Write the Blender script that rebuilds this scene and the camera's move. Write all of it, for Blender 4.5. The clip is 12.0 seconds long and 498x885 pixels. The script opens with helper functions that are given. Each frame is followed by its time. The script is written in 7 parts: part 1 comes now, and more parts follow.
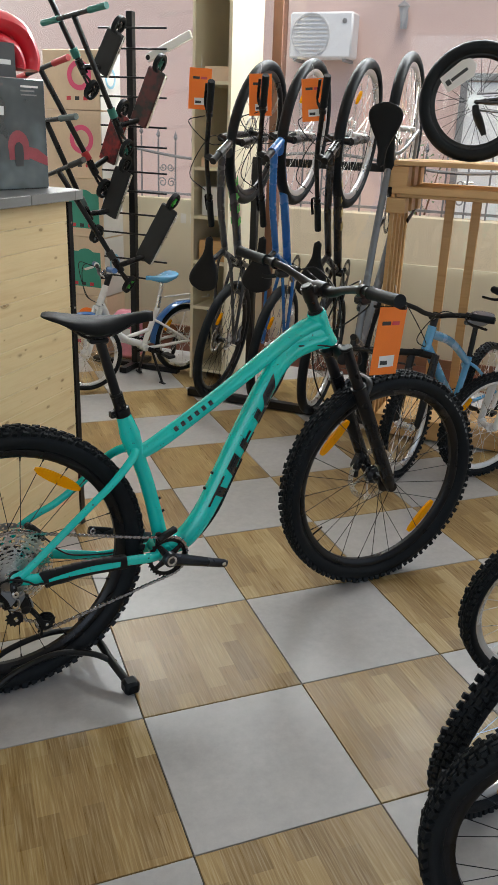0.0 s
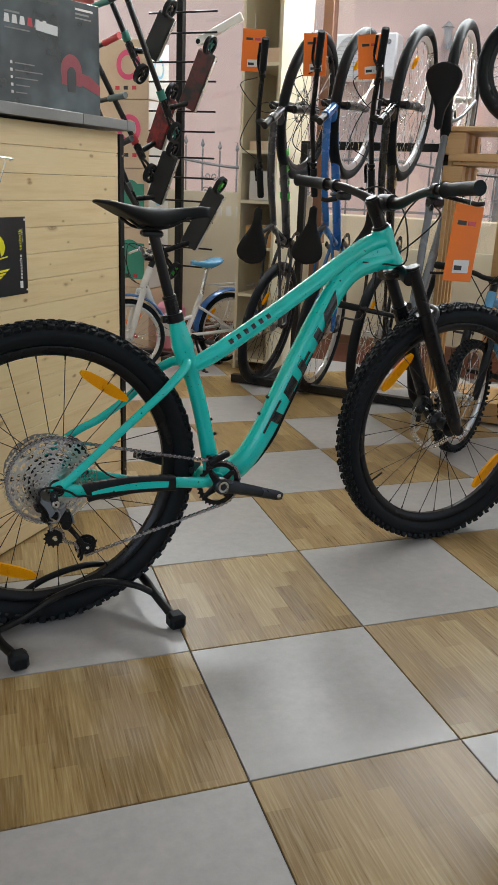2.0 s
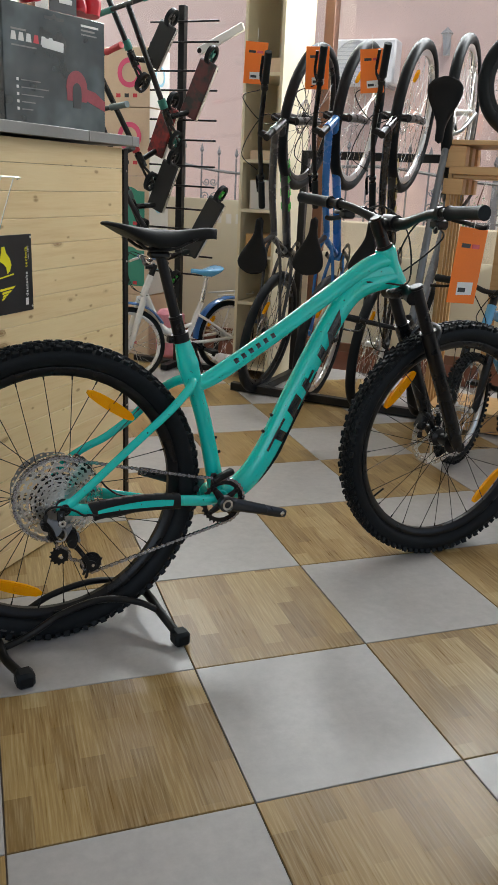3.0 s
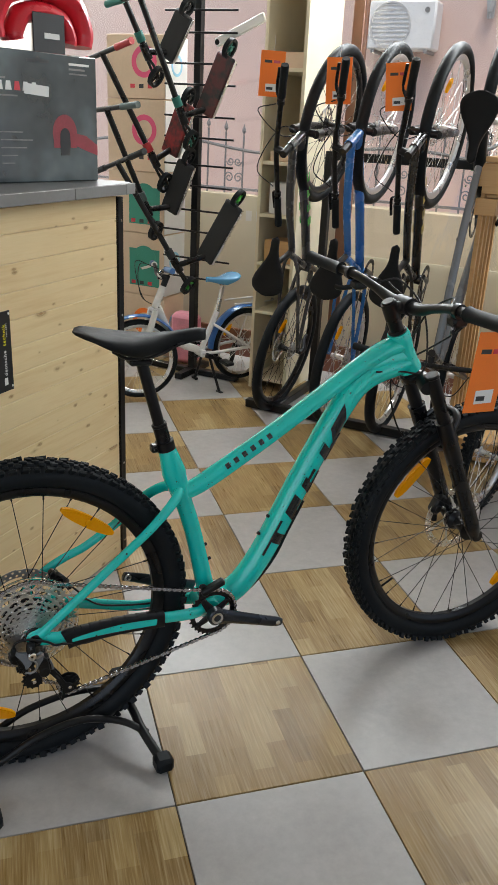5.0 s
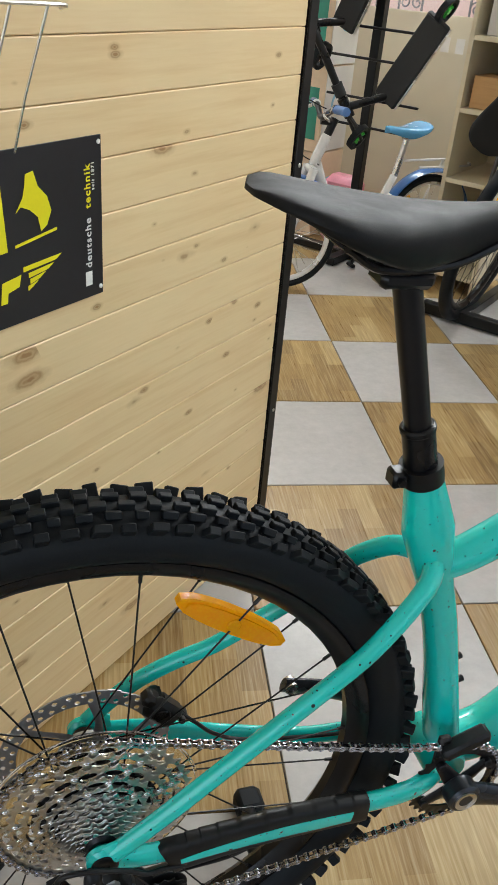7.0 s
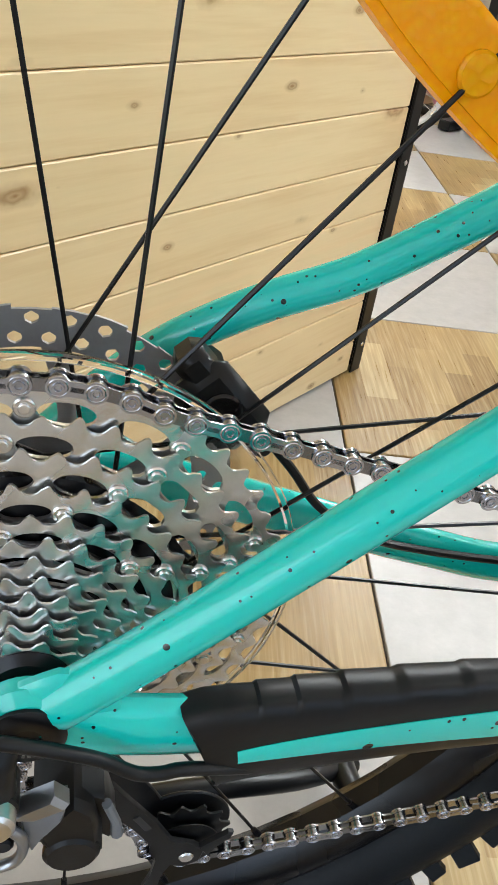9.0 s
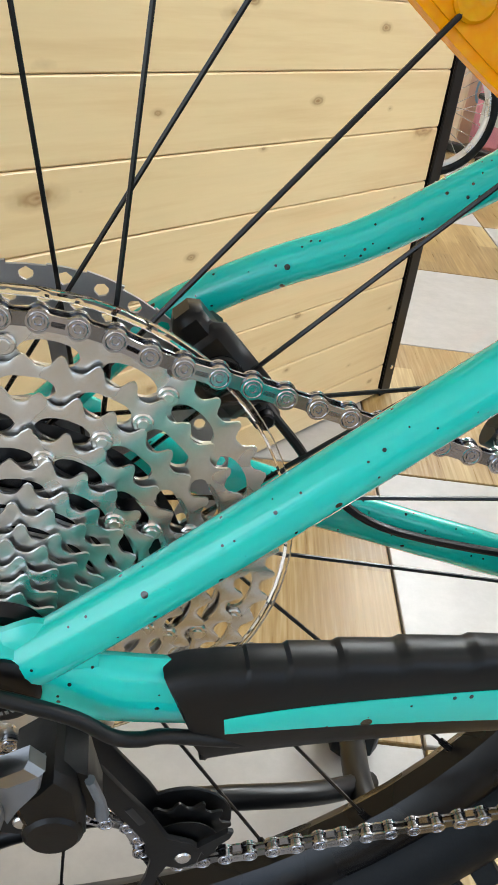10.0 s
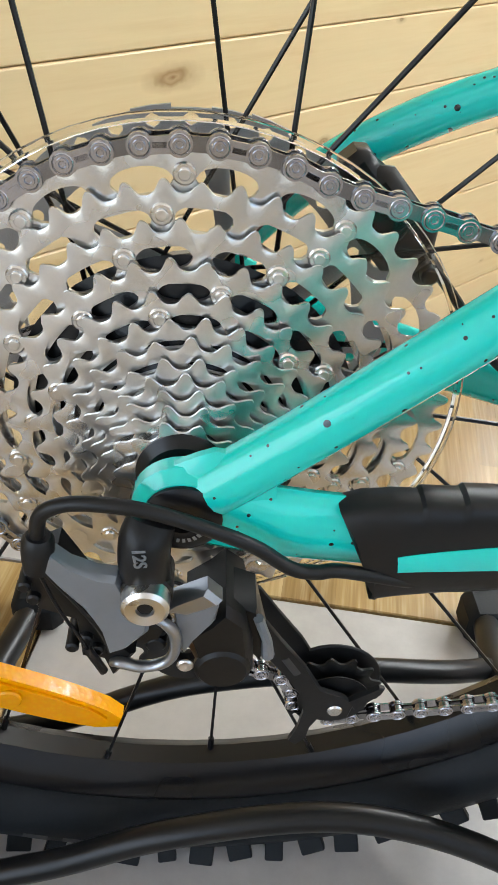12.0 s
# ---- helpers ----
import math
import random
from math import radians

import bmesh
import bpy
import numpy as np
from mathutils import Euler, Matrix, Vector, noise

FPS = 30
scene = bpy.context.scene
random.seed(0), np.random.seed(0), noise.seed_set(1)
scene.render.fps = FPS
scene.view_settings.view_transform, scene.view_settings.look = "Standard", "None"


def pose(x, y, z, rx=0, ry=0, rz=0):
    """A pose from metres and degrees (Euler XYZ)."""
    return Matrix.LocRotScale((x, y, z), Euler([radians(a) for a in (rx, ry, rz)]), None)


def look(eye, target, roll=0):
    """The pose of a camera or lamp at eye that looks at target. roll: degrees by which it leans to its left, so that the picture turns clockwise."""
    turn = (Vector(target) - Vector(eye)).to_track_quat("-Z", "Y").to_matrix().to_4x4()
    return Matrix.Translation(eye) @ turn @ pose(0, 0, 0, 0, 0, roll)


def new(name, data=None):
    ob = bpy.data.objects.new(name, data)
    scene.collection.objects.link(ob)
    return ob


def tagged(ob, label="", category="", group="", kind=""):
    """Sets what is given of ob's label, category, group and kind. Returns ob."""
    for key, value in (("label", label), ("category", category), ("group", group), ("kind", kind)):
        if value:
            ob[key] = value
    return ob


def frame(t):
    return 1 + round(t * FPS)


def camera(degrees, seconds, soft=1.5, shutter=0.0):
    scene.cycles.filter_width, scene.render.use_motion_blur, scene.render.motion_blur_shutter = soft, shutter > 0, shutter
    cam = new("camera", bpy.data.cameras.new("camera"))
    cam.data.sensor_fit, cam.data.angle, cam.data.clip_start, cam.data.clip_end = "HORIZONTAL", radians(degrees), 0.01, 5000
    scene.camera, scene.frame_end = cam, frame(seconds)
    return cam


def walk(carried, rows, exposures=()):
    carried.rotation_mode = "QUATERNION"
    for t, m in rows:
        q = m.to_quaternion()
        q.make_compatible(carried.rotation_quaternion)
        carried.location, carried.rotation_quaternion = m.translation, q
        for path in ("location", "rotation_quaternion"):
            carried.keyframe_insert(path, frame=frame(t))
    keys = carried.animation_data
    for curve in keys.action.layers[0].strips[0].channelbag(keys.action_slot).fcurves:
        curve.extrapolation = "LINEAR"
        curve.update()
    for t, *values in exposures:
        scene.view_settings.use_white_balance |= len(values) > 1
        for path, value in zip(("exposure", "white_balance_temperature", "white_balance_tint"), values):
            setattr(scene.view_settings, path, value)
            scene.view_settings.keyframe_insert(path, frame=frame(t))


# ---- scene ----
cam = camera(34.3, 12.0)
PATH = [
    (0, (-0.384, -1.212, 1.44), (0.293, 0.523, 0.711), 2.2),
    (0.5, (-0.363, -1.234, 1.37), (0.264, 0.522, 0.646), 1.7),
    (1, (-0.418, -1.199, 1.258), (0.16, 0.573, 0.532), 1.9),
    (1.5, (-0.444, -1.152, 1.145), (0.154, 0.64, 0.487), 2.4),
    (2, (-0.422, -1.158, 1.058), (0.191, 0.643, 0.443), 2.3),
    (2.5, (-0.414, -1.162, 1.043), (0.211, 0.635, 0.426), 2.2),
    (3, (-0.447, -1.15, 1.108), (0.178, 0.647, 0.492), 2.7),
    (3.2, (-0.472, -1.131, 1.146), (0.158, 0.663, 0.526), 3.3),
    (4.8, (-0.305, -0.947, 1.425), (0.253, 0.828, 0.693), 3.3),
    (5, (-0.28, -0.883, 1.414), (0.261, 0.893, 0.672), 2.9),
    (5.5, (-0.297, -0.633, 1.4), (0.26, 1.126, 0.627), 3.1),
    (6, (-0.257, -0.397, 1.367), (0.295, 1.334, 0.531), 3.3),
    (6.5, (-0.202, -0.13, 1.286), (0.161, 1.597, 0.344), 2.0),
    (7, (-0.252, 0.13, 1.149), (0.037, 1.818, 0.116), 5.2),
    (7.5, (-0.287, 0.308, 0.986), (-0.034, 1.907, -0.189), 6.3),
    (7.7, (-0.286, 0.344, 0.909), (-0.044, 1.903, -0.32), 7.0),
    (9.3, (-0.231, 0.427, 0.601), (-0.072, 2.104, -0.478), 9.9),
    (9.5, (-0.235, 0.423, 0.595), (-0.103, 2.115, -0.464), 9.6),
    (10, (-0.214, 0.419, 0.587), (-0.143, 2.127, -0.45), 8.1),
    (10.5, (-0.265, 0.401, 0.562), (-0.383, 2.073, -0.529), 4.1),
    (11, (-0.276, 0.395, 0.54), (-0.496, 1.978, -0.662), 3.2),
    (11.5, (-0.258, 0.402, 0.542), (-0.474, 1.963, -0.688), 3.2),
    (12, (-0.234, 0.403, 0.56), (-0.403, 1.977, -0.662), 3.6),
]
EXPOSURE = [(0, 0.02), (3, 0.0), (5, 0.06), (5.5, 0.20), (6, 0.32), (6.5, 0.38), (7, 0.46), (7.5, 0.74), (9.5, 1.03), (11, 1.12), (12, 1.22)]
walk(cam, [(t, look(eye, target, roll)) for t, eye, target, roll in PATH], EXPOSURE)

# ---- world and light ----
world = bpy.data.worlds.new("world")
scene.world = world
world.use_nodes = True
wn, wl = world.node_tree.nodes, world.node_tree.links
sky = wn.new("ShaderNodeTexSky")
sky.sky_type, sky.sun_disc = "NISHITA", False
sky.sun_elevation, sky.sun_rotation = radians(70), radians(200)
wn["Background"].inputs[1].default_value = 0.15
wl.new(sky.outputs[0], wn["Background"].inputs[0])
sun = new("sun", bpy.data.lights.new("sun", "SUN"))
sun.data.energy, sun.data.angle, sun.data.color = 3.2, radians(24), (1, 0.95, 0.88)
sun.matrix_world = look((-1.2, -3.0, 9), (0, 0, 0))

WALL = -42.5                      # the shop's walls lie at this angle to the tiles
D = Vector((math.cos(radians(WALL)), math.sin(radians(WALL)), 0))
N = Vector((-D.y, D.x, 0))


def room(u, v, z=0.0):
    """A place in the room: u along the shop window, v towards it."""
    return D * u + N * v + Vector((0, 0, z))


ROOM = Matrix.Rotation(radians(WALL), 4, "Z")


def added_light(name, u, v, z, w, h, face, watts, colour=(0.92, 0.975, 1.0)):
    lamp = new(name, bpy.data.lights.new(name, "AREA"))
    lamp.data.shape, lamp.data.size, lamp.data.size_y = "RECTANGLE", w, h
    lamp.data.energy, lamp.data.color = watts, colour
    p = room(u, v, z)
    lamp.matrix_world = look(p, p + room(*face))
    return lamp


# added lamps for assumed, unseen windows beside and behind the camera
added_light("side_fill_light", 3.3, 1.5, 1.6, 4.0, 2.0, (-1, 0.1, -0.05), 9)
added_light("back_fill_light", -0.3, -3.0, 1.6, 3.2, 2.0, (0, 1, -0.05), 20)
# added lamp above the shop window, for the daylight that comes through it
added_light("above_window_light", -0.6, 3.60, 2.46, 5.4, 0.42, (0, -1, -0.75), 225)


# ---- materials ----
def nodes(name):
    m = bpy.data.materials.new(name)
    m.use_nodes = True
    nt = m.node_tree
    return m, nt.nodes, nt.links, nt.nodes["Principled BSDF"]


def setc(socket, c):
    socket.default_value = (*c, 1)


def coords(n, l, scale=1.0, kind="Object", stretch=(1, 1, 1)):
    tc, mp = n.new("ShaderNodeTexCoord"), n.new("ShaderNodeMapping")
    mp.inputs["Scale"].default_value = [scale * s for s in stretch]
    l.new(tc.outputs[kind], mp.inputs["Vector"])
    return mp.outputs["Vector"]


def tex(n, l, vec, scale, detail=3.0, rough=0.55):
    t = n.new("ShaderNodeTexNoise")
    t.inputs["Scale"].default_value, t.inputs["Detail"].default_value, t.inputs["Roughness"].default_value = scale, detail, rough
    l.new(vec, t.inputs["Vector"])
    return t.outputs["Fac"]


def ramp(n, l, fac, stops):
    r = n.new("ShaderNodeValToRGB")
    while len(r.color_ramp.elements) < len(stops):
        r.color_ramp.elements.new(0.5)
    for e, (p, c) in zip(r.color_ramp.elements, stops):
        e.position, e.color = p, (*c, 1) if len(c) == 3 else c
    l.new(fac, r.inputs["Fac"])
    return r.outputs["Color"]


def grey(v):
    return (v, v, v)


def bump(n, l, b, height, strength=0.2, distance=0.001):
    bp = n.new("ShaderNodeBump")
    bp.inputs["Strength"].default_value, bp.inputs["Distance"].default_value = strength, distance
    l.new(height, bp.inputs["Height"])
    l.new(bp.outputs["Normal"], b.inputs["Normal"])


def mixc(n, l, fac, a, b, mode="MIX"):
    m = n.new("ShaderNodeMix")
    m.data_type, m.blend_type = "RGBA", mode
    for sock, val in ((m.inputs[0], fac), (m.inputs[6], a), (m.inputs[7], b)):
        if hasattr(val, "links"):
            l.new(val, sock)
        elif isinstance(val, (int, float)):
            sock.default_value = val
        else:
            sock.default_value = (*val, 1)
    return m.outputs[2]


def plain(name, c, rough=0.5, metal=0.0, vary=0.12, scale=40, relief=0.15, coat=0.0, depth=0.0006, spec=0.5):
    """A painted, moulded or metal surface with two scales of variation."""
    m, n, l, b = nodes(name)
    vec = coords(n, l)
    fine, broad = tex(n, l, vec, scale * 6, 4), tex(n, l, vec, scale * 0.25, 3)
    dark, light = [x * (1 - vary) for x in c], [min(1, x * (1 + vary)) for x in c]
    l.new(mixc(n, l, 0.35, ramp(n, l, broad, ((0.3, dark), (0.7, light))), ramp(n, l, fine, ((0.3, dark), (0.7, light)))), b.inputs["Base Color"])
    l.new(ramp(n, l, broad, ((0.3, grey(max(0.03, rough - 0.07))), (0.7, grey(min(1, rough + 0.07))))), b.inputs["Roughness"])
    b.inputs["Metallic"].default_value = metal
    b.inputs["Coat Weight"].default_value = coat
    b.inputs["Specular IOR Level"].default_value = spec
    b.inputs["Coat Roughness"].default_value = 0.06
    if relief:
        bump(n, l, b, fine, relief, depth)
    return m


def speckled(name, c):
    """Glossy lacquer, sprayed over with small dark drops."""
    m, n, l, b = nodes(name)
    vec = coords(n, l)
    drops = None
    for scale, edge, rare in ((52, 0.13, 0.60), (120, 0.17, 0.45), (260, 0.20, 0.55)):
        vo, gate = n.new("ShaderNodeTexVoronoi"), n.new("ShaderNodeMath")
        vo.inputs["Scale"].default_value = scale
        l.new(vec, vo.inputs["Vector"])
        rnd = n.new("ShaderNodeSeparateColor")
        l.new(vo.outputs["Color"], rnd.inputs[0])
        size = n.new("ShaderNodeMapRange")
        size.inputs[1].default_value, size.inputs[2].default_value = rare, 1.0
        size.inputs[3].default_value, size.inputs[4].default_value = 0.0, edge
        l.new(rnd.outputs[0], size.inputs[0])
        gate.operation = "LESS_THAN"
        l.new(vo.outputs["Distance"], gate.inputs[0])
        l.new(size.outputs[0], gate.inputs[1])
        if drops is None:
            drops = gate.outputs[0]
        else:
            mx = n.new("ShaderNodeMath")
            mx.operation = "MAXIMUM"
            l.new(drops, mx.inputs[0])
            l.new(gate.outputs[0], mx.inputs[1])
            drops = mx.outputs[0]
    broad = tex(n, l, vec, 9)
    base = ramp(n, l, broad, ((0.3, [x * 0.93 for x in c]), (0.7, [min(1, x * 1.06) for x in c])))
    l.new(mixc(n, l, drops, base, (0.012, 0.02, 0.022)), b.inputs["Base Color"])
    b.inputs["Roughness"].default_value = 0.26
    b.inputs["Specular IOR Level"].default_value = 0.35
    b.inputs["Coat Weight"].default_value, b.inputs["Coat Roughness"].default_value = 0.8, 0.05
    return m


def pine(name, c0, c1, knots=True):
    """Lacquered pine boards, grain along x, each board its own tint."""
    m, n, l, b = nodes(name)
    oi, vec = n.new("ShaderNodeObjectInfo"), coords(n, l)
    add = n.new("ShaderNodeVectorMath")
    add.operation = "ADD"
    comb = n.new("ShaderNodeCombineXYZ")
    mul = n.new("ShaderNodeMath")
    mul.operation = "MULTIPLY"
    mul.inputs[1].default_value = 37.0
    l.new(oi.outputs["Random"], mul.inputs[0])
    l.new(mul.outputs[0], comb.inputs[0])
    l.new(mul.outputs[0], comb.inputs[2])
    l.new(vec, add.inputs[0])
    l.new(comb.outputs[0], add.inputs[1])
    st = n.new("ShaderNodeMapping")
    st.inputs["Scale"].default_value = (1.4, 14, 22)
    l.new(add.outputs[0], st.inputs["Vector"])
    grain, fibre = tex(n, l, st.outputs[0], 2.2, 5, 0.6), tex(n, l, st.outputs[0], 11, 3)
    cloud = tex(n, l, add.outputs[0], 3.0, 2)
    wood = ramp(n, l, grain, ((0.28, c1), (0.52, c0), (0.75, [x * 0.94 for x in c0])))
    wood = mixc(n, l, 0.16, wood, ramp(n, l, fibre, ((0.35, c1), (0.65, c0))))
    wood = mixc(n, l, 0.25, wood, ramp(n, l, cloud, ((0.35, c1), (0.65, [min(1, x * 1.05) for x in c0]))))
    if knots:
        sx, cx = n.new("ShaderNodeSeparateXYZ"), n.new("ShaderNodeCombineXYZ")
        l.new(add.outputs[0], sx.inputs[0])
        l.new(sx.outputs[0], cx.inputs[0])
        l.new(sx.outputs[2], cx.inputs[1])
        for sx_, sy_ in ((5.0, 13.0), (13.0, 27.0)):
            kn = n.new("ShaderNodeMapping")
            kn.inputs["Scale"].default_value = (sx_, sy_, 1)
            l.new(cx.outputs[0], kn.inputs["Vector"])
            vo = n.new("ShaderNodeTexVoronoi")
            vo.voronoi_dimensions = "2D"
            vo.inputs["Scale"].default_value = 1.0
            vo.inputs["Randomness"].default_value = 1.0
            l.new(kn.outputs[0], vo.inputs["Vector"])
            wob = n.new("ShaderNodeMath")
            wob.operation = "ADD"
            sc = n.new("ShaderNodeMath")
            sc.operation, sc.inputs[1].default_value = "MULTIPLY", 0.11
            l.new(tex(n, l, add.outputs[0], 60, 2), sc.inputs[0])
            l.new(vo.outputs["Distance"], wob.inputs[0])
            l.new(sc.outputs[0], wob.inputs[1])
            pick, far = n.new("ShaderNodeSeparateColor"), n.new("ShaderNodeMapRange")
            l.new(vo.outputs["Color"], pick.inputs[0])
            far.inputs[1].default_value, far.inputs[2].default_value = 0.58, 0.97
            far.inputs[3].default_value, far.inputs[4].default_value = 0.40, -0.02
            l.new(pick.outputs[0], far.inputs[0])
            rim = n.new("ShaderNodeMath")
            rim.operation = "ADD"
            l.new(wob.outputs[0], rim.inputs[0])
            l.new(far.outputs[0], rim.inputs[1])
            spot = ramp(n, l, rim.outputs[0], ((0.070, grey(0.85)), (0.095, grey(0.50)), (0.125, grey(0.72)), (0.165, grey(0.26)), (0.24, grey(0.0))))
            wood = mixc(n, l, spot, wood, (0.26, 0.115, 0.028))
    l.new(wood, b.inputs["Base Color"])
    b.inputs["Roughness"].default_value = 0.42
    bump(n, l, b, fibre, 0.12, 0.0006)
    return m


def stone_tile():
    """Polished grey-white marble-look tile, clouded."""
    m, n, l, b = nodes("marble_tile")
    oi, vec = n.new("ShaderNodeObjectInfo"), coords(n, l, kind="Generated")
    add, comb, mul = n.new("ShaderNodeVectorMath"), n.new("ShaderNodeCombineXYZ"), n.new("ShaderNodeMath")
    add.operation, mul.operation, mul.inputs[1].default_value = "ADD", "MULTIPLY", 61.0
    l.new(oi.outputs["Random"], mul.inputs[0])
    l.new(mul.outputs[0], comb.inputs[0])
    l.new(mul.outputs[0], comb.inputs[1])
    l.new(vec, add.inputs[0])
    l.new(comb.outputs[0], add.inputs[1])
    cloud, fine = tex(n, l, add.outputs[0], 4.0, 8, 0.68), tex(n, l, add.outputs[0], 16, 6, 0.7)
    c = mixc(n, l, cloud, (0.295, 0.280, 0.268), (0.495, 0.473, 0.452))
    c = mixc(n, l, 0.35, c, mixc(n, l, fine, (0.26, 0.245, 0.230), (0.54, 0.517, 0.497)))
    l.new(c, b.inputs["Base Color"])
    b.inputs["Roughness"].default_value = 0.30
    b.inputs["Specular IOR Level"].default_value = 0.30
    return m


def parquet_tile():
    """Ceramic tile printed with narrow wooden staves of mixed lengths and tints."""
    m, n, l, b = nodes("parquet_tile")
    oi = n.new("ShaderNodeObjectInfo")
    vec = coords(n, l, kind="Generated")
    br = n.new("ShaderNodeTexBrick")
    br.offset, br.squash = 0.42, 1.0
    rot = n.new("ShaderNodeMapping")
    rot.inputs["Rotation"].default_value = (0, 0, radians(90))
    l.new(vec, rot.inputs["Vector"])
    shift, comb, mul = n.new("ShaderNodeVectorMath"), n.new("ShaderNodeCombineXYZ"), n.new("ShaderNodeMath")
    mul.operation, mul.inputs[1].default_value, shift.operation = "MULTIPLY", 13.0, "ADD"
    l.new(oi.outputs["Random"], mul.inputs[0])
    l.new(mul.outputs[0], comb.inputs[0])
    l.new(rot.outputs[0], shift.inputs[0])
    l.new(comb.outputs[0], shift.inputs[1])
    l.new(shift.outputs[0], br.inputs["Vector"])
    setc(br.inputs["Color1"], grey(0)), setc(br.inputs["Color2"], grey(1)), setc(br.inputs["Mortar"], grey(0.42))
    br.inputs["Scale"].default_value = 1.0
    br.inputs["Mortar Size"].default_value, br.inputs["Brick Width"].default_value, br.inputs["Row Height"].default_value = 0.0, 0.42, 0.111
    st = n.new("ShaderNodeMapping")
    st.inputs["Scale"].default_value = (1.3, 30, 1)
    l.new(shift.outputs[0], st.inputs["Vector"])
    grain, fine = tex(n, l, st.outputs[0], 1.2, 5, 0.6), tex(n, l, st.outputs[0], 3.0, 4)
    tone = ramp(n, l, br.outputs["Color"], ((0.0, (0.13, 0.070, 0.020)), (0.35, (0.25, 0.150, 0.048)), (0.7, (0.36, 0.240, 0.092)), (1.0, (0.49, 0.375, 0.190))))
    c = mixc(n, l, 0.32, tone, ramp(n, l, grain, ((0.3, (0.15, 0.080, 0.022)), (0.5, (0.34, 0.225, 0.085)), (0.75, (0.46, 0.34, 0.165)))))
    c = mixc(n, l, 0.32, c, ramp(n, l, fine, ((0.32, (0.13, 0.068, 0.018)), (0.5, (0.33, 0.215, 0.085)), (0.68, (0.62, 0.50, 0.30)))))
    l.new(c, b.inputs["Base Color"])
    l.new(ramp(n, l, fine, ((0.3, grey(0.26)), (0.7, grey(0.40)))), b.inputs["Roughness"])
    b.inputs["Specular IOR Level"].default_value = 0.3
    bump(n, l, b, fine, 0.06, 0.0004)
    return m


def clear(name, tint=(1, 1, 1), rough=0.0, ior=1.45):
    m, n, l, b = nodes(name)
    setc(b.inputs["Base Color"], tint)
    b.inputs["Roughness"].default_value, b.inputs["IOR"].default_value, b.inputs["Transmission Weight"].default_value = rough, ior, 1.0
    return m


TEAL = speckled("teal_lacquer", (0.004, 0.60, 0.525))
RUBBER = plain("tyre_rubber", (0.0085, 0.0105, 0.0125), 0.52, vary=0.25, scale=60, relief=0.25, spec=0.16)
BLACK = plain("black_anodised", (0.005, 0.005, 0.006), 0.30, 0.0, vary=0.2, coat=0.0, relief=0.05, spec=0.32)
SATIN = plain("satin_black_paint", (0.006, 0.0063, 0.007), 0.36, vary=0.2, relief=0.08, spec=0.32)
FORKBLACK = plain("fork_black", (0.004, 0.0045, 0.006), 0.28, vary=0.2, relief=0.0, coat=0.12, spec=0.3)
PLASTIC = plain("black_plastic", (0.0065, 0.0068, 0.0075), 0.40, vary=0.2, relief=0.12, spec=0.32)
LEATHER = plain("saddle_cover", (0.006, 0.0063, 0.007), 0.60, vary=0.2, scale=120, relief=0.25, spec=0.2)
DECAL = plain("black_decal", (0.010, 0.014, 0.016), 0.22, vary=0.1, relief=0.0, coat=0.6)
STEEL = plain("bright_steel", (0.72, 0.71, 0.69), 0.27, 1.0, vary=0.06, relief=0.05)
COGSTEEL = plain("satin_cog_steel", (0.72, 0.715, 0.70), 0.29, 1.0, vary=0.08, scale=90, relief=0.12)
CHAINSTEEL = plain("grey_chain_steel", (0.46, 0.46, 0.49), 0.20, 1.0, vary=0.12, relief=0.05)
GREYMETAL = plain("grey_cast_metal", (0.20, 0.22, 0.25), 0.36, 0.35, vary=0.1, relief=0.05)
ORANGE = None
PINE = pine("pine_board", (0.78, 0.60, 0.342), (0.66, 0.455, 0.228))
RACKWOOD = pine("rack_pine", (0.60, 0.36, 0.15), (0.46, 0.25, 0.09), knots=False)
MARBLE, PARQUET = stone_tile(), parquet_tile()
GROUT = plain("dark_grout", (0.12, 0.10, 0.09), 0.8, vary=0.2)
TAG = plain("orange_card", (0.92, 0.20, 0.012), 0.55, vary=0.06, relief=0.05)
PAPER = plain("white_paper", (0.75, 0.74, 0.72), 0.6, vary=0.05, relief=0.05)
INK = plain("black_print", (0.025, 0.025, 0.027), 0.45, vary=0.1, relief=0.0)
WHITE = plain("white_paint", (0.78, 0.77, 0.74), 0.4, vary=0.05, relief=0.05)
CREAM = plain("cream_melamine", (0.74, 0.66, 0.48), 0.45, vary=0.06, relief=0.05)
PINK = plain("pink_render_wall", (0.66, 0.475, 0.41), 0.85, vary=0.06, scale=8, relief=0.3)
BROWN = plain("brown_window_wood", (0.16, 0.065, 0.03), 0.4, vary=0.25, scale=30, relief=0.1)
SILL = plain("red_brown_skirting", (0.20, 0.07, 0.04), 0.35, vary=0.2, relief=0.05)
PLASTER = plain("white_plaster", (0.78, 0.75, 0.70), 0.85, vary=0.04, scale=10, relief=0.2)
SLATE = plain("grey_worktop", (0.115, 0.112, 0.108), 0.36, vary=0.4, scale=14, relief=0.05)


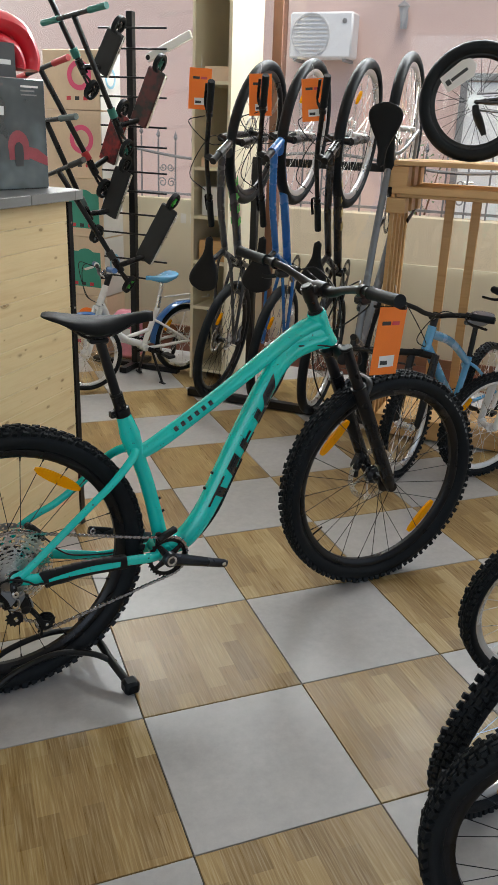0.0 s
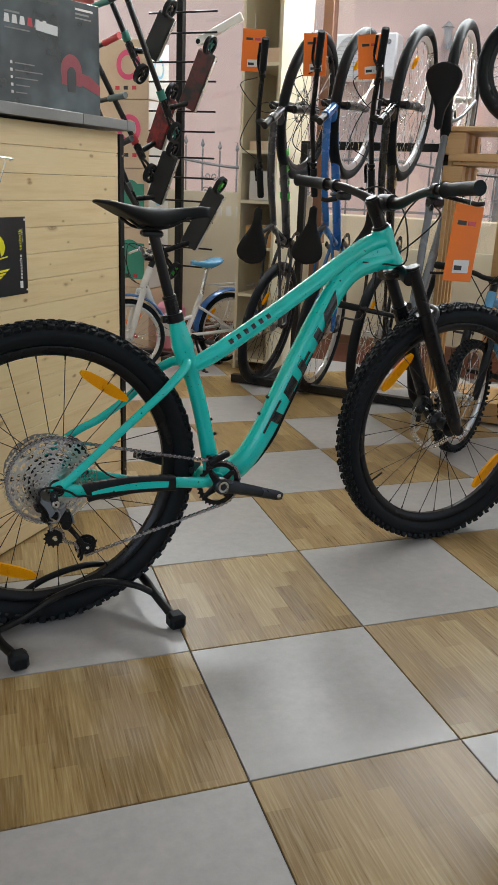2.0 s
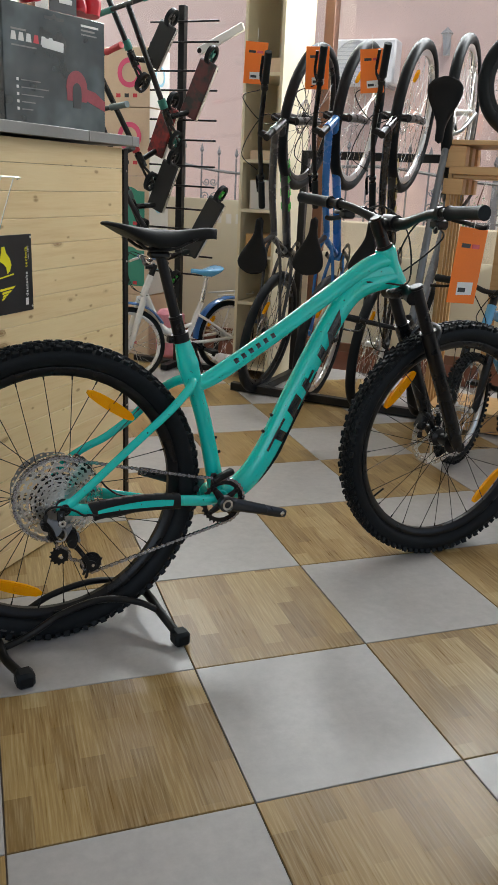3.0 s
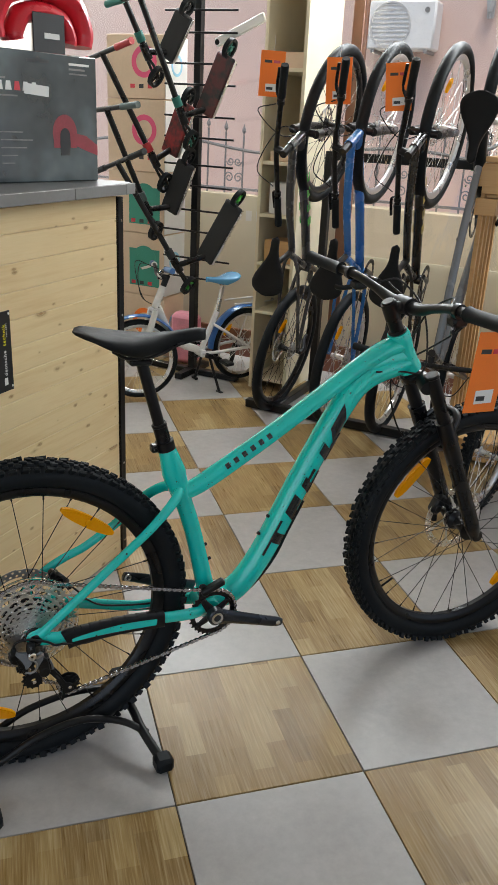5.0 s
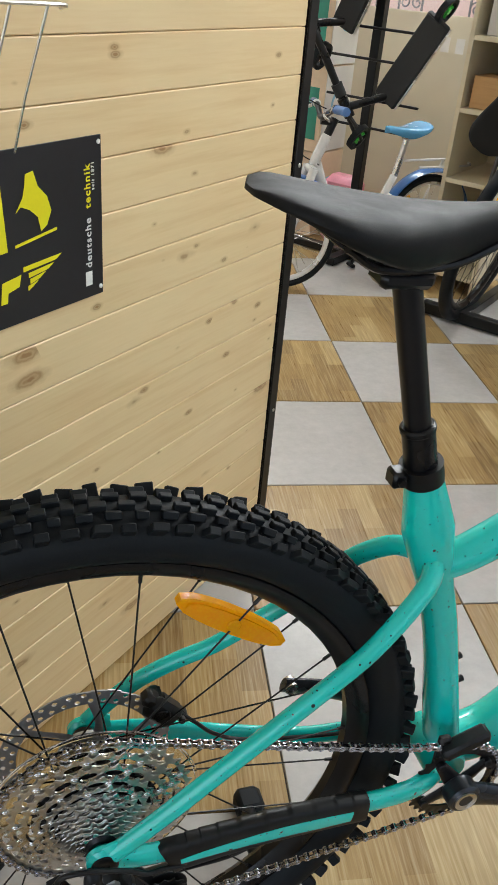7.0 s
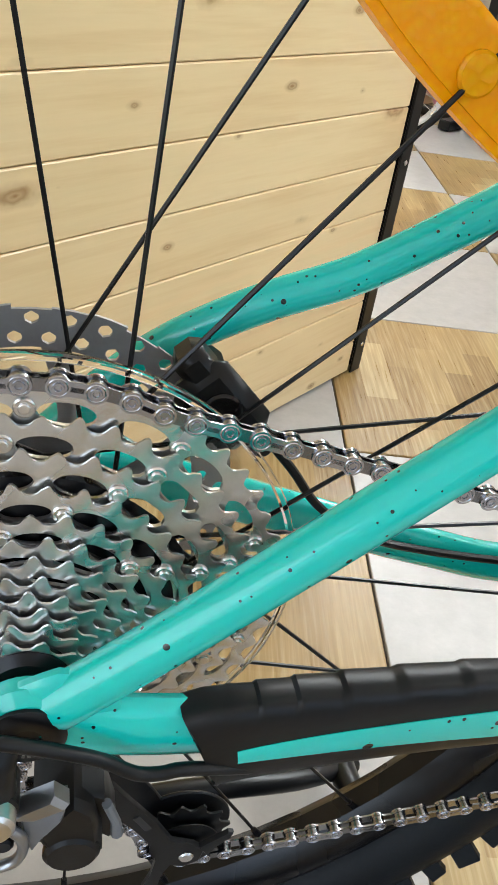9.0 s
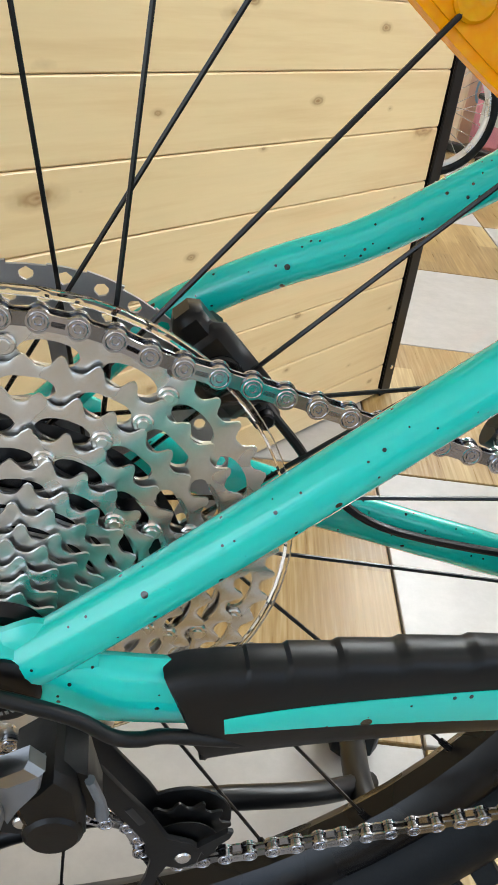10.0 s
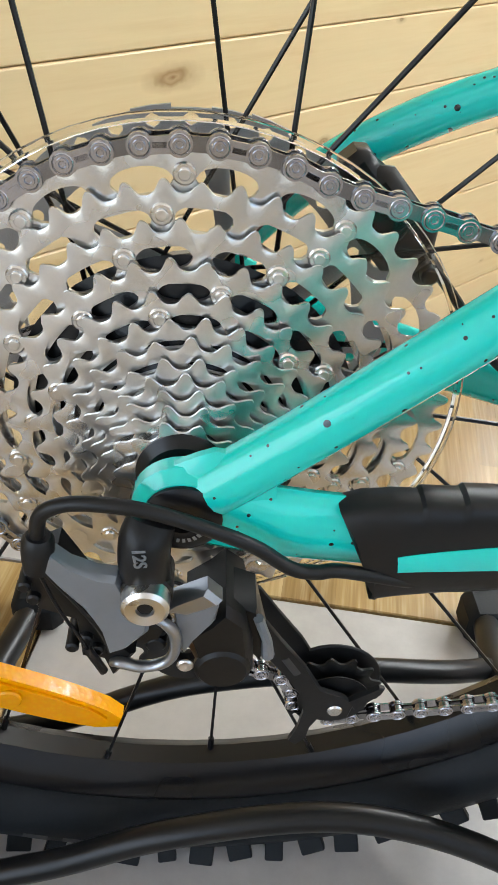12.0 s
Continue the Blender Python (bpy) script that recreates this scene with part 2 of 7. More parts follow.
def reflector_plastic():
    m, n, l, b = nodes("amber_reflector")
    vec = coords(n, l)
    vo = n.new("ShaderNodeTexVoronoi")
    vo.inputs["Scale"].default_value = 300
    l.new(vec, vo.inputs["Vector"])
    l.new(ramp(n, l, vo.outputs["Distance"], ((0.0, (1.0, 0.56, 0.001)), (0.7, (0.98, 0.42, 0.0)))), b.inputs["Base Color"])
    b.inputs["Roughness"].default_value, b.inputs["Coat Weight"].default_value = 0.25, 0.25
    b.inputs["Specular IOR Level"].default_value = 0.35
    bump(n, l, b, vo.outputs["Distance"], 0.45, 0.0006)
    tr, mx = n.new("ShaderNodeBsdfTranslucent"), n.new("ShaderNodeMixShader")
    setc(tr.inputs["Color"], (1.0, 0.62, 0.005))
    mx.inputs[0].default_value = 0.35
    l.new(b.outputs[0], mx.inputs[1])
    l.new(tr.outputs[0], mx.inputs[2])
    l.new(mx.outputs[0], n["Material Output"].inputs["Surface"])
    return m


ORANGE = reflector_plastic()


# ---- mesh tools ----
def V(*a):
    return Vector(a)


def spline(pts, n=8):
    """A smooth line through the points."""
    p = [Vector(q) for q in pts]
    p = [2 * p[0] - p[1]] + p + [2 * p[-1] - p[-2]]
    out = []
    for i in range(1, len(p) - 2):
        a, b, c, d = p[i - 1:i + 3]
        for k in range(n):
            t = k / n
            out.append(0.5 * (2 * b + (c - a) * t + (2 * a - 5 * b + 4 * c - d) * t * t + (3 * b - a - 3 * c + d) * t ** 3))
    return out + [p[-2]]


def lerp_list(vals, n):
    """Values spread evenly over n samples."""
    out = []
    for i in range(n):
        f = i / max(1, n - 1) * (len(vals) - 1)
        k = min(int(f), len(vals) - 2) if len(vals) > 1 else 0
        a, b = vals[k], vals[min(k + 1, len(vals) - 1)]
        g = f - k
        out.append(tuple(x + (y - x) * g for x, y in zip(a, b)) if isinstance(a, tuple) else a + (b - a) * g)
    return out


class Mesh:
    def __init__(self):
        self.v, self.f = [], []

    def add(self, verts, faces):
        o = len(self.v)
        self.v += [tuple(p) for p in verts]
        self.f += [tuple(i + o for i in f) for f in faces]
        return self

    def tube(self, pts, r, seg=12, ref=(0, 1, 0), caps=True, loop=False):
        """A tube along pts; r: one radius or a list, each a number or (along ref, across it)."""
        p = [Vector(q) for q in pts]
        m = len(p)
        rs = lerp_list(r, m) if isinstance(r, list) else [r] * m
        side, verts = Vector(ref), []
        for i in range(m):
            a, b = (p[i - 1], p[(i + 1) % m]) if loop else (p[max(0, i - 1)], p[min(m - 1, i + 1)])
            t = (b - a).normalized()
            s = side - t * side.dot(t)
            if s.length < 1e-4:
                s = t.orthogonal()
            s.normalize()
            side, w = s, t.cross(s)
            ra, rb = rs[i] if isinstance(rs[i], tuple) else (rs[i], rs[i])
            verts += [p[i] + s * ra * math.cos(2 * math.pi * k / seg) + w * rb * math.sin(2 * math.pi * k / seg) for k in range(seg)]
        faces = [(i * seg + k, i * seg + (k + 1) % seg, (i + 1) % m * seg + (k + 1) % seg, (i + 1) % m * seg + k) for i in range(m if loop else m - 1) for k in range(seg)]
        if caps and not loop:
            faces += [tuple(reversed(range(seg))), tuple((m - 1) * seg + k for k in range(seg))]
        return self.add(verts, faces)

    def box(self, c, s, rot=None, bevel=0.0):
        """A box with chamfered edges."""
        c, h, b = Vector(c), [x / 2 for x in s], min(bevel, min(s) * 0.45)
        q = rot.to_3x3() if rot is not None else Matrix.Identity(3)
        sg = [(i, j, k) for i in (-1, 1) for j in (-1, 1) for k in (-1, 1)]
        if not b:
            verts = [c + q @ Vector((i * h[0], j * h[1], k * h[2])) for i, j, k in sg]
            return self.add(verts, [(0, 1, 3, 2), (4, 6, 7, 5), (0, 4, 5, 1), (2, 3, 7, 6), (0, 2, 6, 4), (1, 5, 7, 3)])
        verts = []
        for s3 in sg:
            for ax in range(3):
                verts.append(c + q @ Vector([s3[a] * (h[a] if a == ax else h[a] - b) for a in range(3)]))
        ix = {s3: n * 3 for n, s3 in enumerate(sg)}
        faces = []
        for ax in range(3):
            o1, o2 = (ax + 1) % 3, (ax + 2) % 3
            for sgn in (-1, 1):
                loop = []
                for a, d in ((-1, -1), (1, -1), (1, 1), (-1, 1)):
                    k = [0, 0, 0]
                    k[ax], k[o1], k[o2] = sgn, a, d
                    loop.append(ix[tuple(k)] + ax)
                faces.append(tuple(loop if sgn > 0 else reversed(loop)))
            for a in (-1, 1):
                for d in (-1, 1):
                    k0, k1 = [0, 0, 0], [0, 0, 0]
                    k0[ax], k1[ax] = -1, 1
                    k0[o1] = k1[o1] = a
                    k0[o2] = k1[o2] = d
                    i0, i1 = ix[tuple(k0)], ix[tuple(k1)]
                    faces.append((i0 + o1, i1 + o1, i1 + o2, i0 + o2))
        for s3 in sg:
            faces.append((ix[s3], ix[s3] + 1, ix[s3] + 2))
        return self.add(verts, faces)

    def lathe(self, profile, at, axis, seg=32, closed=False, a0=0.0, a1=2 * math.pi):
        """A turned form: profile of (radius, height along the axis)."""
        at, ax = Vector(at), Vector(axis).normalized()
        e1 = ax.orthogonal().normalized()
        if abs(ax.y) > 0.9:
            e1 = Vector((1, 0, 0))
        e2 = ax.cross(e1)
        full = abs(a1 - a0) > 6.28
        m, verts = len(profile), []
        ns = seg if full else seg + 1
        for k in range(ns):
            a = a0 + (a1 - a0) * k / seg
            d = e1 * math.cos(a) + e2 * math.sin(a)
            verts += [at + d * r + ax * h for r, h in profile]
        faces = []
        for k in range(seg):
            k1 = (k + 1) % ns
            for i in range(m if closed else m - 1):
                j = (i + 1) % m
                faces.append((k * m + i, k1 * m + i, k1 * m + j, k * m + j))
        return self.add(verts, faces)

    def disc(self, p0, p1, r, seg=20, r1=None, bevel=0.0):
        """A short solid cylinder between two points."""
        p0, p1 = Vector(p0), Vector(p1)
        h, r1 = (p1 - p0).length, r if r1 is None else r1
        b = min(bevel, h * 0.4, r * 0.4)
        prof = [(0, 0), (r - b, 0), (r, b), (r1, h - b), (r1 - b, h), (0, h)] if b else [(0, 0), (r, 0), (r1, h), (0, h)]
        return self.lathe(prof, p0, p1 - p0, seg)

    def plate(self, outline, thick, m=None):
        """A flat shape, outline in x and y, of some thickness along z, moved by m."""
        m = m or Matrix.Identity(4)
        k = len(outline)
        verts = [m @ Vector((x, y, z)) for z in (0, thick) for x, y in outline]
        faces = [tuple(reversed(range(k))), tuple(range(k, 2 * k))] + [(i, (i + 1) % k, k + (i + 1) % k, k + i) for i in range(k)]
        return self.add(verts, faces)

    def ball(self, c, r, seg=14, rings=8):
        rr = r if isinstance(r, (tuple, list)) else (r, r, r)
        o = len(self.v)
        pts = []
        for i in range(1, rings):
            th = math.pi * i / rings
            pts += [(c[0] + rr[0] * math.sin(th) * math.cos(2 * math.pi * k / seg), c[1] + rr[1] * math.sin(th) * math.sin(2 * math.pi * k / seg), c[2] + rr[2] * math.cos(th)) for k in range(seg)]
        pts += [(c[0], c[1], c[2] + rr[2]), (c[0], c[1], c[2] - rr[2])]
        top, bot = len(pts) - 2, len(pts) - 1
        fs = [(i * seg + k, (i + 1) * seg + k, (i + 1) * seg + (k + 1) % seg, i * seg + (k + 1) % seg) for i in range(rings - 2) for k in range(seg)]
        fs += [(top, k, (k + 1) % seg) for k in range(seg)] + [(bot, (rings - 2) * seg + (k + 1) % seg, (rings - 2) * seg + k) for k in range(seg)]
        return self.add(pts, fs)

    def moved(self, m):
        self.v = [tuple(m @ Vector(p)) for p in self.v]
        return self

    def data(self, name, mat, smooth=40):
        me = bpy.data.meshes.new(name)
        me.from_pydata(self.v, [], self.f)
        bm = bmesh.new()
        bm.from_mesh(me)
        bmesh.ops.recalc_face_normals(bm, faces=bm.faces)
        bm.to_mesh(me)
        bm.free()
        if smooth:
            me.polygons.foreach_set("use_smooth", [True] * len(me.polygons))
            me.set_sharp_from_angle(angle=radians(smooth))
        me.materials.append(mat)
        return me


def part(name, mesh, mat, parent=None, label="", smooth=40, at=None):
    """One mesh object, under a thing or a part of it."""
    data = mesh.data(name, mat, smooth) if isinstance(mesh, Mesh) else mesh
    ob = new(name, data)
    ob.parent = parent
    if at is not None:
        ob.matrix_basis = at
    return tagged(ob, label) if label else ob


def thing(name, m, label, category, group="", kind=""):
    ob = new(name)
    ob.empty_display_size = 0.05
    ob.matrix_basis = m
    return tagged(ob, label, category, group, kind)


def weld(ob):
    """Joins touching corners of a part's mesh."""
    bm = bmesh.new()
    bm.from_mesh(ob.data)
    bmesh.ops.remove_doubles(bm, verts=bm.verts, dist=2e-5)
    bm.to_mesh(ob.data)
    bm.free()
    return ob


def single(name, mesh, mat, label="", category="", group="", kind="", at=None, smooth=40):
    return tagged(part(name, mesh, mat, None, "", smooth, at), label, category, group, kind)


def lettering(name, text, size, mat, m, parent=None, spread=1.0):
    """Words in the built-in font, turned into a mesh."""
    c = bpy.data.curves.new(name, "FONT")
    c.body, c.size, c.extrude, c.space_character, c.offset = text, size, 0.0002, spread, size * 0.02
    o = bpy.data.objects.new(name, c)
    scene.collection.objects.link(o)
    me = bpy.data.meshes.new_from_object(o.evaluated_get(bpy.context.evaluated_depsgraph_get()))
    bpy.data.objects.remove(o)
    bpy.data.curves.remove(c)
    me.materials.clear()
    me.materials.append(mat)
    ob = new(name, me)
    ob.parent = parent
    ob.matrix_basis = m
    return ob


# ---- floor and room ----
TILE = 0.45


def floor_tiles():
    base = Mesh().box(room(0.2, 0.6, -0.055), (7.4, 8.4, 0.1), ROOM)
    floor = single("floor", base, GROUT, "diagonal chequered floor of marble and wood-look tiles", "floor", kind="structure")
    shape = {}
    for key, mat in (("marble_tile", MARBLE), ("parquet_tile", PARQUET)):
        shape[key] = Mesh().box((0, 0, -0.004), (TILE - 0.003, TILE - 0.003, 0.008), bevel=0.0012).data(key, mat, 0)
    for i in range(-7, 9):
        for j in range(-5, 13):
            c = Vector(((i + 0.5) * TILE, (j + 0.5) * TILE, 0))
            u, v = c.dot(D), c.dot(N)
            if not (-3.3 < u < 2.6 and -2.1 < v < 3.75):
                continue
            key = "parquet_tile" if (i + j) % 2 else "marble_tile"
            turn = Matrix.Rotation(radians(180 * ((i * 7 + j * 3) % 2)), 4, "Z")
            part(key, shape[key], None, floor, at=Matrix.Translation(c) @ turn)
    return floor


floor_tiles()
V_WIN = 3.8
BACK = 0.97                       # the back of the shop is laid out on its own plan and set in at this scale


def shell():
    def slab(name, u0, u1, v0, v1, z0, z1, mat, label, cat):
        c = room((u0 + u1) / 2, (v0 + v1) / 2, (z0 + z1) / 2)
        return single(name, Mesh().box(c, (u1 - u0, v1 - v0, z1 - z0), ROOM), mat, label, cat, kind="structure")
    slab("ceiling", -3.6, 3.5, -3.3, 4.0, 2.95, 3.1, PLASTER, "plain white plaster ceiling of the shop", "ceiling")
    slab("wall_west", -3.6, -3.45, -3.3, 4.0, 0, 2.95, PLASTER, "plain light plaster wall behind the counter", "wall")
    # south and east openings are assumed, out of view, for the added daylight
    for k, (u0, u1, z0, z1) in enumerate(((-3.45, 3.35, 0, 0.5), (-3.45, 3.35, 2.65, 2.95), (-3.45, -1.9, 0.5, 2.65), (2.5, 3.35, 0.5, 2.65))):
        slab("wall_south", u0, u1, -3.3, -3.15, z0, z1, PLASTER, "plain light plaster wall round an unseen, assumed opening", "wall")
    for v0, v1, z0, z1 in ((-3.3, 4.0, 0, 0.35), (-3.3, 4.0, 2.65, 2.95), (-3.3, -1.6, 0.35, 2.65), (2.8, 4.0, 0.35, 2.65)):
        slab("wall_east", 3.35, 3.5, v0, v1, z0, z1, PLASTER, "plain light plaster wall round an unseen, assumed opening", "wall")
    slab("wall_north", -3.45, 3.35, V_WIN * BACK, 4.0, 2.37, 2.95, PLASTER, "plaster strip above the shop window", "wall")
    slab("baseboard", -3.45, 3.35, V_WIN * BACK - 0.02, 4.0, 0, 0.12, SILL, "glossy red-brown skirting below the shop window", "skirting")


shell()


# ---- bicycles ----
def tyre_mesh(c, R, bead, w, seg=64, S=None):
    m = Mesh()
    rc, rr, hw = (R + bead) / 2, (R - bead) / 2, w / 2
    prof = []
    for k in range(15):
        a = radians(-158 + 316 * k / 14)
        prof.append((rc + rr * math.cos(a) * (1.0 if math.cos(a) < 0 else 0.985), hw * math.sin(a)))
    m.lathe([(r, h) for r, h in prof], c, (0, 1, 0), seg, closed=True)
    return m.moved(S) if S is not None else m


def tread_mesh(c, R, bead, w, knobs, S=None):
    """The rows of rubber blocks round a tyre."""
    m = Mesh()
    rc, rr, hw = (R + bead) / 2, (R - bead) / 2, w / 2
    for i in range(knobs):
        for lane, (ang, wid, lng, hgt) in enumerate(((0, 0.008, 0.0135, 0.0045), (0, 0.008, 0.0135, 0.0045), (27, 0.0105, 0.0130, 0.0042), (-27, 0.0105, 0.0130, 0.0042), (53, 0.0190, 0.0140, 0.0046), (-53, 0.0190, 0.0140, 0.0046))):
            off = (-0.0065, 0.0065, 0, 0, 0, 0)[lane]
            half = 0.5 if lane in (1, 2, 3) else 0.0
            lng, hgt = lng * min(1.0, 94 / knobs), hgt * min(1, 80 / knobs)
            th = 2 * math.pi * (i + half) / knobs
            a = radians(ang)
            rad, y = rc + rr * math.cos(a) + 0.0005, (hw + 0.0005) * math.sin(a) + off
            q = Matrix.Rotation(-th, 3, "Y") @ Matrix.Rotation(-a, 3, "Z") @ Matrix.Rotation(radians(8 if i % 2 else -8) if lane > 3 else 0, 3, "X")
            p = Vector(c) + Matrix.Rotation(-th, 3, "Y") @ Vector((rad, y, 0))
            m.box(p, (hgt * 2, wid * (1.15 if i % 2 else 0.9), lng * (1.12 if (i * 7 + lane) % 3 else 0.86)), q.to_4x4(), bevel=0.0009)
    return m.moved(S) if S is not None else m


def rim_mesh(c, bead, depth=0.022, w=0.034, seg=64, S=None):
    h = w / 2
    prof = [(bead + 0.003, -h), (bead + 0.003, h), (bead - 0.002, h + 0.001), (bead - depth * 0.6, h * 0.85), (bead - depth, h * 0.35), (bead - depth, -h * 0.35), (bead - depth * 0.6, -h * 0.85), (bead - 0.002, -h - 0.001)]
    m = Mesh().lathe(prof, c, (0, 1, 0), seg, closed=True)
    return m.moved(S) if S is not None else m


def spoke_ends(c, n, r_rim, r_hub, y_left, y_right, phase=0.0):
    c = Vector(c)
    for i in range(n):
        th = 2 * math.pi * (i + phase) / n
        left = i % 2
        cross = radians(72) * (-1 if (i // 2) % 2 else 1)
        a, b = th + cross, th
        yield (c + V(r_hub * math.cos(a), y_left if left else -y_right, r_hub * math.sin(a)), c + V(r_rim * math.cos(b), (0.004 if left else -0.004), r_rim * math.sin(b)))


def reflector(c, ang, r, length=0.130, width=0.029, y=-0.012, tilt=0.0):
    """A boat-shaped spoke reflector lying along the wheel's arc."""
    m, out = Mesh(), []
    for k in range(13):
        u = -1 + k / 6
        out.append((u * length / 2, width / 2 * (1 - 0.50 * abs(u) ** 2.4) * (1.0 if abs(u) < 0.9 else 0.55)))
    out += [(x, -y1 * 0.9) for x, y1 in reversed(out)]
    at = Vector(c) + V(r * math.cos(ang), y, r * math.sin(ang))
    q = Matrix(((math.sin(ang + tilt), math.cos(ang + tilt), 0), (0, 0, -1), (-math.cos(ang + tilt), math.sin(ang + tilt), 0))).to_4x4()
    q = Matrix.Translation(at) @ q
    m.plate(out, 0.010, q)
    m.plate([(x * 0.86, yy * 0.74) for x, yy in out], 0.002, q @ Matrix.Translation((0, 0, 0.010)))
    m.disc(q @ V(0, 0, 0.010), q @ V(0, 0, 0.0145), 0.0075, 18, bevel=0.001)
    return m


def polar_sheet(c, rows, n, thick, open_cell):
    """A flat ring across y from rows of radii, n columns; cells for which open_cell(row, column) holds are cut out."""
    m, nr = Mesh(), len(rows)
    verts = []
    for side in (-1, 1):
        for i, row in enumerate(rows):
            t = side * thick / 2 * (0.55 if i == 0 else 1.0)
            verts += [c + V((row[k] if isinstance(row, list) else row) * math.cos(2 * math.pi * k / n), t, (row[k] if isinstance(row, list) else row) * math.sin(2 * math.pi * k / n)) for k in range(n)]
    h = nr * n
    solid = lambda i, k: 0 <= i < nr - 1 and not open_cell(i, k % n)
    faces = []
    for i in range(nr - 1):
        for k in range(n):
            if not solid(i, k):
                continue
            k1 = (k + 1) % n
            a, b, d, e = i * n + k, i * n + k1, (i + 1) * n + k1, (i + 1) * n + k
            faces += [(a, e, d, b), (h + a, h + b, h + d, h + e)]
            if not solid(i - 1, k):
                faces.append((a, b, h + b, h + a))
            if not solid(i + 1, k):
                faces.append((e, h + e, h + d, d))
            if not solid(i, k - 1):
                faces.append((a, h + a, h + e, e))
            if not solid(i, k + 1):
                faces.append((b, d, h + d, h + b))
    return m.add(verts, faces)


TOOTH = (-0.0036, -0.0035, -0.0030, -0.0018, 0.0001, 0.0012, 0.0014, 0.0005, -0.0014, -0.0028, -0.0034, -0.0036)


def cog_mesh(teeth, y, r_in, arms, thick=0.0018, window=True, tab=0.0):
    """A toothed ring pierced by oval windows between its arms, in the plane across y."""
    R = teeth * 0.0127 / (2 * math.pi)
    n = teeth * 12
    edge = [R + TOOTH[k % 12] - (0.0012 if (k // 12) % 5 == 3 and TOOTH[k % 12] > 0 else 0) for k in range(n)]
    if not window:
        return polar_sheet(V(0, y, 0), [edge, R - 0.0046, max(r_in, 0.004)], n, thick, lambda i, k: False)
    # oval windows between the toothed rim and the inner ring
    top, low = R - 0.0072, r_in - tab
    mid, half = (top + low) / 2, (top - low) / 2
    swell = []
    for k in range(n):
        f = abs((k / n * arms + teeth * 0.137) % 1.0 - 0.5) / 0.36
        swell.append(half * max(0.0, 1 - f * f) ** 0.42)
    rows = [edge, R - 0.0046, [mid + q for q in swell], [mid - q for q in swell], low - 0.0050]
    return polar_sheet(V(0, y, 0), rows, n, thick, lambda i, k: i == 2)


def rotor_mesh(c, r, y, S=None):
    """A brake disc: a ring drilled with two rows of round holes, on swept arms."""
    m, cx = Mesh(), Vector(c) + V(0, y, 0)
    n, t = 36, 0.0009
    at = lambda rad, a, s: cx + V(rad * math.cos(a), s * t, rad * math.sin(a))
    for k in range(n):
        for row, (r0, r1, shift) in enumerate(((0.805, 0.900, 0.0), (0.900, 1.0, 0.5))):
            step = 2 * math.pi / n
            a0 = (k + shift) * step
            am, rm = a0 + step / 2, (r0 + r1) / 2 * r
            wave = 1 + 0.010 * math.sin(12 * a0) if row else 1.0
            edge = [(r0 * r, a0), (r0 * r, am), (r0 * r, a0 + step), (rm, a0 + step), (r1 * r * wave, a0 + step), (r1 * r * wave, am), (r1 * r * wave, a0), (rm, a0)]
            hole = []
            for rad, a in edge:
                dx, dy = rad - rm, (a - am) * rm
                d = math.hypot(dx, dy)
                hole.append((rm + dx / d * 0.0031, am + dy / d * 0.0031 / rm))
            verts = [at(rad, a, s) for s in (-1, 1) for ring in (edge, hole) for rad, a in ring]
            faces = []
            for q in range(8):
                w = (q + 1) % 8
                faces += [(q, w, 8 + w, 8 + q), (16 + q, 24 + q, 24 + w, 16 + w), (8 + q, 8 + w, 24 + w, 24 + q)]
            for q in ((4, 5) if row else (0, 1)):
                faces.append((q, q + 1, 17 + q, 16 + q))
            m.add(verts, faces)
    for k in range(6):
        a = 2 * math.pi * k / 6
        sweep = [cx + V(r * q * math.cos(a + w), 0, r * q * math.sin(a + w)) for q, w in ((0.28, 0.0), (0.45, 0.16), (0.62, 0.30), (0.82, 0.40))]
        m.tube(spline(sweep, 4), [(0.0009, 0.0070), (0.0009, 0.0042), (0.0009, 0.0040), (0.0009, 0.0060)], 8, ref=(0, 1, 0))
    m.lathe([(r * 0.34, -0.002), (r * 0.34, 0.002), (r * 0.2, 0.002), (r * 0.2, -0.002)], cx, (0, 1, 0), 24, closed=True)
    return m.moved(S) if S is not None else m


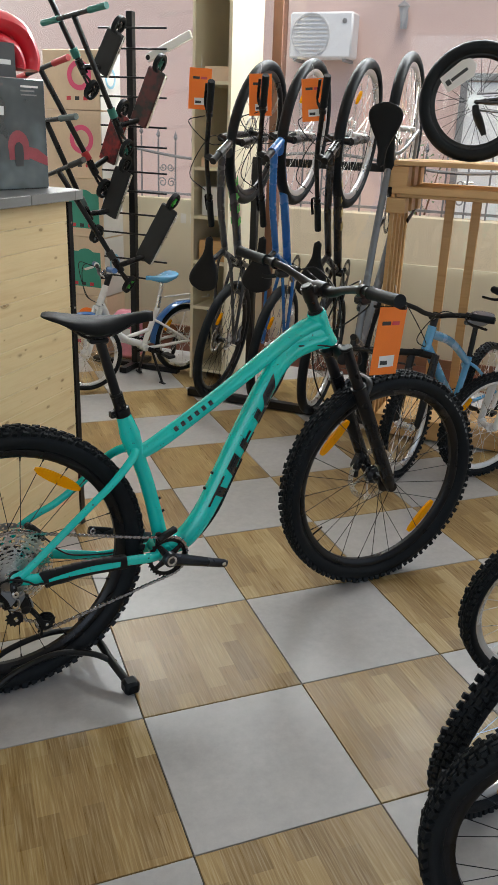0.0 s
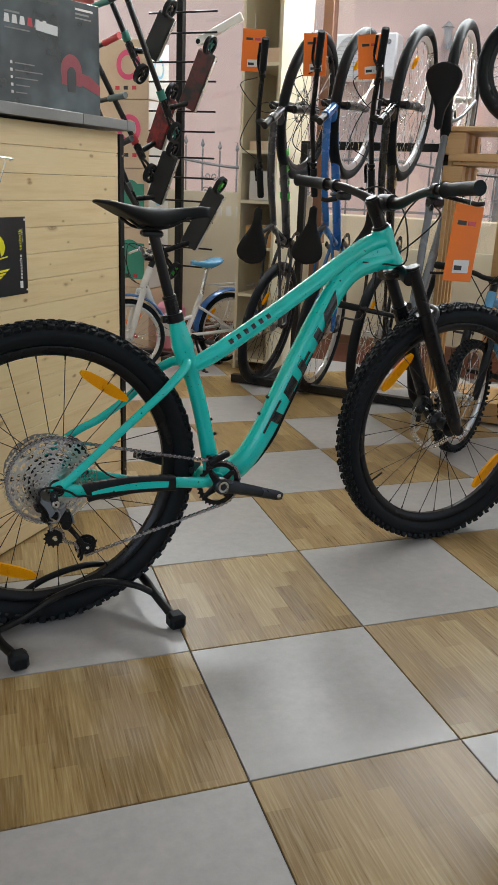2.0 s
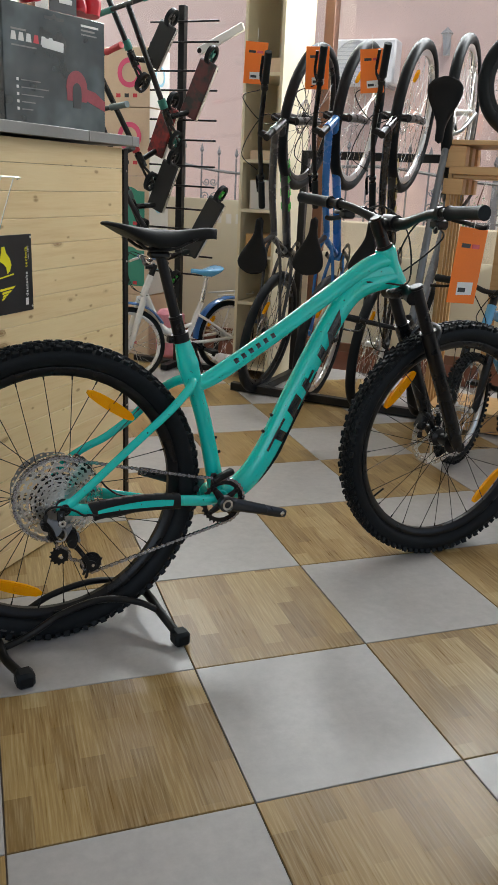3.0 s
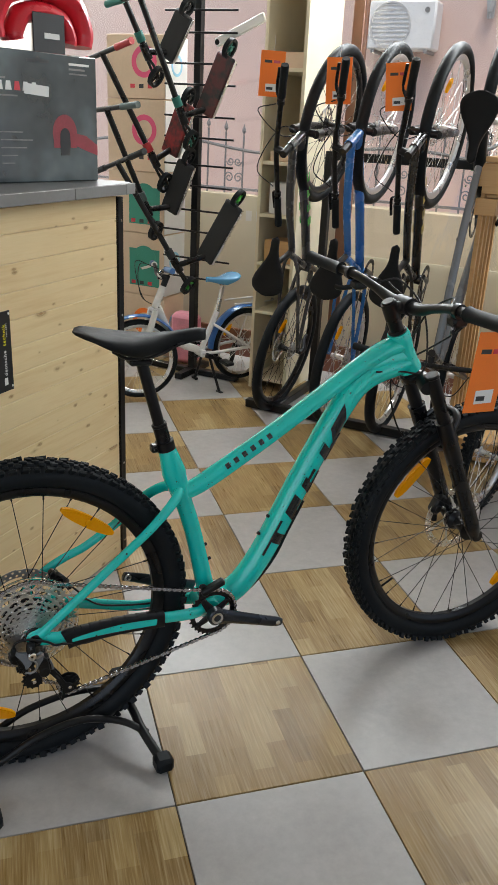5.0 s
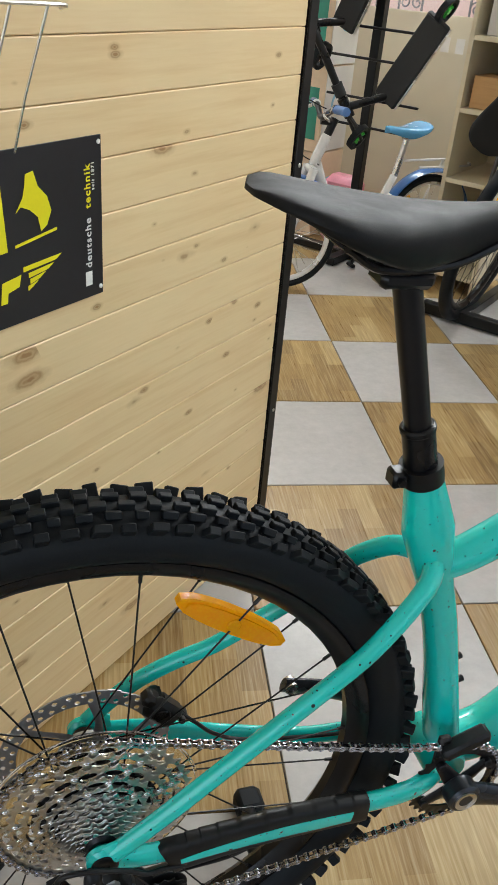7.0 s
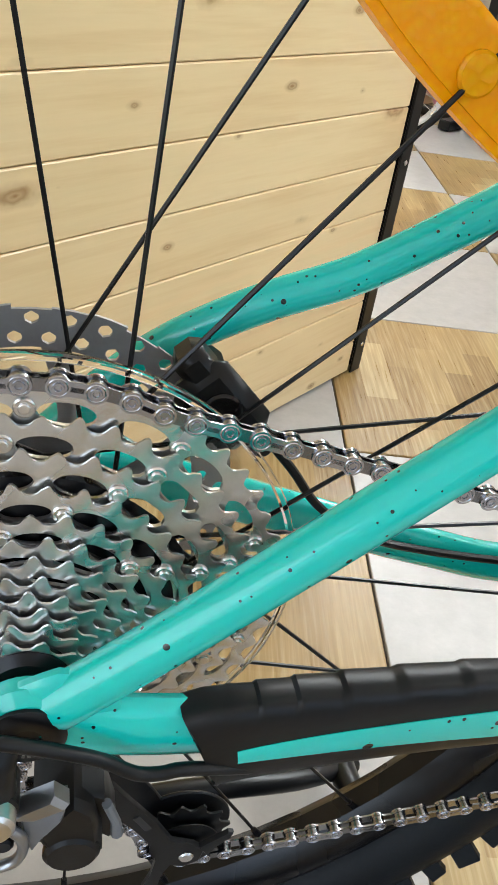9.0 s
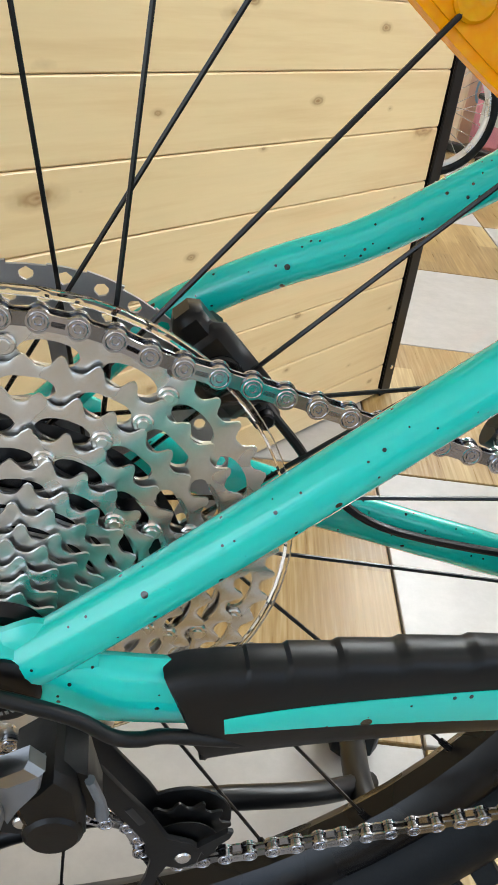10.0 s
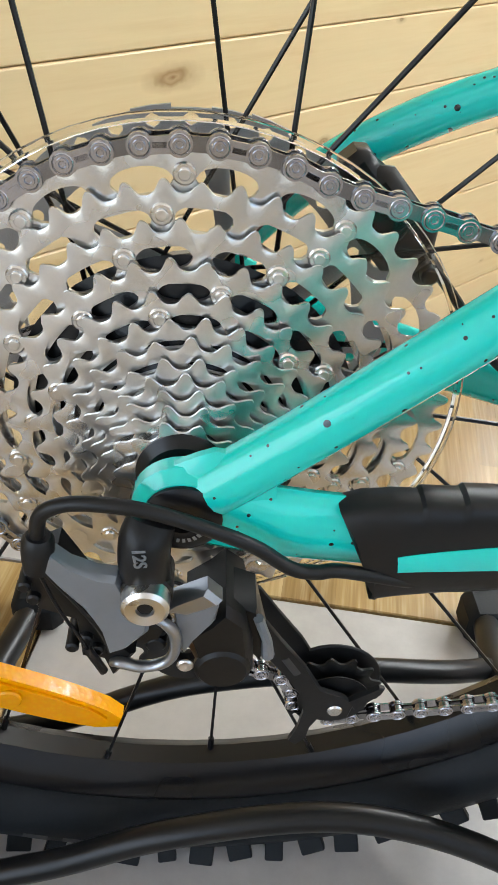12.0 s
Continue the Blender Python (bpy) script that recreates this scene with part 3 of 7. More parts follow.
def saddle_mesh(nose, length, width, S=None):
    """A sculpted saddle shell; nose: the tip's place, running backwards."""
    m = Mesh()
    n, k = 26, 18
    verts = []
    for i in range(n):
        f = i / (n - 1)
        x = nose[0] - length * f
        s = min(1.0, max(0.0, (f - 0.22) / 0.60))
        w = width / 2 * (0.22 + 0.08 * f + 0.70 * s * s * (3 - 2 * s))
        w *= min(1.0, (f / 0.045) ** 0.5) if f < 0.045 else 1.0
        w *= math.sqrt(max(0.03, 1 - ((f - 0.80) / 0.203) ** 2)) if f > 0.80 else 1.0
        top = nose[2] + 0.004 - 0.010 * math.sin(math.pi * min(1, f * 1.1)) + 0.009 * f ** 2.2 - 0.003 * max(0, (f - 0.9) / 0.1) ** 2 - 0.006 * max(0, (0.12 - f) / 0.12) ** 2
        drop = 0.016 + 0.034 * math.sin(math.pi * min(1, f ** 1.4)) ** 1.3
        if f > 0.58:
            drop *= 1 - 0.90 * ((f - 0.58) / 0.42) ** 0.9
        skin = 0.016 * (1 - 0.70 * max(0.0, (f - 0.7) / 0.3) ** 2)
        for a in range(k):
            an = 2 * math.pi * a / k
            yy, zz = math.cos(an), math.sin(an)
            sx = math.copysign(abs(yy) ** 0.75, yy)
            if zz >= 0:
                z = top - skin + skin * abs(zz) ** 0.7 - 0.003 * (f > 0.3) * max(0, 1 - abs(yy) * 4)
            else:
                z = top - skin - drop * abs(zz) ** 0.6 * (0.55 + 0.45 * abs(yy)) * 0.75
            verts.append((x, nose[1] + w * sx, z))
    faces = [(i * k + a, i * k + (a + 1) % k, (i + 1) * k + (a + 1) % k, (i + 1) * k + a) for i in range(n - 1) for a in range(k)]
    faces += [tuple(range(k)), tuple((n - 1) * k + a for a in reversed(range(k)))]
    m.add(verts, faces)
    return m.moved(S) if S is not None else m


ROLLER = {}


def link_meshes():
    """An outer and an inner chain link along x, rollers on its two pins."""
    if ROLLER:
        return ROLLER
    def eight(half, waist, end, n=30):
        top = []
        for k in range(n + 1):
            x = (half + end) * math.cos(math.pi * k / n)
            d = abs(abs(x) - half)
            lobe = math.sqrt(max(0.0, end * end - d * d)) if d < end else 0.0
            top.append((x, max(lobe, waist if abs(x) < half else 0.0)))
        return top + [(x, -h) for x, h in reversed(top[1:-1])]
    for key, y, t, end in (("outer", 0.0028, 0.001, 0.0043), ("inner", 0.0017, 0.0011, 0.0042)):
        m = Mesh()
        shape = eight(0.00635, 0.0029 if key == "outer" else 0.0025, end)
        for s in (-1, 1):
            q = Matrix(((1, 0, 0, 0), (0, 0, 1, s * y - t / 2), (0, 1, 0, 0), (0, 0, 0, 1)))
            m.plate(shape, t, q)
        for s in (-1, 1):
            c = V(s * 0.00635, 0, 0)
            if key == "outer":
                m.lathe([(0.0010, -0.0036), (0.0013, -0.0041), (0.0020, -0.0041), (0.0022, -0.0034), (0.0030, -0.0034), (0.0033, -0.0037), (0.0036, -0.0034), (0.0036, 0.0034), (0.0010, 0.0034)], c, (0, 1, 0), 14, closed=True)
                m.disc(c + V(0, -0.0030, 0), c + V(0, -0.0035, 0), 0.0011, 10)
                m.box(V(0, -0.0034, 0), (0.0045, 0.0002, 0.0017))
            else:
                m.disc(c + V(0, -0.0012, 0), c + V(0, 0.0012, 0), 0.0038, 12)
        ROLLER[key] = m.data("link", CHAINSTEEL if key == "outer" else CHAINDARK, 35)
    return ROLLER


def arc(c, r, a0, a1, n=16):
    return [(c[0] + r * math.cos(a0 + (a1 - a0) * k / n), c[1] + r * math.sin(a0 + (a1 - a0) * k / n)) for k in range(n + 1)]


# the teal hardtail: x forward, y left, z up, from below the rear axle
REAR, BB, FRONT = (0.0035, 0.0, 0.3745), (0.430, 0.0, 0.312), (1.226, 0.0, 0.3725)
HEAD_T, HEAD_B = V(0.926, 0, 0.951), V(0.977, 0, 0.849)
BIKE_AT = Matrix.Translation((-0.2964, 0.688, 0)) @ Matrix.Rotation(radians(10.2), 4, "Z") @ Matrix.Translation((0, -0.0039, 0)) @ Matrix.Rotation(radians(-0.6), 4, "X")
STEER = Matrix.Translation(HEAD_T) @ Matrix.Rotation(radians(3.5), 4, HEAD_B - HEAD_T) @ Matrix.Translation(-HEAD_T)
BAR_TURN = Matrix.Translation(HEAD_T) @ Matrix.Rotation(radians(2.0), 4, HEAD_B - HEAD_T) @ Matrix.Translation(-HEAD_T)


def main_bike():
    b = thing("mountain_bike", BIKE_AT, "turquoise hardtail mountain bike with black specks, parked in a wheel stand", "bicycle")
    # frame
    fr = Mesh()
    fr.tube(spline([(0.3275, 0, 0.740), (0.355, 0, 0.645), (0.395, 0, 0.517), (0.438, 0, 0.325)], 8), [(0.0180, 0.0180), (0.0245, 0.028), (0.020, 0.020), (0.021, 0.020), (0.028, 0.022)], 18)
    fr.tube(spline([(0.352, 0, 0.612), (0.420, 0, 0.6345), (0.585, 0, 0.7280), (0.70, 0, 0.7985), (0.83, 0, 0.8795), (0.895, 0, 0.9120), (0.945, 0, 0.922)], 8), [(0.018, 0.018), (0.021, 0.022), (0.023, 0.020), (0.024, 0.021), (0.026, 0.024), (0.026, 0.024)], 20)
    fr.tube(spline([(0.77, 0, 0.815), (0.85, 0, 0.868), (0.950, 0, 0.888)], 5), [(0.010, 0.016), (0.020, 0.036), (0.026, 0.040)], 18)
    fr.tube(spline([(0.434, 0, 0.318), (0.508, 0, 0.331), (0.580, 0, 0.415), (0.674, 0, 0.593), (0.770, 0, 0.762), (0.840, 0, 0.842), (0.958, 0, 0.876)], 9), [(0.032, 0.026), (0.031, 0.031), (0.030, 0.031), (0.030, 0.031), (0.030, 0.030), (0.030, 0.030), (0.028, 0.028)], 22)
    hd = (HEAD_B - HEAD_T).normalized()
    fr.lathe([(0.0, -0.002), (0.026, -0.002), (0.0285, 0.004), (0.0285, 0.020), (0.026, 0.045), (0.028, 0.080), (0.031, 0.098), (0.031, 0.106), (0.0, 0.106)], HEAD_T, hd, 26)
    # shell for the bottom bracket and the bridge behind it
    fr.disc((0.430, -0.038, 0.312), (0.430, 0.038, 0.312), 0.026, 24, bevel=0.003)
    for s in (-1, 1):
        y = s * 1.0
        if s < 0:
            stay = [(0.356, -0.012, 0.634), (0.338, -0.034, 0.617), (0.274, -0.060, 0.5715), (0.208, -0.069, 0.5240), (0.150, -0.0740, 0.4805), (0.067, -0.0800, 0.4165), (0.012, -0.0830, 0.3755)]
        else:
            stay = [(0.350, 0.012, 0.630), (0.330, 0.036, 0.620), (0.290, 0.052, 0.592), (0.232, 0.0615, 0.5360), (0.187, 0.067, 0.503), (0.150, 0.070, 0.4800), (0.116, 0.0735, 0.465), (0.088, 0.076, 0.4505), (0.064, 0.078, 0.435), (0.040, 0.080, 0.414), (0.010, 0.083, 0.381)]
        fr.tube(spline(stay, 7), [(0.011, 0.0130), (0.0095, 0.0115), (0.0092, 0.0100), (0.0092, 0.0098), (0.0092, 0.0098), (0.0085, 0.0105)], 18)
        low_stay = [(0.425, -0.030, 0.312), (0.37, -0.058, 0.326), (0.30, -0.071, 0.341), (0.19, -0.077, 0.3540), (0.10, -0.080, 0.3550), (0.062, -0.081, 0.3580), (0.035, -0.082, 0.3625), (0.008, -0.082, 0.3680)]
        if s > 0:
            low_stay = [(0.425, 0.030, 0.306), (0.37, 0.055, 0.298), (0.29, 0.066, 0.295), (0.235, 0.069, 0.3075), (0.185, 0.073, 0.3205), (0.13, 0.077, 0.3355), (0.07, 0.081, 0.352), (0.035, 0.082, 0.358), (0.006, 0.082, 0.366)]
        fr.tube(spline(low_stay, 7), [(0.012, 0.016), (0.010, 0.015), (0.0085, 0.0140), (0.008, 0.0140), (0.008, 0.0155), (0.008, 0.0155), (0.007, 0.0150)], 16)
        # dropout plate with the axle's eye
        fr.disc((0.0042, y * 0.0745, 0.3700), (0.0042, y * 0.0885, 0.3700), 0.0178, 32, bevel=0.004)
        fr.tube(spline([(0.002, y * 0.082, 0.3700), (0.018, y * 0.082, 0.3745), (0.036, y * 0.081, 0.3755)], 4), [(0.0062, 0.0165), (0.0062, 0.0200), (0.0050, 0.0110)], 14)
    frame = part("frame", fr, TEAL, b, "glossy turquoise alloy frame with black specks")
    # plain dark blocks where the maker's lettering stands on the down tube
    def on_down(f, across):
        a, d = V(0.578, 0, 0.412), V(0.775, 0, 0.771)
        t = (d - a).normalized()
        up = V(-t.z, 0, t.x)
        ang = across / 0.031
        return a + (d - a) * f + up * (0.0312 * math.sin(ang)) + V(0, -0.0312 * math.cos(ang), 0)
    def decal(f0, f1, a0, a1, skew=0.0):
        m, nu, nv = Mesh(), 8, 6
        vv = [on_down(f0 + (f1 - f0) * i / nu + skew * j / nv, a0 + (a1 - a0) * j / nv) for i in range(nu + 1) for j in range(nv + 1)]
        m.add(vv, [(i * (nv + 1) + j, i * (nv + 1) + j + 1, (i + 1) * (nv + 1) + j + 1, (i + 1) * (nv + 1) + j) for i in range(nu) for j in range(nv)])
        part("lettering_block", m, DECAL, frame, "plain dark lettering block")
    lo, hi = -0.034, 0.015
    decal(0.02, 0.26, lo + 0.043, hi, 0.0)
    decal(0.115, 0.185, lo, hi - 0.006, 0.0)
    decal(0.265, 0.335, lo, hi, 0.05)
    decal(0.335, 0.42, lo + 0.022, hi, 0.02)
    decal(0.36, 0.44, lo, lo + 0.014, 0.03)
    decal(0.455, 0.515, lo, hi, 0.05)
    for k in range(3):
        decal(0.515, 0.625, lo + 0.0155 * k, lo + 0.0155 * k + 0.008, 0.0)
    decal(0.675, 0.745, lo, hi, 0.05)
    decal(0.76, 0.88, lo + 0.012, lo + 0.027, 0.0)
    decal(0.80, 0.97, lo + 0.022, hi, 0.08)
    decal(0.80, 0.90, lo, lo + 0.016, -0.06)
    # small model name on the top tube as bars
    a, d = V(0.470, -0.0, 0.664), V(0.595, -0.0, 0.7345)
    t = (d - a).normalized()
    up = V(-t.z, 0, t.x)
    for k in range(6):
        f = k / 6
        c = a + (d - a) * f
        nu, m = 5, Mesh()
        vv = [c + t * g + up * (0.0208 * math.sin(x)) + V(0, -0.0222 * math.cos(x), 0) for g in (0.002, 0.0135) for x in [0.10 + 0.62 * q / nu for q in range(nu + 1)]]
        m.add(vv, [(q, q + 1, nu + 2 + q, nu + 1 + q) for q in range(nu)])
        part("lettering_block", m, DECAL, frame, "plain dark lettering block")
    for z0, x0 in ((0.430, 0.4335), (0.470, 0.4220)):
        part("bottle_bolt", Mesh().disc((x0, -0.002, z0), (x0 + 0.010, -0.002, z0 + 0.003), 0.0042, 10, bevel=0.001), BLACK, frame)
    for f in (0.12, 0.24):
        p = on_down(f, 0.0487)
        part("bottle_bolt", Mesh().disc(p, p + V(-0.006, 0, 0.005), 0.0042, 10, bevel=0.001), BLACK, frame)
    part("down_tube_guard", Mesh().tube(spline([(0.520, -0.003, 0.311), (0.566, -0.003, 0.348), (0.612, -0.003, 0.405), (0.645, -0.003, 0.470), (0.685, -0.003, 0.548)], 6), (0.016, 0.004), 10), PLASTIC, frame, "black rubber guard under the down tube")
    # rubber guard on the drive-side chainstay
    gl = spline([(0.297, -0.0715, 0.3420), (0.25, -0.0745, 0.3490), (0.19, -0.0770, 0.3548), (0.13, -0.0795, 0.3562), (0.09, -0.0810, 0.3548), (0.068, -0.0815, 0.3518)], 24)
    g, ng, sg = Mesh(), len(gl), 24
    vv = []
    for i, p in enumerate(gl):
        hh = 0.0205 + 0.0030 * i / ng
        if i > ng - 5:
            hh *= 0.90 + 0.025 * (ng - 1 - i)
        saw = 0.0016 * ((i % 11) / 11) if i < ng - 12 else 0.0014
        for q in range(sg):
            t = 2 * math.pi * q / sg
            cy, cz = math.cos(t), math.sin(t)
            zz = math.copysign(abs(cz) ** 0.62, cz) * hh
            if cz > 0.55:
                zz += saw - 0.0014
            vv.append((p.x + 0.010 * (-cz if i > ng - 8 else 0) * (1 - (ng - 1 - i) / 8), p.y - 0.0025 + 0.0100 * math.copysign(abs(cy) ** 0.5, cy), p.z + zz))
    ff = [(i * sg + q, i * sg + (q + 1) % sg, (i + 1) * sg + (q + 1) % sg, (i + 1) * sg + q) for i in range(ng - 1) for q in range(sg)]
    g.add(vv, ff + [tuple(range(sg)), tuple((ng - 1) * sg + q for q in reversed(range(sg)))])
    guard = part("chainstay_guard", g, PLASTIC, b, "black rubber chainstay guard with a turquoise slot")
    sl = [V(p.x, p.y - 0.01245, p.z - 0.0014) for p in gl if 0.080 < p.x < 0.278]
    part("slot", Mesh().tube(sl, [(0.0009, 0.0080), (0.0009, 0.0092), (0.0009, 0.0088), (0.0009, 0.0070), (0.0009, 0.0056), (0.0009, 0.0040)], 10), TEAL, guard, "turquoise slot showing the frame paint")
    # seat post, collar, saddle
    sp = part("seatpost", Mesh().tube([(0.3235, 0, 0.746), (0.2730, 0, 0.932)], 0.0128, 20).tube([(0.3245, 0, 0.744), (0.3130, 0, 0.786)], 0.0162, 20).disc((0.3135, 0, 0.784), (0.3110, 0, 0.792), 0.0172, 20, bevel=0.002), BLACK, b, "black dropper seat post")
    part("seat_collar", Mesh().tube([(0.3290, 0, 0.729), (0.3235, 0, 0.749)], 0.0215, 22).box((0.3005, 0, 0.735), (0.016, 0.02, 0.018), bevel=0.003).disc((0.3005, -0.014, 0.735), (0.3005, 0.014, 0.735), 0.004, 10), BLACK, sp)
    part("post_head", Mesh().box((0.2680, 0, 0.935), (0.050, 0.032, 0.016), Matrix.Rotation(radians(3), 4, "Y"), bevel=0.005).box((0.2680, 0, 0.948), (0.040, 0.048, 0.010), bevel=0.004), BLACK, sp)
    sd = part("saddle", saddle_mesh((0.4180, 0, 0.997), 0.286, 0.148), LEATHER, b, "matt black saddle with a hollow nose", 60)
    for s in (-1, 1):
        part("rail", Mesh().tube(spline([(0.3760, s * 0.010, 0.978), (0.3420, s * 0.018, 0.966), (0.2970, s * 0.022, 0.950), (0.2380, s * 0.022, 0.948), (0.2020, s * 0.03, 0.968)], 6), 0.0036, 8), BLACK, sd)
    # wheels
    def wheel(name, c, S, phase, refs, rear):
        rim = part(name, rim_mesh(c, 0.3125, 0.020, 0.036, S=S), BLACK, b, "black alloy wheel with black spokes")
        part("tyre", tyre_mesh(c, 0.3685, 0.3125, 0.067, 96, S), RUBBER, rim, "knobbly black tyre")
        tagged(part("tread", tread_mesh(c, 0.3685, 0.3125, 0.067, 94, S), RUBBER, rim), "black rubber tread blocks", kind="stuff")
        hub = Mesh()
        cc = Vector(c)
        hw = 0.070 if rear else 0.05
        hub.lathe([(0.0, -hw), (0.012, -hw), (0.013, -0.036), (0.030, -0.034), (0.030, -0.030), (0.019, -0.026), (0.017, 0.02), (0.028, 0.030), (0.028, 0.034), (0.014, 0.037), (0.012, hw), (0.0, hw)], cc, (0, 1, 0), 28)
        hub = hub.moved(S) if S is not None else hub
        part("hub", hub, BLACK, rim)
        for p0, p1 in spoke_ends(c, 28, 0.296, 0.028, 0.032, 0.024 if rear else 0.032, phase):
            m = Mesh().tube([p0, p1], 0.00105, 6)
            e = p1 + (p0 - p1).normalized() * 0.013
            m.tube([p1, e], 0.0021, 6)
            part("spoke", m.moved(S) if S is not None else m, BLACK, rim)
        for ang, r, tilt in refs:
            m = reflector(c, ang, r, length=0.137, y=0.006, tilt=tilt)
            part("reflector", m.moved(S) if S is not None else m, ORANGE, rim, "amber spoke reflector")
        weld(part("brake_disc", rotor_mesh(c, 0.0942, 0.046, S), STEEL if not rear else DISCSHADED, rim, "drilled steel brake disc"))
        for q in range(9 if not rear else 6):
            a0 = radians((18 if not rear else 236) + q * 4.2)
            bar = Mesh().lathe([(0.3465, -0.0322), (0.3465, -0.0330), (0.3410, -0.0336), (0.3410, -0.0328)], c, (0, 1, 0), 3, closed=True, a0=-a0, a1=-a0 - radians(2.6 if q % 3 else 1.4))
            part("sidewall_print", bar.moved(S) if S is not None else bar, PRINTGREY if not rear else PRINTDARK, rim, "sidewall printing bar")
        part("valve", (lambda mm: mm.moved(S) if S is not None else mm)(Mesh().tube([cc + V(0.292 * math.cos(3.7), 0, 0.292 * math.sin(3.7)), cc + V(0.252 * math.cos(3.7), 0, 0.252 * math.sin(3.7))], 0.003, 8)), BLACK, rim)
        return rim
    rw = wheel("rear_wheel", REAR, None, 0.233, ((radians(55.4), 0.2525, 0.0), (radians(245.5), 0.246, 0.0)), True)
    wheel("front_wheel", FRONT, STEER, 0.1, ((radians(138), 0.262, 0.0), (radians(-42), 0.262, 0.0)), False)
    # clear guard disc behind the cassette
    part("spoke_guard", Mesh().lathe([(0.1108, -0.0018), (0.1112, 0.0), (0.1108, 0.0018), (0.1088, 0.0018), (0.1078, 0.0006), (0.045, 0.0006), (0.045, -0.0006), (0.1078, -0.0006), (0.1088, -0.0018)], (REAR[0], -0.0245, REAR[2]), (0, 1, 0), 72, closed=True), CLEARDISC, rw, "clear plastic spoke guard")
    # cassette
    cas = part("cassette", Mesh().lathe([(0.0, -0.074), (0.013, -0.074), (0.0165, -0.071), (0.0165, -0.028), (0.0, -0.028)], REAR, (0, 1, 0), 32), BLACK, b, "silver twelve-speed cassette with pierced cogs")
    RIVET = Mesh().disc((0, 0, 0), (0, -0.0015, 0), 0.0040, 14, bevel=0.0006).disc((0, -0.0012, 0), (0, -0.0024, 0), 0.0022, 10, bevel=0.0004).data("rivet", STEEL)
    sizes = (51, 45, 39, 33, 28, 24, 21, 18, 16, 14, 12, 10)
    carrier = [(0.030, -0.029)] + [(max(0.0145, sizes[min(11, k + 1)] * 0.002021 - 0.013), -0.0300 - 0.0036 * k) for k in range(1, 12)] + [(0.013, -0.0705), (0.013, -0.029)]
    part("carrier", Mesh().lathe(carrier, REAR, (0, 1, 0), 40, closed=True), BLACK, cas, "black alloy cog carrier")
    for k, t in enumerate(sizes):
        y = -0.0300 - 0.0036 * k
        nxt = sizes[k + 1] * 0.002021 if k < 11 else 0.0145
        arms = (20, 18, 16, 14, 12, 11, 10)[k] if k < 7 else 9
        if k < 8:
            m = cog_mesh(t, y, nxt, arms, 0.0019, tab=0.0045)
        else:
            m = cog_mesh(t, y, max(0.0145, nxt - 0.008), arms, 0.0019, window=False)
        m.moved(Matrix.Translation(REAR) @ Matrix.Rotation(0.37 * k, 4, "Y"))
        part("cog", m, COGSTEEL, cas)
        if k < 5:
            for q in range(0, arms, 2):
                an = 2 * math.pi * (q - t * 0.137) / arms - 0.37 * k
                r = nxt + (0.0022 if k < 3 else 0.0)
                p = V(REAR[0] + r * math.cos(an), y - 0.0009, REAR[2] + r * math.sin(an))
                part("rivet", RIVET, None, cas, at=Matrix.Translation(p))
    # hanger and axle
    cap = part("axle_cap", Mesh().lathe([(0.0, -0.0890), (0.0048, -0.0890), (0.0052, -0.0912), (0.0110, -0.0918), (0.0138, -0.0900), (0.0138, -0.085), (0.0, -0.085)], (0.0042, 0, 0.3693), (0, 1, 0), 32), BLACK, b, "black axle cap with a hex socket")
    for k in range(5):
        an = radians(-100 + 14 * k)
        part("print_bar", Mesh().box((0.0042 + 0.0080 * math.cos(an), -0.0919, 0.3693 + 0.0080 * math.sin(an)), (0.0011, 0.0002, 0.0016), Matrix.Rotation(-an - math.pi / 2, 4, "Y")), PRINTGREY, cap, "pale printed bar")
    # crankset
    cr = Mesh()
    cr.tube(spline([(0.428, -0.071, 0.313), (0.470, -0.074, 0.302), (0.53, -0.083, 0.2855), (0.583, -0.088, 0.2695), (0.600, -0.088, 0.2640)], 6), [(0.008, 0.021), (0.0085, 0.017), (0.008, 0.0145), (0.007, 0.0135), (0.006, 0.010)], 14)
    cr.disc((0.430, -0.058, 0.312), (0.430, -0.081, 0.312), 0.021, 26, bevel=0.003)
    ca = part("crank_arm", cr, GREYCRANK, b, "dark grey crank arm")
    part("crank_bolt", Mesh().lathe([(0.009, -0.0815), (0.0145, -0.0825), (0.0145, -0.079), (0.009, -0.079)], (0.430, 0, 0.312), (0, 1, 0), 24, closed=True), STEEL, ca)
    part("pedal_hole", Mesh().disc((0.588, -0.094, 0.2680), (0.588, -0.0965, 0.2680), 0.0062, 16, bevel=0.001), STEEL, ca)
    lc = Mesh().tube(spline([(0.430, 0.071, 0.313), (0.38, 0.078, 0.3285), (0.30, 0.086, 0.3580), (0.252, 0.086, 0.3745)], 6), [(0.008, 0.019), (0.008, 0.016), (0.007, 0.0135), (0.006, 0.011)], 14)
    lca = part("crank_arm", lc, GREYCRANK, b, "dark grey crank arm")
    part("pedal_hole", Mesh().lathe([(0.0045, 0.0785), (0.009, 0.0785), (0.009, 0.094), (0.0045, 0.094)], (0.262, 0, 0.3715), (0, 1, 0), 16, closed=True), STEEL, lca)
    ring = cog_mesh(30, 0, 0.046, 4, 0.0022, window=False)
    ring.moved(Matrix.Translation((0.430, -0.051, 0.312)))
    part("chainring", ring, BLACK, b, "black toothed chainring")
    sp4 = Mesh()
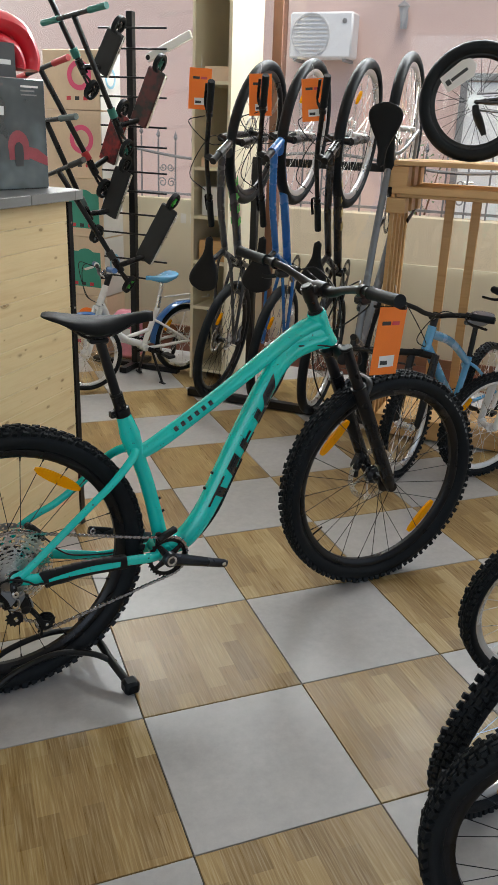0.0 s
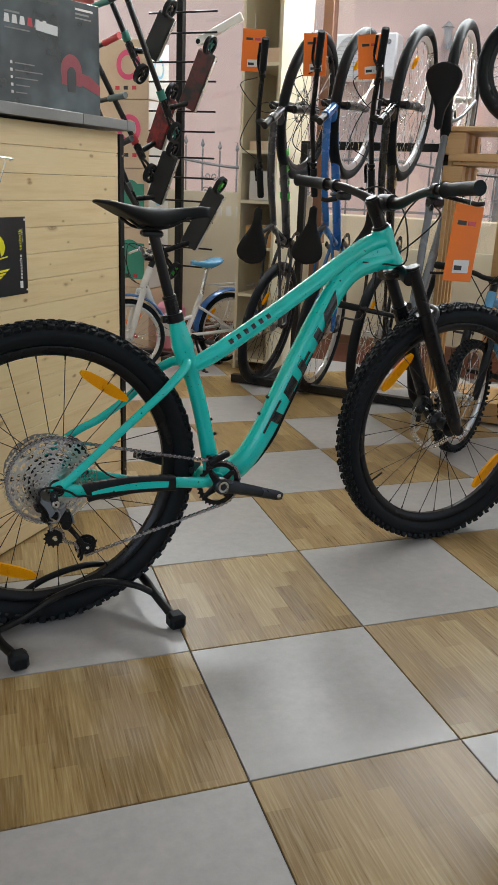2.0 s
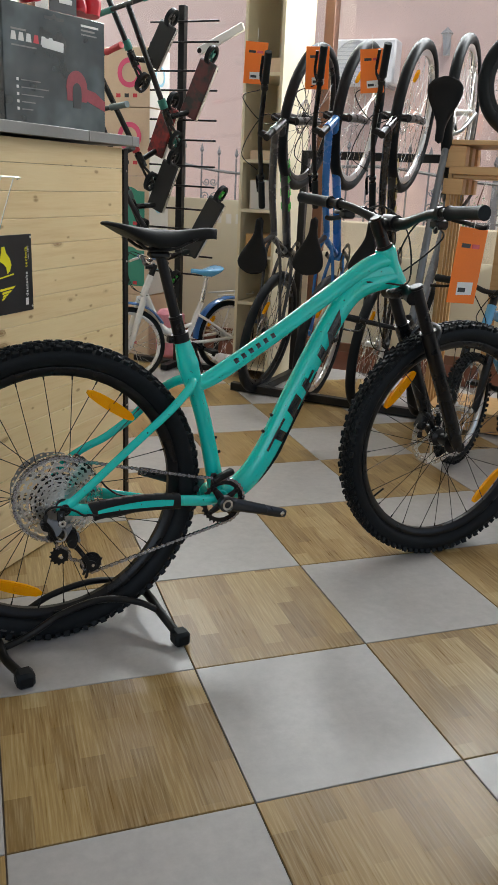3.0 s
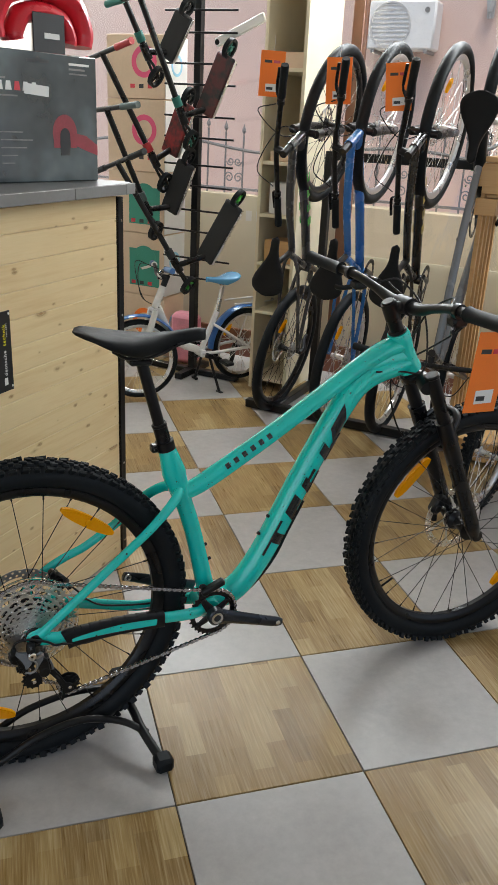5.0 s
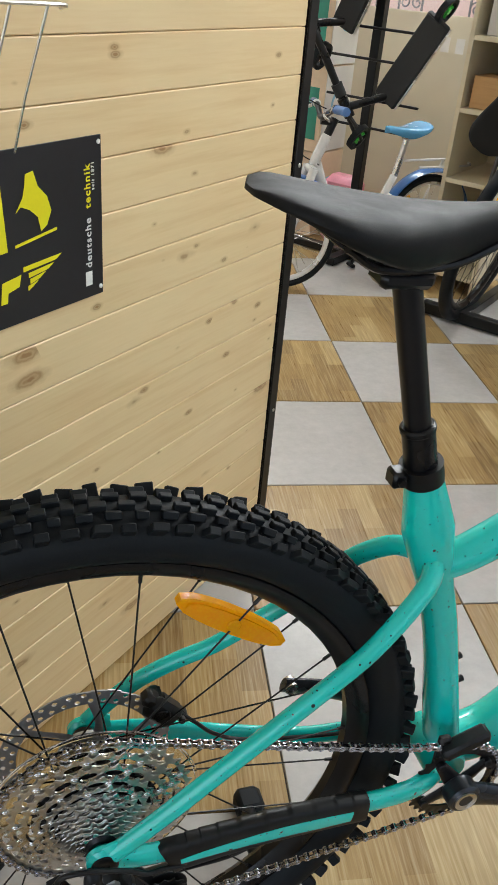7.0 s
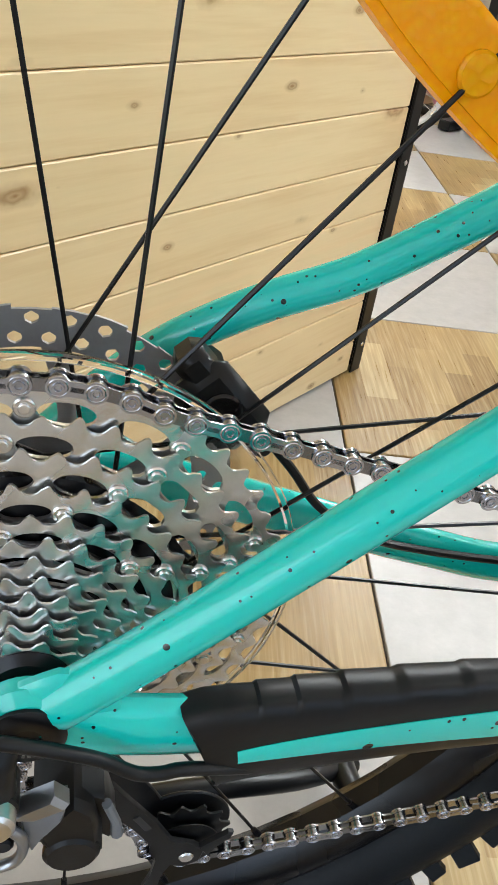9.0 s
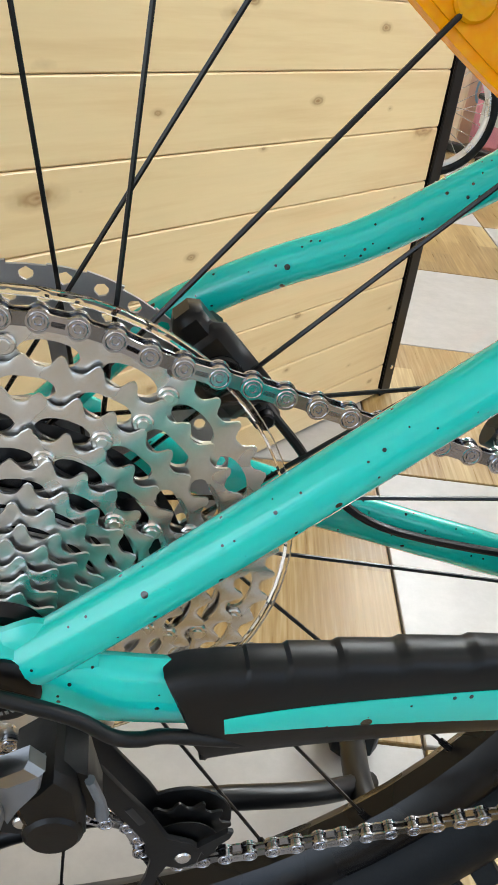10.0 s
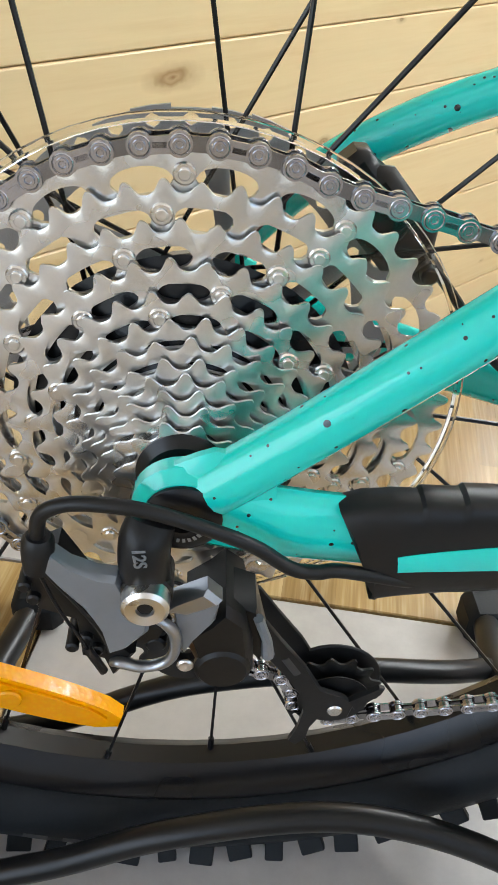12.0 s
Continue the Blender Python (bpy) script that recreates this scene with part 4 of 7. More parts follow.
    for k in range(4):
        th = radians(35 + 90 * k)
        sp4.tube([(0.430, -0.058, 0.312), (0.430 + 0.046 * math.cos(th), -0.054, 0.312 + 0.046 * math.sin(th))], [(0.004, 0.013), (0.0035, 0.007)], 8)
        sp4.disc((0.430 + 0.046 * math.cos(th), -0.048, 0.312 + 0.046 * math.sin(th)), (0.430 + 0.046 * math.cos(th), -0.059, 0.312 + 0.046 * math.sin(th)), 0.006, 12, bevel=0.001)
    part("chainring_spider", sp4, BLACK, b)
    part("chain_guide", Mesh().box((0.428, -0.053, 0.383), (0.062, 0.020, 0.017), Matrix.Rotation(radians(-22), 4, "Y"), bevel=0.004).box((0.405, -0.046, 0.366), (0.016, 0.010, 0.05), bevel=0.003), PLASTIC, b, "black plastic chain guide")
    # chain over the largest cog, through the cage, round the ring
    R1, R2 = 0.1031, 0.0607
    up, low = (0.004, 0.2300), (0.0820, 0.1930)
    pts = arc((0.430, 0.312), R2, radians(-80), radians(80), 14)
    pts += [(0.36, 0.3885), (0.27, 0.4100), (0.20, 0.4275), (0.135, 0.4437), (0.097, 0.4535), (0.072, 0.4600)]
    pts += arc((REAR[0], REAR[2]), R1, radians(60), radians(268), 44)
    pts += arc(up, 0.023, radians(115), radians(-30), 8)
    pts += arc(low, 0.023, radians(160), radians(275), 8)
    path = []
    for x, z in pts:
        f = min(1, max(0, (x - 0.07) / 0.32))
        path.append(V(x, -(0.0305 + 0.0205 * f), z))
    path.append(path[0])
    seglen = [(q - p).length for p, q in zip(path, path[1:])]
    total = sum(seglen)
    count = int(round(total / 0.0127 / 2)) * 2
    lm = link_meshes()
    chain = new("chain")
    chain.parent = b
    tagged(chain, "bright steel bicycle chain")
    def along(s):
        s %= total
        for p, q, sl in zip(path, path[1:], seglen):
            if s <= sl:
                return p + (q - p) * (s / sl)
            s -= sl
        return path[-1].copy()
    for k in range(count):
        a, d = along(total * k / count), along(total * (k + 1) / count)
        x = (d - a).normalized()
        y = V(0, 1, 0) - x * x.y
        y.normalize()
        z = x.cross(y)
        mt = Matrix((x, y, z)).transposed().to_4x4()
        mt.translation = (a + d) / 2
        part("link", lm["outer" if k % 2 else "inner"], None, chain, at=mt)
    # rear derailleur
    flat = lambda y: Matrix(((1, 0, 0, 0), (0, 0, -1, y), (0, 1, 0, 0), (0, 0, 0, 1)))

    def slab(outline, y, thick, bevel=0.0012):
        """A plate across y with a chamfered outer face; thick grows outwards."""
        cx, cz = sum(p[0] for p in outline) / len(outline), sum(p[1] for p in outline) / len(outline)
        small = []
        for x, z in outline:
            d = math.hypot(x - cx, z - cz)
            f = max(0.2, 1 - bevel / max(d, 1e-4))
            small.append((cx + (x - cx) * f, cz + (z - cz) * f))
        k = len(outline)
        rows = [[(x, y, z) for x, z in outline], [(x, y - thick + bevel, z) for x, z in outline], [(x, y - thick, z) for x, z in small]]
        faces = [tuple(range(k)), tuple(2 * k + q for q in reversed(range(k)))]
        faces += [(r * k + q, r * k + (q + 1) % k, (r + 1) * k + (q + 1) % k, (r + 1) * k + q) for r in range(2) for q in range(k)]
        return Mesh().add([p for r in rows for p in r], faces)

    block = Mesh().tube(spline([(-0.0060, -0.0915, 0.3700), (-0.0080, -0.0935, 0.3645), (-0.0088, -0.0950, 0.3560), (-0.0080, -0.0950, 0.3440)], 4), [(0.0045, 0.0085), (0.0080, 0.0092), (0.0088, 0.0092), (0.0080, 0.0088)], 18)
    block.disc((-0.0080, -0.084, 0.3430), (-0.0080, -0.1015, 0.3430), 0.0094, 26, bevel=0.0015)
    der = part("rear_derailleur", block, PLASTIC, b, "grey and black long-cage rear derailleur")
    turn = Matrix.Translation((-0.0118, -0.1040, 0.3690)) @ Matrix.Rotation(radians(90), 4, "X") @ Matrix.Rotation(radians(-86), 4, "Z")
    lettering("print", "12S", 0.0062, GREYMETAL, turn, der)
    link = [(-0.0448, 0.3578), (-0.0400, 0.3625), (-0.0338, 0.3560), (-0.0249, 0.3516), (-0.0180, 0.3505), (-0.0150, 0.3442), (-0.0140, 0.3350), (-0.0098, 0.3304), (-0.0073, 0.3257), (-0.0080, 0.3217), (-0.0166, 0.3120), (-0.0222, 0.3095), (-0.0245, 0.3215), (-0.0312, 0.3350), (-0.0392, 0.3478)]
    part("outer_link", slab(link, -0.0935, 0.0070, 0.0020), GREYMETAL, der, "dark blue-grey metal link")
    part("link_edge", Mesh().tube(spline([(-0.0450, -0.0975, 0.3562), (-0.0390, -0.0980, 0.3462), (-0.0312, -0.0985, 0.3335), (-0.0246, -0.0985, 0.3200), (-0.0226, -0.0980, 0.3090)], 4), 0.0012, 8), PLASTIC, der)
    under = [(-0.0526, 0.3455), (-0.0400, 0.3520), (-0.0245, 0.3215), (-0.0210, 0.3080), (-0.0140, 0.2990), (-0.0223, 0.2860), (-0.0250, 0.2960), (-0.0345, 0.2975), (-0.0355, 0.3230), (-0.0500, 0.3285)]
    part("inner_link", slab(under, -0.0760, 0.0165, 0.0025), PLASTIC, der)
    for x, z in ((-0.0318, 0.3115), (-0.0281, 0.3053), (-0.0374, 0.3071), (-0.0516, 0.3401), (-0.0490, 0.3336)):
        part("limit_screw", Mesh().disc((x, -0.080, z), (x, -0.0955, z), 0.0026, 12, bevel=0.0008), PLASTIC, der)
    bolt = part("pivot_bolt", Mesh().lathe([(0.0, -0.1060), (0.0030, -0.1060), (0.0033, -0.1075), (0.0070, -0.1082), (0.0084, -0.1068), (0.0086, -0.1010), (0.0, -0.1010)], (-0.0080, 0, 0.3430), (0, 1, 0), 32), STEEL, der, "silver pivot bolt with a hex socket")
    part("socket", Mesh().disc((-0.0080, -0.1055, 0.3430), (-0.0080, -0.1068, 0.3430), 0.0028, 6), PLASTIC, bolt)
    # the parallelogram's front arm: lit upper and shaded lower face, painted in two metals
    part("arm", slab([(0.0000, 0.3330), (0.0134, 0.3400), (0.0190, 0.3338), (0.0056, 0.3262), (-0.0030, 0.3290)], -0.0880, 0.0085, 0.0022), SILVERARM, der, "silver-grey cast arm")
    part("arm_shaded_face", slab([(0.0010, 0.3270), (0.0185, 0.3318), (0.0168, 0.3198), (0.0082, 0.3071), (0.0046, 0.3005), (0.0020, 0.3060)], -0.0850, 0.0075, 0.0016), GREYMETAL, der, "lower face of the cast arm, painted darker as shaded")
    part("hook", Mesh().tube(spline([(-0.0065, -0.0955, 0.3262), (-0.0015, -0.0960, 0.3225), (0.0014, -0.0955, 0.3165), (0.0017, -0.0945, 0.3071), (-0.0018, -0.0940, 0.2985), (-0.0113, -0.0940, 0.2952), (-0.0200, -0.0940, 0.2980), (-0.0232, -0.0930, 0.2965)], 5), [(0.0020, 0.0016), (0.0024, 0.0022), (0.0024, 0.0024), (0.0024, 0.0022), (0.0026, 0.0020), (0.0026, 0.0020), (0.0018, 0.0016)], 12), SILVERARM, der, "bright curved lower edge")
    part("link_pin", Mesh().disc((-0.0060, -0.0840, 0.3040), (-0.0060, -0.0915, 0.3040), 0.0042, 16, bevel=0.001).box((-0.0085, -0.0860, 0.3105), (0.014, 0.010, 0.016), Matrix.Rotation(radians(25), 4, "Y"), bevel=0.003), PLASTIC, der)
    knuckle = slab([(0.0050, 0.3000), (0.0070, 0.2882), (0.0110, 0.2760), (0.0165, 0.2672), (0.0228, 0.2640), (0.0290, 0.2672), (0.0335, 0.2750), (0.0330, 0.2900), (0.0290, 0.3080), (0.0211, 0.3149), (0.0150, 0.3080)], -0.0480, 0.0350, 0.0035)
    part("knuckle", knuckle.disc((0.0205, -0.0780, 0.2790), (0.0205, -0.0845, 0.2790), 0.0120, 26, bevel=0.002), PLASTIC, der)
    part("clutch_cover", slab([(0.0220, 0.3130), (0.0337, 0.3080), (0.0362, 0.2960), (0.0399, 0.2798), (0.0370, 0.2749), (0.0310, 0.2800), (0.0270, 0.2960)], -0.0560, 0.0200, 0.0025), PLASTIC, der)
    part("clutch_lever", Mesh().tube([(0.0345, -0.0770, 0.3040), (0.0388, -0.0765, 0.2900), (0.0398, -0.0755, 0.2790)], [(0.0025, 0.0022), (0.0025, 0.0022), (0.0030, 0.0030)], 8), GREYMETAL, der)
    part("cable_stop", Mesh().lathe([(0.0, 0.0075), (0.0042, 0.0075), (0.0056, 0.0055), (0.0058, 0.0000), (0.0050, -0.0080), (0.0, -0.0080)], (-0.0442, -0.0965, 0.3600), (0.12, 0, 1), 18), PLASTIC, der)
    plate = [(0.0300, 0.2700), (0.0400, 0.2640), (0.0500, 0.2480), (0.0640, 0.2270), (0.0735, 0.2085), (0.0855, 0.2030), (0.0920, 0.1960), (0.0900, 0.1860), (0.0820, 0.1820), (0.0745, 0.1845), (0.0705, 0.1760), (0.0690, 0.1660), (0.0640, 0.1600), (0.0600, 0.1640), (0.0640, 0.1760), (0.0660, 0.1900), (0.0640, 0.2030), (0.0540, 0.2210), (0.0410, 0.2400), (0.0290, 0.2530)]
    prong = [(0.0885, 0.1990), (0.1035, 0.2105), (0.1065, 0.2095), (0.1055, 0.2055), (0.0925, 0.1920)]
    for yy, deep in ((-0.0400, 0.0030), (-0.0220, 0.0020)):
        cage = slab(plate, yy, deep, 0.0008)
        if deep > 0.0025:
            side_arm = slab(prong, yy - 0.0002, deep - 0.0002, 0.0008)
            cage.add(side_arm.v, side_arm.f)
        else:
            cage.disc((low[0], yy, low[1]), (low[0], yy - deep, low[1]), 0.0275, 30, bevel=0.0006)
        part("cage", cage, PLASTIC, der, "black pulley cage with open arms")
    part("cage_slot", Mesh().tube([(0.0530, -0.0432, 0.2345), (0.0600, -0.0432, 0.2225)], (0.0006, 0.0020), 8), INK, der)
    for (x, z) in (up, low):
        pw = cog_mesh(13, 0, 0.006, 4, 0.0025, window=False)
        pw.moved(Matrix.Translation((x, -0.0305, z)) @ Matrix.Diagonal((0.96, 1, 0.96, 1)))
        pw = part("pulley", pw, PLASTIC, der)
        part("pulley_disc", Mesh().lathe([(0.019, -0.0365), (0.019, -0.0370), (0.006, -0.0375), (0.006, -0.0365)], (x, 0, z), (0, 1, 0), 28, closed=True), PLASTIC, pw)
        part("pulley_bolt", Mesh().disc((x, -0.0425, z), (x, -0.0448, z), 0.0042, 14, bevel=0.0008), STEEL, pw)
    part("shift_cable", Mesh().tube(spline([(0.30, -0.066, 0.326), (0.20, -0.072, 0.332), (0.12, -0.083, 0.3320), (0.090, -0.090, 0.3400), (0.0604, -0.0955, 0.3510), (0.0516, -0.0965, 0.3512), (0.0420, -0.0975, 0.3541), (0.0300, -0.098, 0.3640), (0.0166, -0.099, 0.3720), (-0.0024, -0.0998, 0.3805), (-0.0168, -0.100, 0.3840), (-0.0320, -0.0985, 0.3832), (-0.0413, -0.0975, 0.3775), (-0.0440, -0.0967, 0.3660)], 6), 0.0027, 10), PLASTIC, b, "black shift cable housing")
    part("cable_end", Mesh().tube(spline([(-0.0444, -0.0970, 0.3480), (-0.0400, -0.0980, 0.3340), (-0.0340, -0.0980, 0.3190), (-0.0310, -0.0980, 0.3107)], 5), 0.0007, 6).tube([(-0.0312, -0.0980, 0.3115), (-0.0255, -0.0980, 0.2975)], 0.0018, 8), BLACK, b)
    # rear brake
    cal = part("rear_caliper", Mesh().box((0.0790, 0.050, 0.4360), (0.018, 0.026, 0.024), Matrix.Rotation(radians(35), 4, "Y"), bevel=0.006).box((0.0955, 0.050, 0.4180), (0.040, 0.022, 0.018), Matrix.Rotation(radians(50), 4, "Y"), bevel=0.005).box((0.1105, 0.052, 0.4010), (0.020, 0.016, 0.014), Matrix.Rotation(radians(50), 4, "Y"), bevel=0.004), PLASTIC, b, "black brake caliper")
    part("caliper_half", Mesh().box((0.0870, 0.0345, 0.4285), (0.046, 0.014, 0.030), Matrix.Rotation(radians(48), 4, "Y"), bevel=0.006).box((0.0740, 0.0400, 0.4470), (0.020, 0.020, 0.016), Matrix.Rotation(radians(48), 4, "Y"), bevel=0.004), PLASTIC, cal)
    part("piston_cap", Mesh().disc((0.0855, 0.0255, 0.430), (0.0855, 0.0285, 0.430), 0.0095, 18, bevel=0.002), BLACK, cal)
    part("caliper_bolt", Mesh().disc((0.1115, 0.038, 0.401), (0.1115, 0.050, 0.401), 0.0042, 10, bevel=0.001), BLACK, cal)
    part("brake_hose", Mesh().tube(spline([(0.104, 0.046, 0.414), (0.130, 0.048, 0.384), (0.156, 0.054, 0.350), (0.20, 0.058, 0.322), (0.30, 0.055, 0.304), (0.38, 0.045, 0.308)], 6), 0.0025, 8), PLASTIC, b)
    # fork
    ax = Vector(FRONT)
    crown = HEAD_B + hd * 0.022
    def s_part(name, m, mat, parent, label="", smooth=40):
        return part(name, m.moved(STEER), mat, parent, label, smooth)
    side = V(0, 1, 0)
    fk = s_part("fork", Mesh().tube([crown + V(0.006, -0.066, -0.004), crown + V(0.010, -0.03, 0.006), crown + V(0.010, 0.03, 0.006), crown + V(0.006, 0.066, -0.004)], (0.022, 0.021), 16, ref=(1, 0, 0)).lathe([(0.0, 0.0), (0.030, 0.0), (0.031, 0.008), (0.027, 0.02), (0.0, 0.02)], HEAD_B + hd * 0.004, hd, 24), FORKBLACK, b, "black suspension fork")
    for s in (-1, 1):
        top, bot = crown + V(0.012, s * 0.062, 0.024), ax + V(-0.018, s * 0.062, 0.03)
        ld = (bot - top).normalized()
        s_part("stanchion", Mesh().tube([top, top + ld * 0.22], 0.0172, 18).disc(top - ld * 0.006, top + ld * 0.004, 0.0195, 18, bevel=0.003), BLACK, fk)
        m0 = top + ld * 0.135
        s_part("lower_leg", Mesh().tube(spline([m0, m0 + ld * 0.02, top + ld * 0.33, bot - ld * 0.02, bot, ax + V(0.002, s * 0.060, -0.006)], 5), [(0.0235, 0.0245), (0.0215, 0.0225), (0.0205, 0.0215), (0.0185, 0.021), (0.018, 0.021), (0.012, 0.016)], 16).disc(ax + V(0, s * 0.049, 0), ax + V(0, s * 0.073, 0), 0.0165, 20, bevel=0.003), FORKBLACK, fk)
    bt = crown + (ax - crown).normalized() * 0.155
    s_part("brace", Mesh().tube(spline([bt + V(0.020, -0.058, -0.006), bt + V(0.055, -0.038, 0.034), bt + V(0.062, 0, 0.042), bt + V(0.055, 0.038, 0.034), bt + V(0.020, 0.058, -0.006)], 5), (0.012, 0.010), 10, ref=(1, 0, 0)), FORKBLACK, fk)
    s_part("front_caliper", Mesh().box(ax + V(-0.060, 0.050, 0.055), (0.030, 0.032, 0.058), Matrix.Rotation(radians(25), 4, "Y"), bevel=0.006).disc(ax + V(-0.066, 0.028, 0.045), ax + V(-0.066, 0.036, 0.045), 0.010, 14, bevel=0.002).tube([ax + V(-0.062, 0.052, 0.02), ax + V(-0.062, 0.052, 0.0)], 0.009, 12), PLASTIC, b, "black brake caliper")
    s_part("front_hose", Mesh().tube(spline([ax + V(-0.058, 0.055, 0.088), ax + V(-0.085, 0.058, 0.17), crown + V(0.03, 0.07, -0.17), crown + V(-0.01, 0.08, -0.02), crown + V(0.02, 0.07, 0.15), crown + V(0.00, 0.16, 0.21)], 8), 0.0025, 8), PLASTIC, b)
    # stem, bar, controls, turned a little against the fork
    def b_part(name, m, mat, parent, label="", smooth=40):
        return part(name, m.moved(BAR_TURN), mat, parent, label, smooth)
    st_c = HEAD_T - hd * 0.062
    clamp = st_c + V(0.040, 0, 0.012)
    b_part("headset_spacer", Mesh().tube([HEAD_T, HEAD_T - hd * 0.045], 0.0175, 20).disc(HEAD_T - hd * 0.001, HEAD_T - hd * 0.010, 0.0235, 20, bevel=0.003), BLACK, b)
    stem = b_part("stem", Mesh().tube([HEAD_T - hd * 0.042, HEAD_T - hd * 0.084], 0.0195, 20).tube([st_c, clamp], (0.019, 0.016), 14).tube([clamp + V(0, -0.026, 0), clamp + V(0, 0.026, 0)], 0.0215, 20, ref=(1, 0, 0)).disc(HEAD_T - hd * 0.084, HEAD_T - hd * 0.090, 0.0165, 16, bevel=0.002), SATIN, b)
    bar_pts = []
    for y in (-0.40, -0.30, -0.20, -0.12, -0.05, 0.05, 0.12, 0.20, 0.30, 0.40):
        f = min(1, max(0, (abs(y) - 0.05) / 0.13))
        bar_pts.append(clamp + V(-0.13 * max(0, abs(y) - 0.05), y, 0.034 * f + 0.06 * max(0, abs(y) - 0.18)))
    bar = b_part("handlebar", Mesh().tube(spline(bar_pts, 5), [(0.0112, 0.0112)] * 4 + [(0.0158, 0.0158)] * 2 + [(0.0112, 0.0112)] * 4, 14, ref=(1, 0, 0)), SATIN, b, "black riser handlebar")
    def bar_at(y):
        f = min(1, max(0, (abs(y) - 0.05) / 0.13))
        return clamp + V(-0.13 * max(0, abs(y) - 0.05), y, 0.034 * f + 0.06 * max(0, abs(y) - 0.18))
    for s in (-1, 1):
        gp = [bar_at(s * y) for y in (0.265, 0.27, 0.31, 0.35, 0.398, 0.403)]
        b_part("grip", Mesh().tube(gp, [0.0185, 0.0165, 0.0158, 0.0158, 0.0165, 0.0175], 18, ref=(1, 0, 0)), RUBBER, bar, "black rubber grip")
        p, q = bar_at(s * 0.225), bar_at(s * 0.205)
        lv = b_part("brake_lever", Mesh().tube([p + V(0, -0.007, 0), p + V(0, 0.007, 0)], 0.017, 16, ref=(1, 0, 0)).tube(spline([p + V(0.012, -s * 0.02, -0.006), p + V(0.036, -s * 0.045, -0.010), p + V(0.040, -s * 0.075, -0.010)], 4), (0.009, 0.009), 10).tube(spline([p + V(0.040, -s * 0.01, -0.012), p + V(0.055, s * 0.04, -0.020), p + V(0.052, s * 0.09, -0.026), p + V(0.056, s * 0.11, -0.024)], 5), (0.004, 0.006), 8), BLACK, bar, "black hydraulic brake lever")
        b_part("brake_tube", Mesh().tube(spline([p + V(0.040, -s * 0.075, -0.010), p + V(0.075, -s * 0.12, 0.0), p + V(0.085, -s * 0.22, -0.06), HEAD_T + V(0.055, -s * 0.05, -0.08), HEAD_T + V(0.0, -s * 0.028, -0.09), HEAD_T + V(-0.07, -s * 0.03, -0.085)], 6), 0.0025, 8), PLASTIC, lv)
        b_part("shifter", Mesh().box(q + V(0.014, 0, -0.026), (0.040, 0.034, 0.024), bevel=0.006).tube(spline([q + V(0.0, s * 0.01, -0.034), q + V(-0.022, s * 0.03, -0.040), q + V(-0.03, s * 0.045, -0.038)], 4), (0.004, 0.007), 8), PLASTIC, bar, "black shift lever")
    b_part("shifter_cable", Mesh().tube(spline([bar_at(-0.19) + V(0.02, 0, -0.03), bar_at(-0.12) + V(0.09, 0, -0.05), HEAD_T + V(0.09, 0.0, -0.05), HEAD_T + V(0.04, 0.04, -0.09), HEAD_T + V(-0.06, 0.03, -0.10)], 7), 0.0024, 8), PLASTIC, b)
    return b


# rear disc's steel, darkened to paint in the shadow it lies in
DISCSHADED = plain("shaded_disc_steel", (0.34, 0.34, 0.345), 0.42, 0.6, vary=0.12, relief=0.05)
PRINTDARK = plain("dark_tyre_print", (0.035, 0.036, 0.038), 0.5, vary=0.1, relief=0.0)
PRINTGREY = plain("tyre_print", (0.16, 0.16, 0.155) , 0.6, vary=0.1, relief=0.0)
SILVERARM = plain("silver_cast_metal", (0.36, 0.37, 0.39), 0.28, 0.9, vary=0.1, relief=0.05)
CHAINDARK = plain("dark_chain_steel", (0.24, 0.24, 0.25), 0.22, 1.0, vary=0.12, relief=0.04)
CLEARDISC = clear("clear_plastic", (0.97, 0.97, 0.96), 0.03, 1.35)
GREYCRANK = plain("dark_grey_crank", (0.045, 0.048, 0.055), 0.28, 0.6, vary=0.12, relief=0.04)
main_bike()


# ---- wheel stand ----
def wheel_stand():
    st = thing("bike_stand", BIKE_AT, "black tubular steel floor stand holding a rear wheel", "bike stand")
    for s in (-1, 1):
        y = s * 0.052
        part("side_tube", Mesh().tube(spline([(0.250, s * 0.095, 0.048), (0.19, s * 0.066, 0.080), (0.10, y, 0.100), (0.0, y, 0.084), (-0.080, y, 0.046), (-0.150, y, 0.027), (-0.198, y, 0.046), (-0.212, y, 0.11), (-0.196, y, 0.21), (-0.180, y, 0.32), (-0.178, y, 0.50), (-0.21, y, 0.58), (-0.29, y, 0.60), (-0.37, s * 0.045, 0.56), (-0.394, s * 0.02, 0.54), (-0.396, 0.0, 0.535)], 6), 0.0085, 12), SATIN, st, "bent black steel tube")
    for x, z, hw in ((0.238, 0.066, 0.165), (-0.150, 0.034, 0.178)):
        bar = part("cross_tube", Mesh().tube(spline([(x + 0.02, -hw, 0.022), (x, -hw * 0.55, z - 0.01), (x - 0.002, -0.04, z), (x - 0.002, 0.04, z), (x, hw * 0.55, z - 0.01), (x + 0.02, hw, 0.022)], 5), 0.011, 12, ref=(1, 0, 0)), SATIN, st, "black steel leg tube")
        for s in (-1, 1):
            m = Mesh().box((x + 0.023, s * (hw + 0.006), 0.019), (0.042, 0.044, 0.038), bevel=0.008)
            part("foot", m, RUBBER, bar, "black rubber foot")
    return st


wheel_stand()


# ---- counter and what stands on it ----
FRONT_AT = Matrix.Translation((0.035, 1.585, 0)) @ Matrix.Rotation(radians(49.5), 4, "Z")


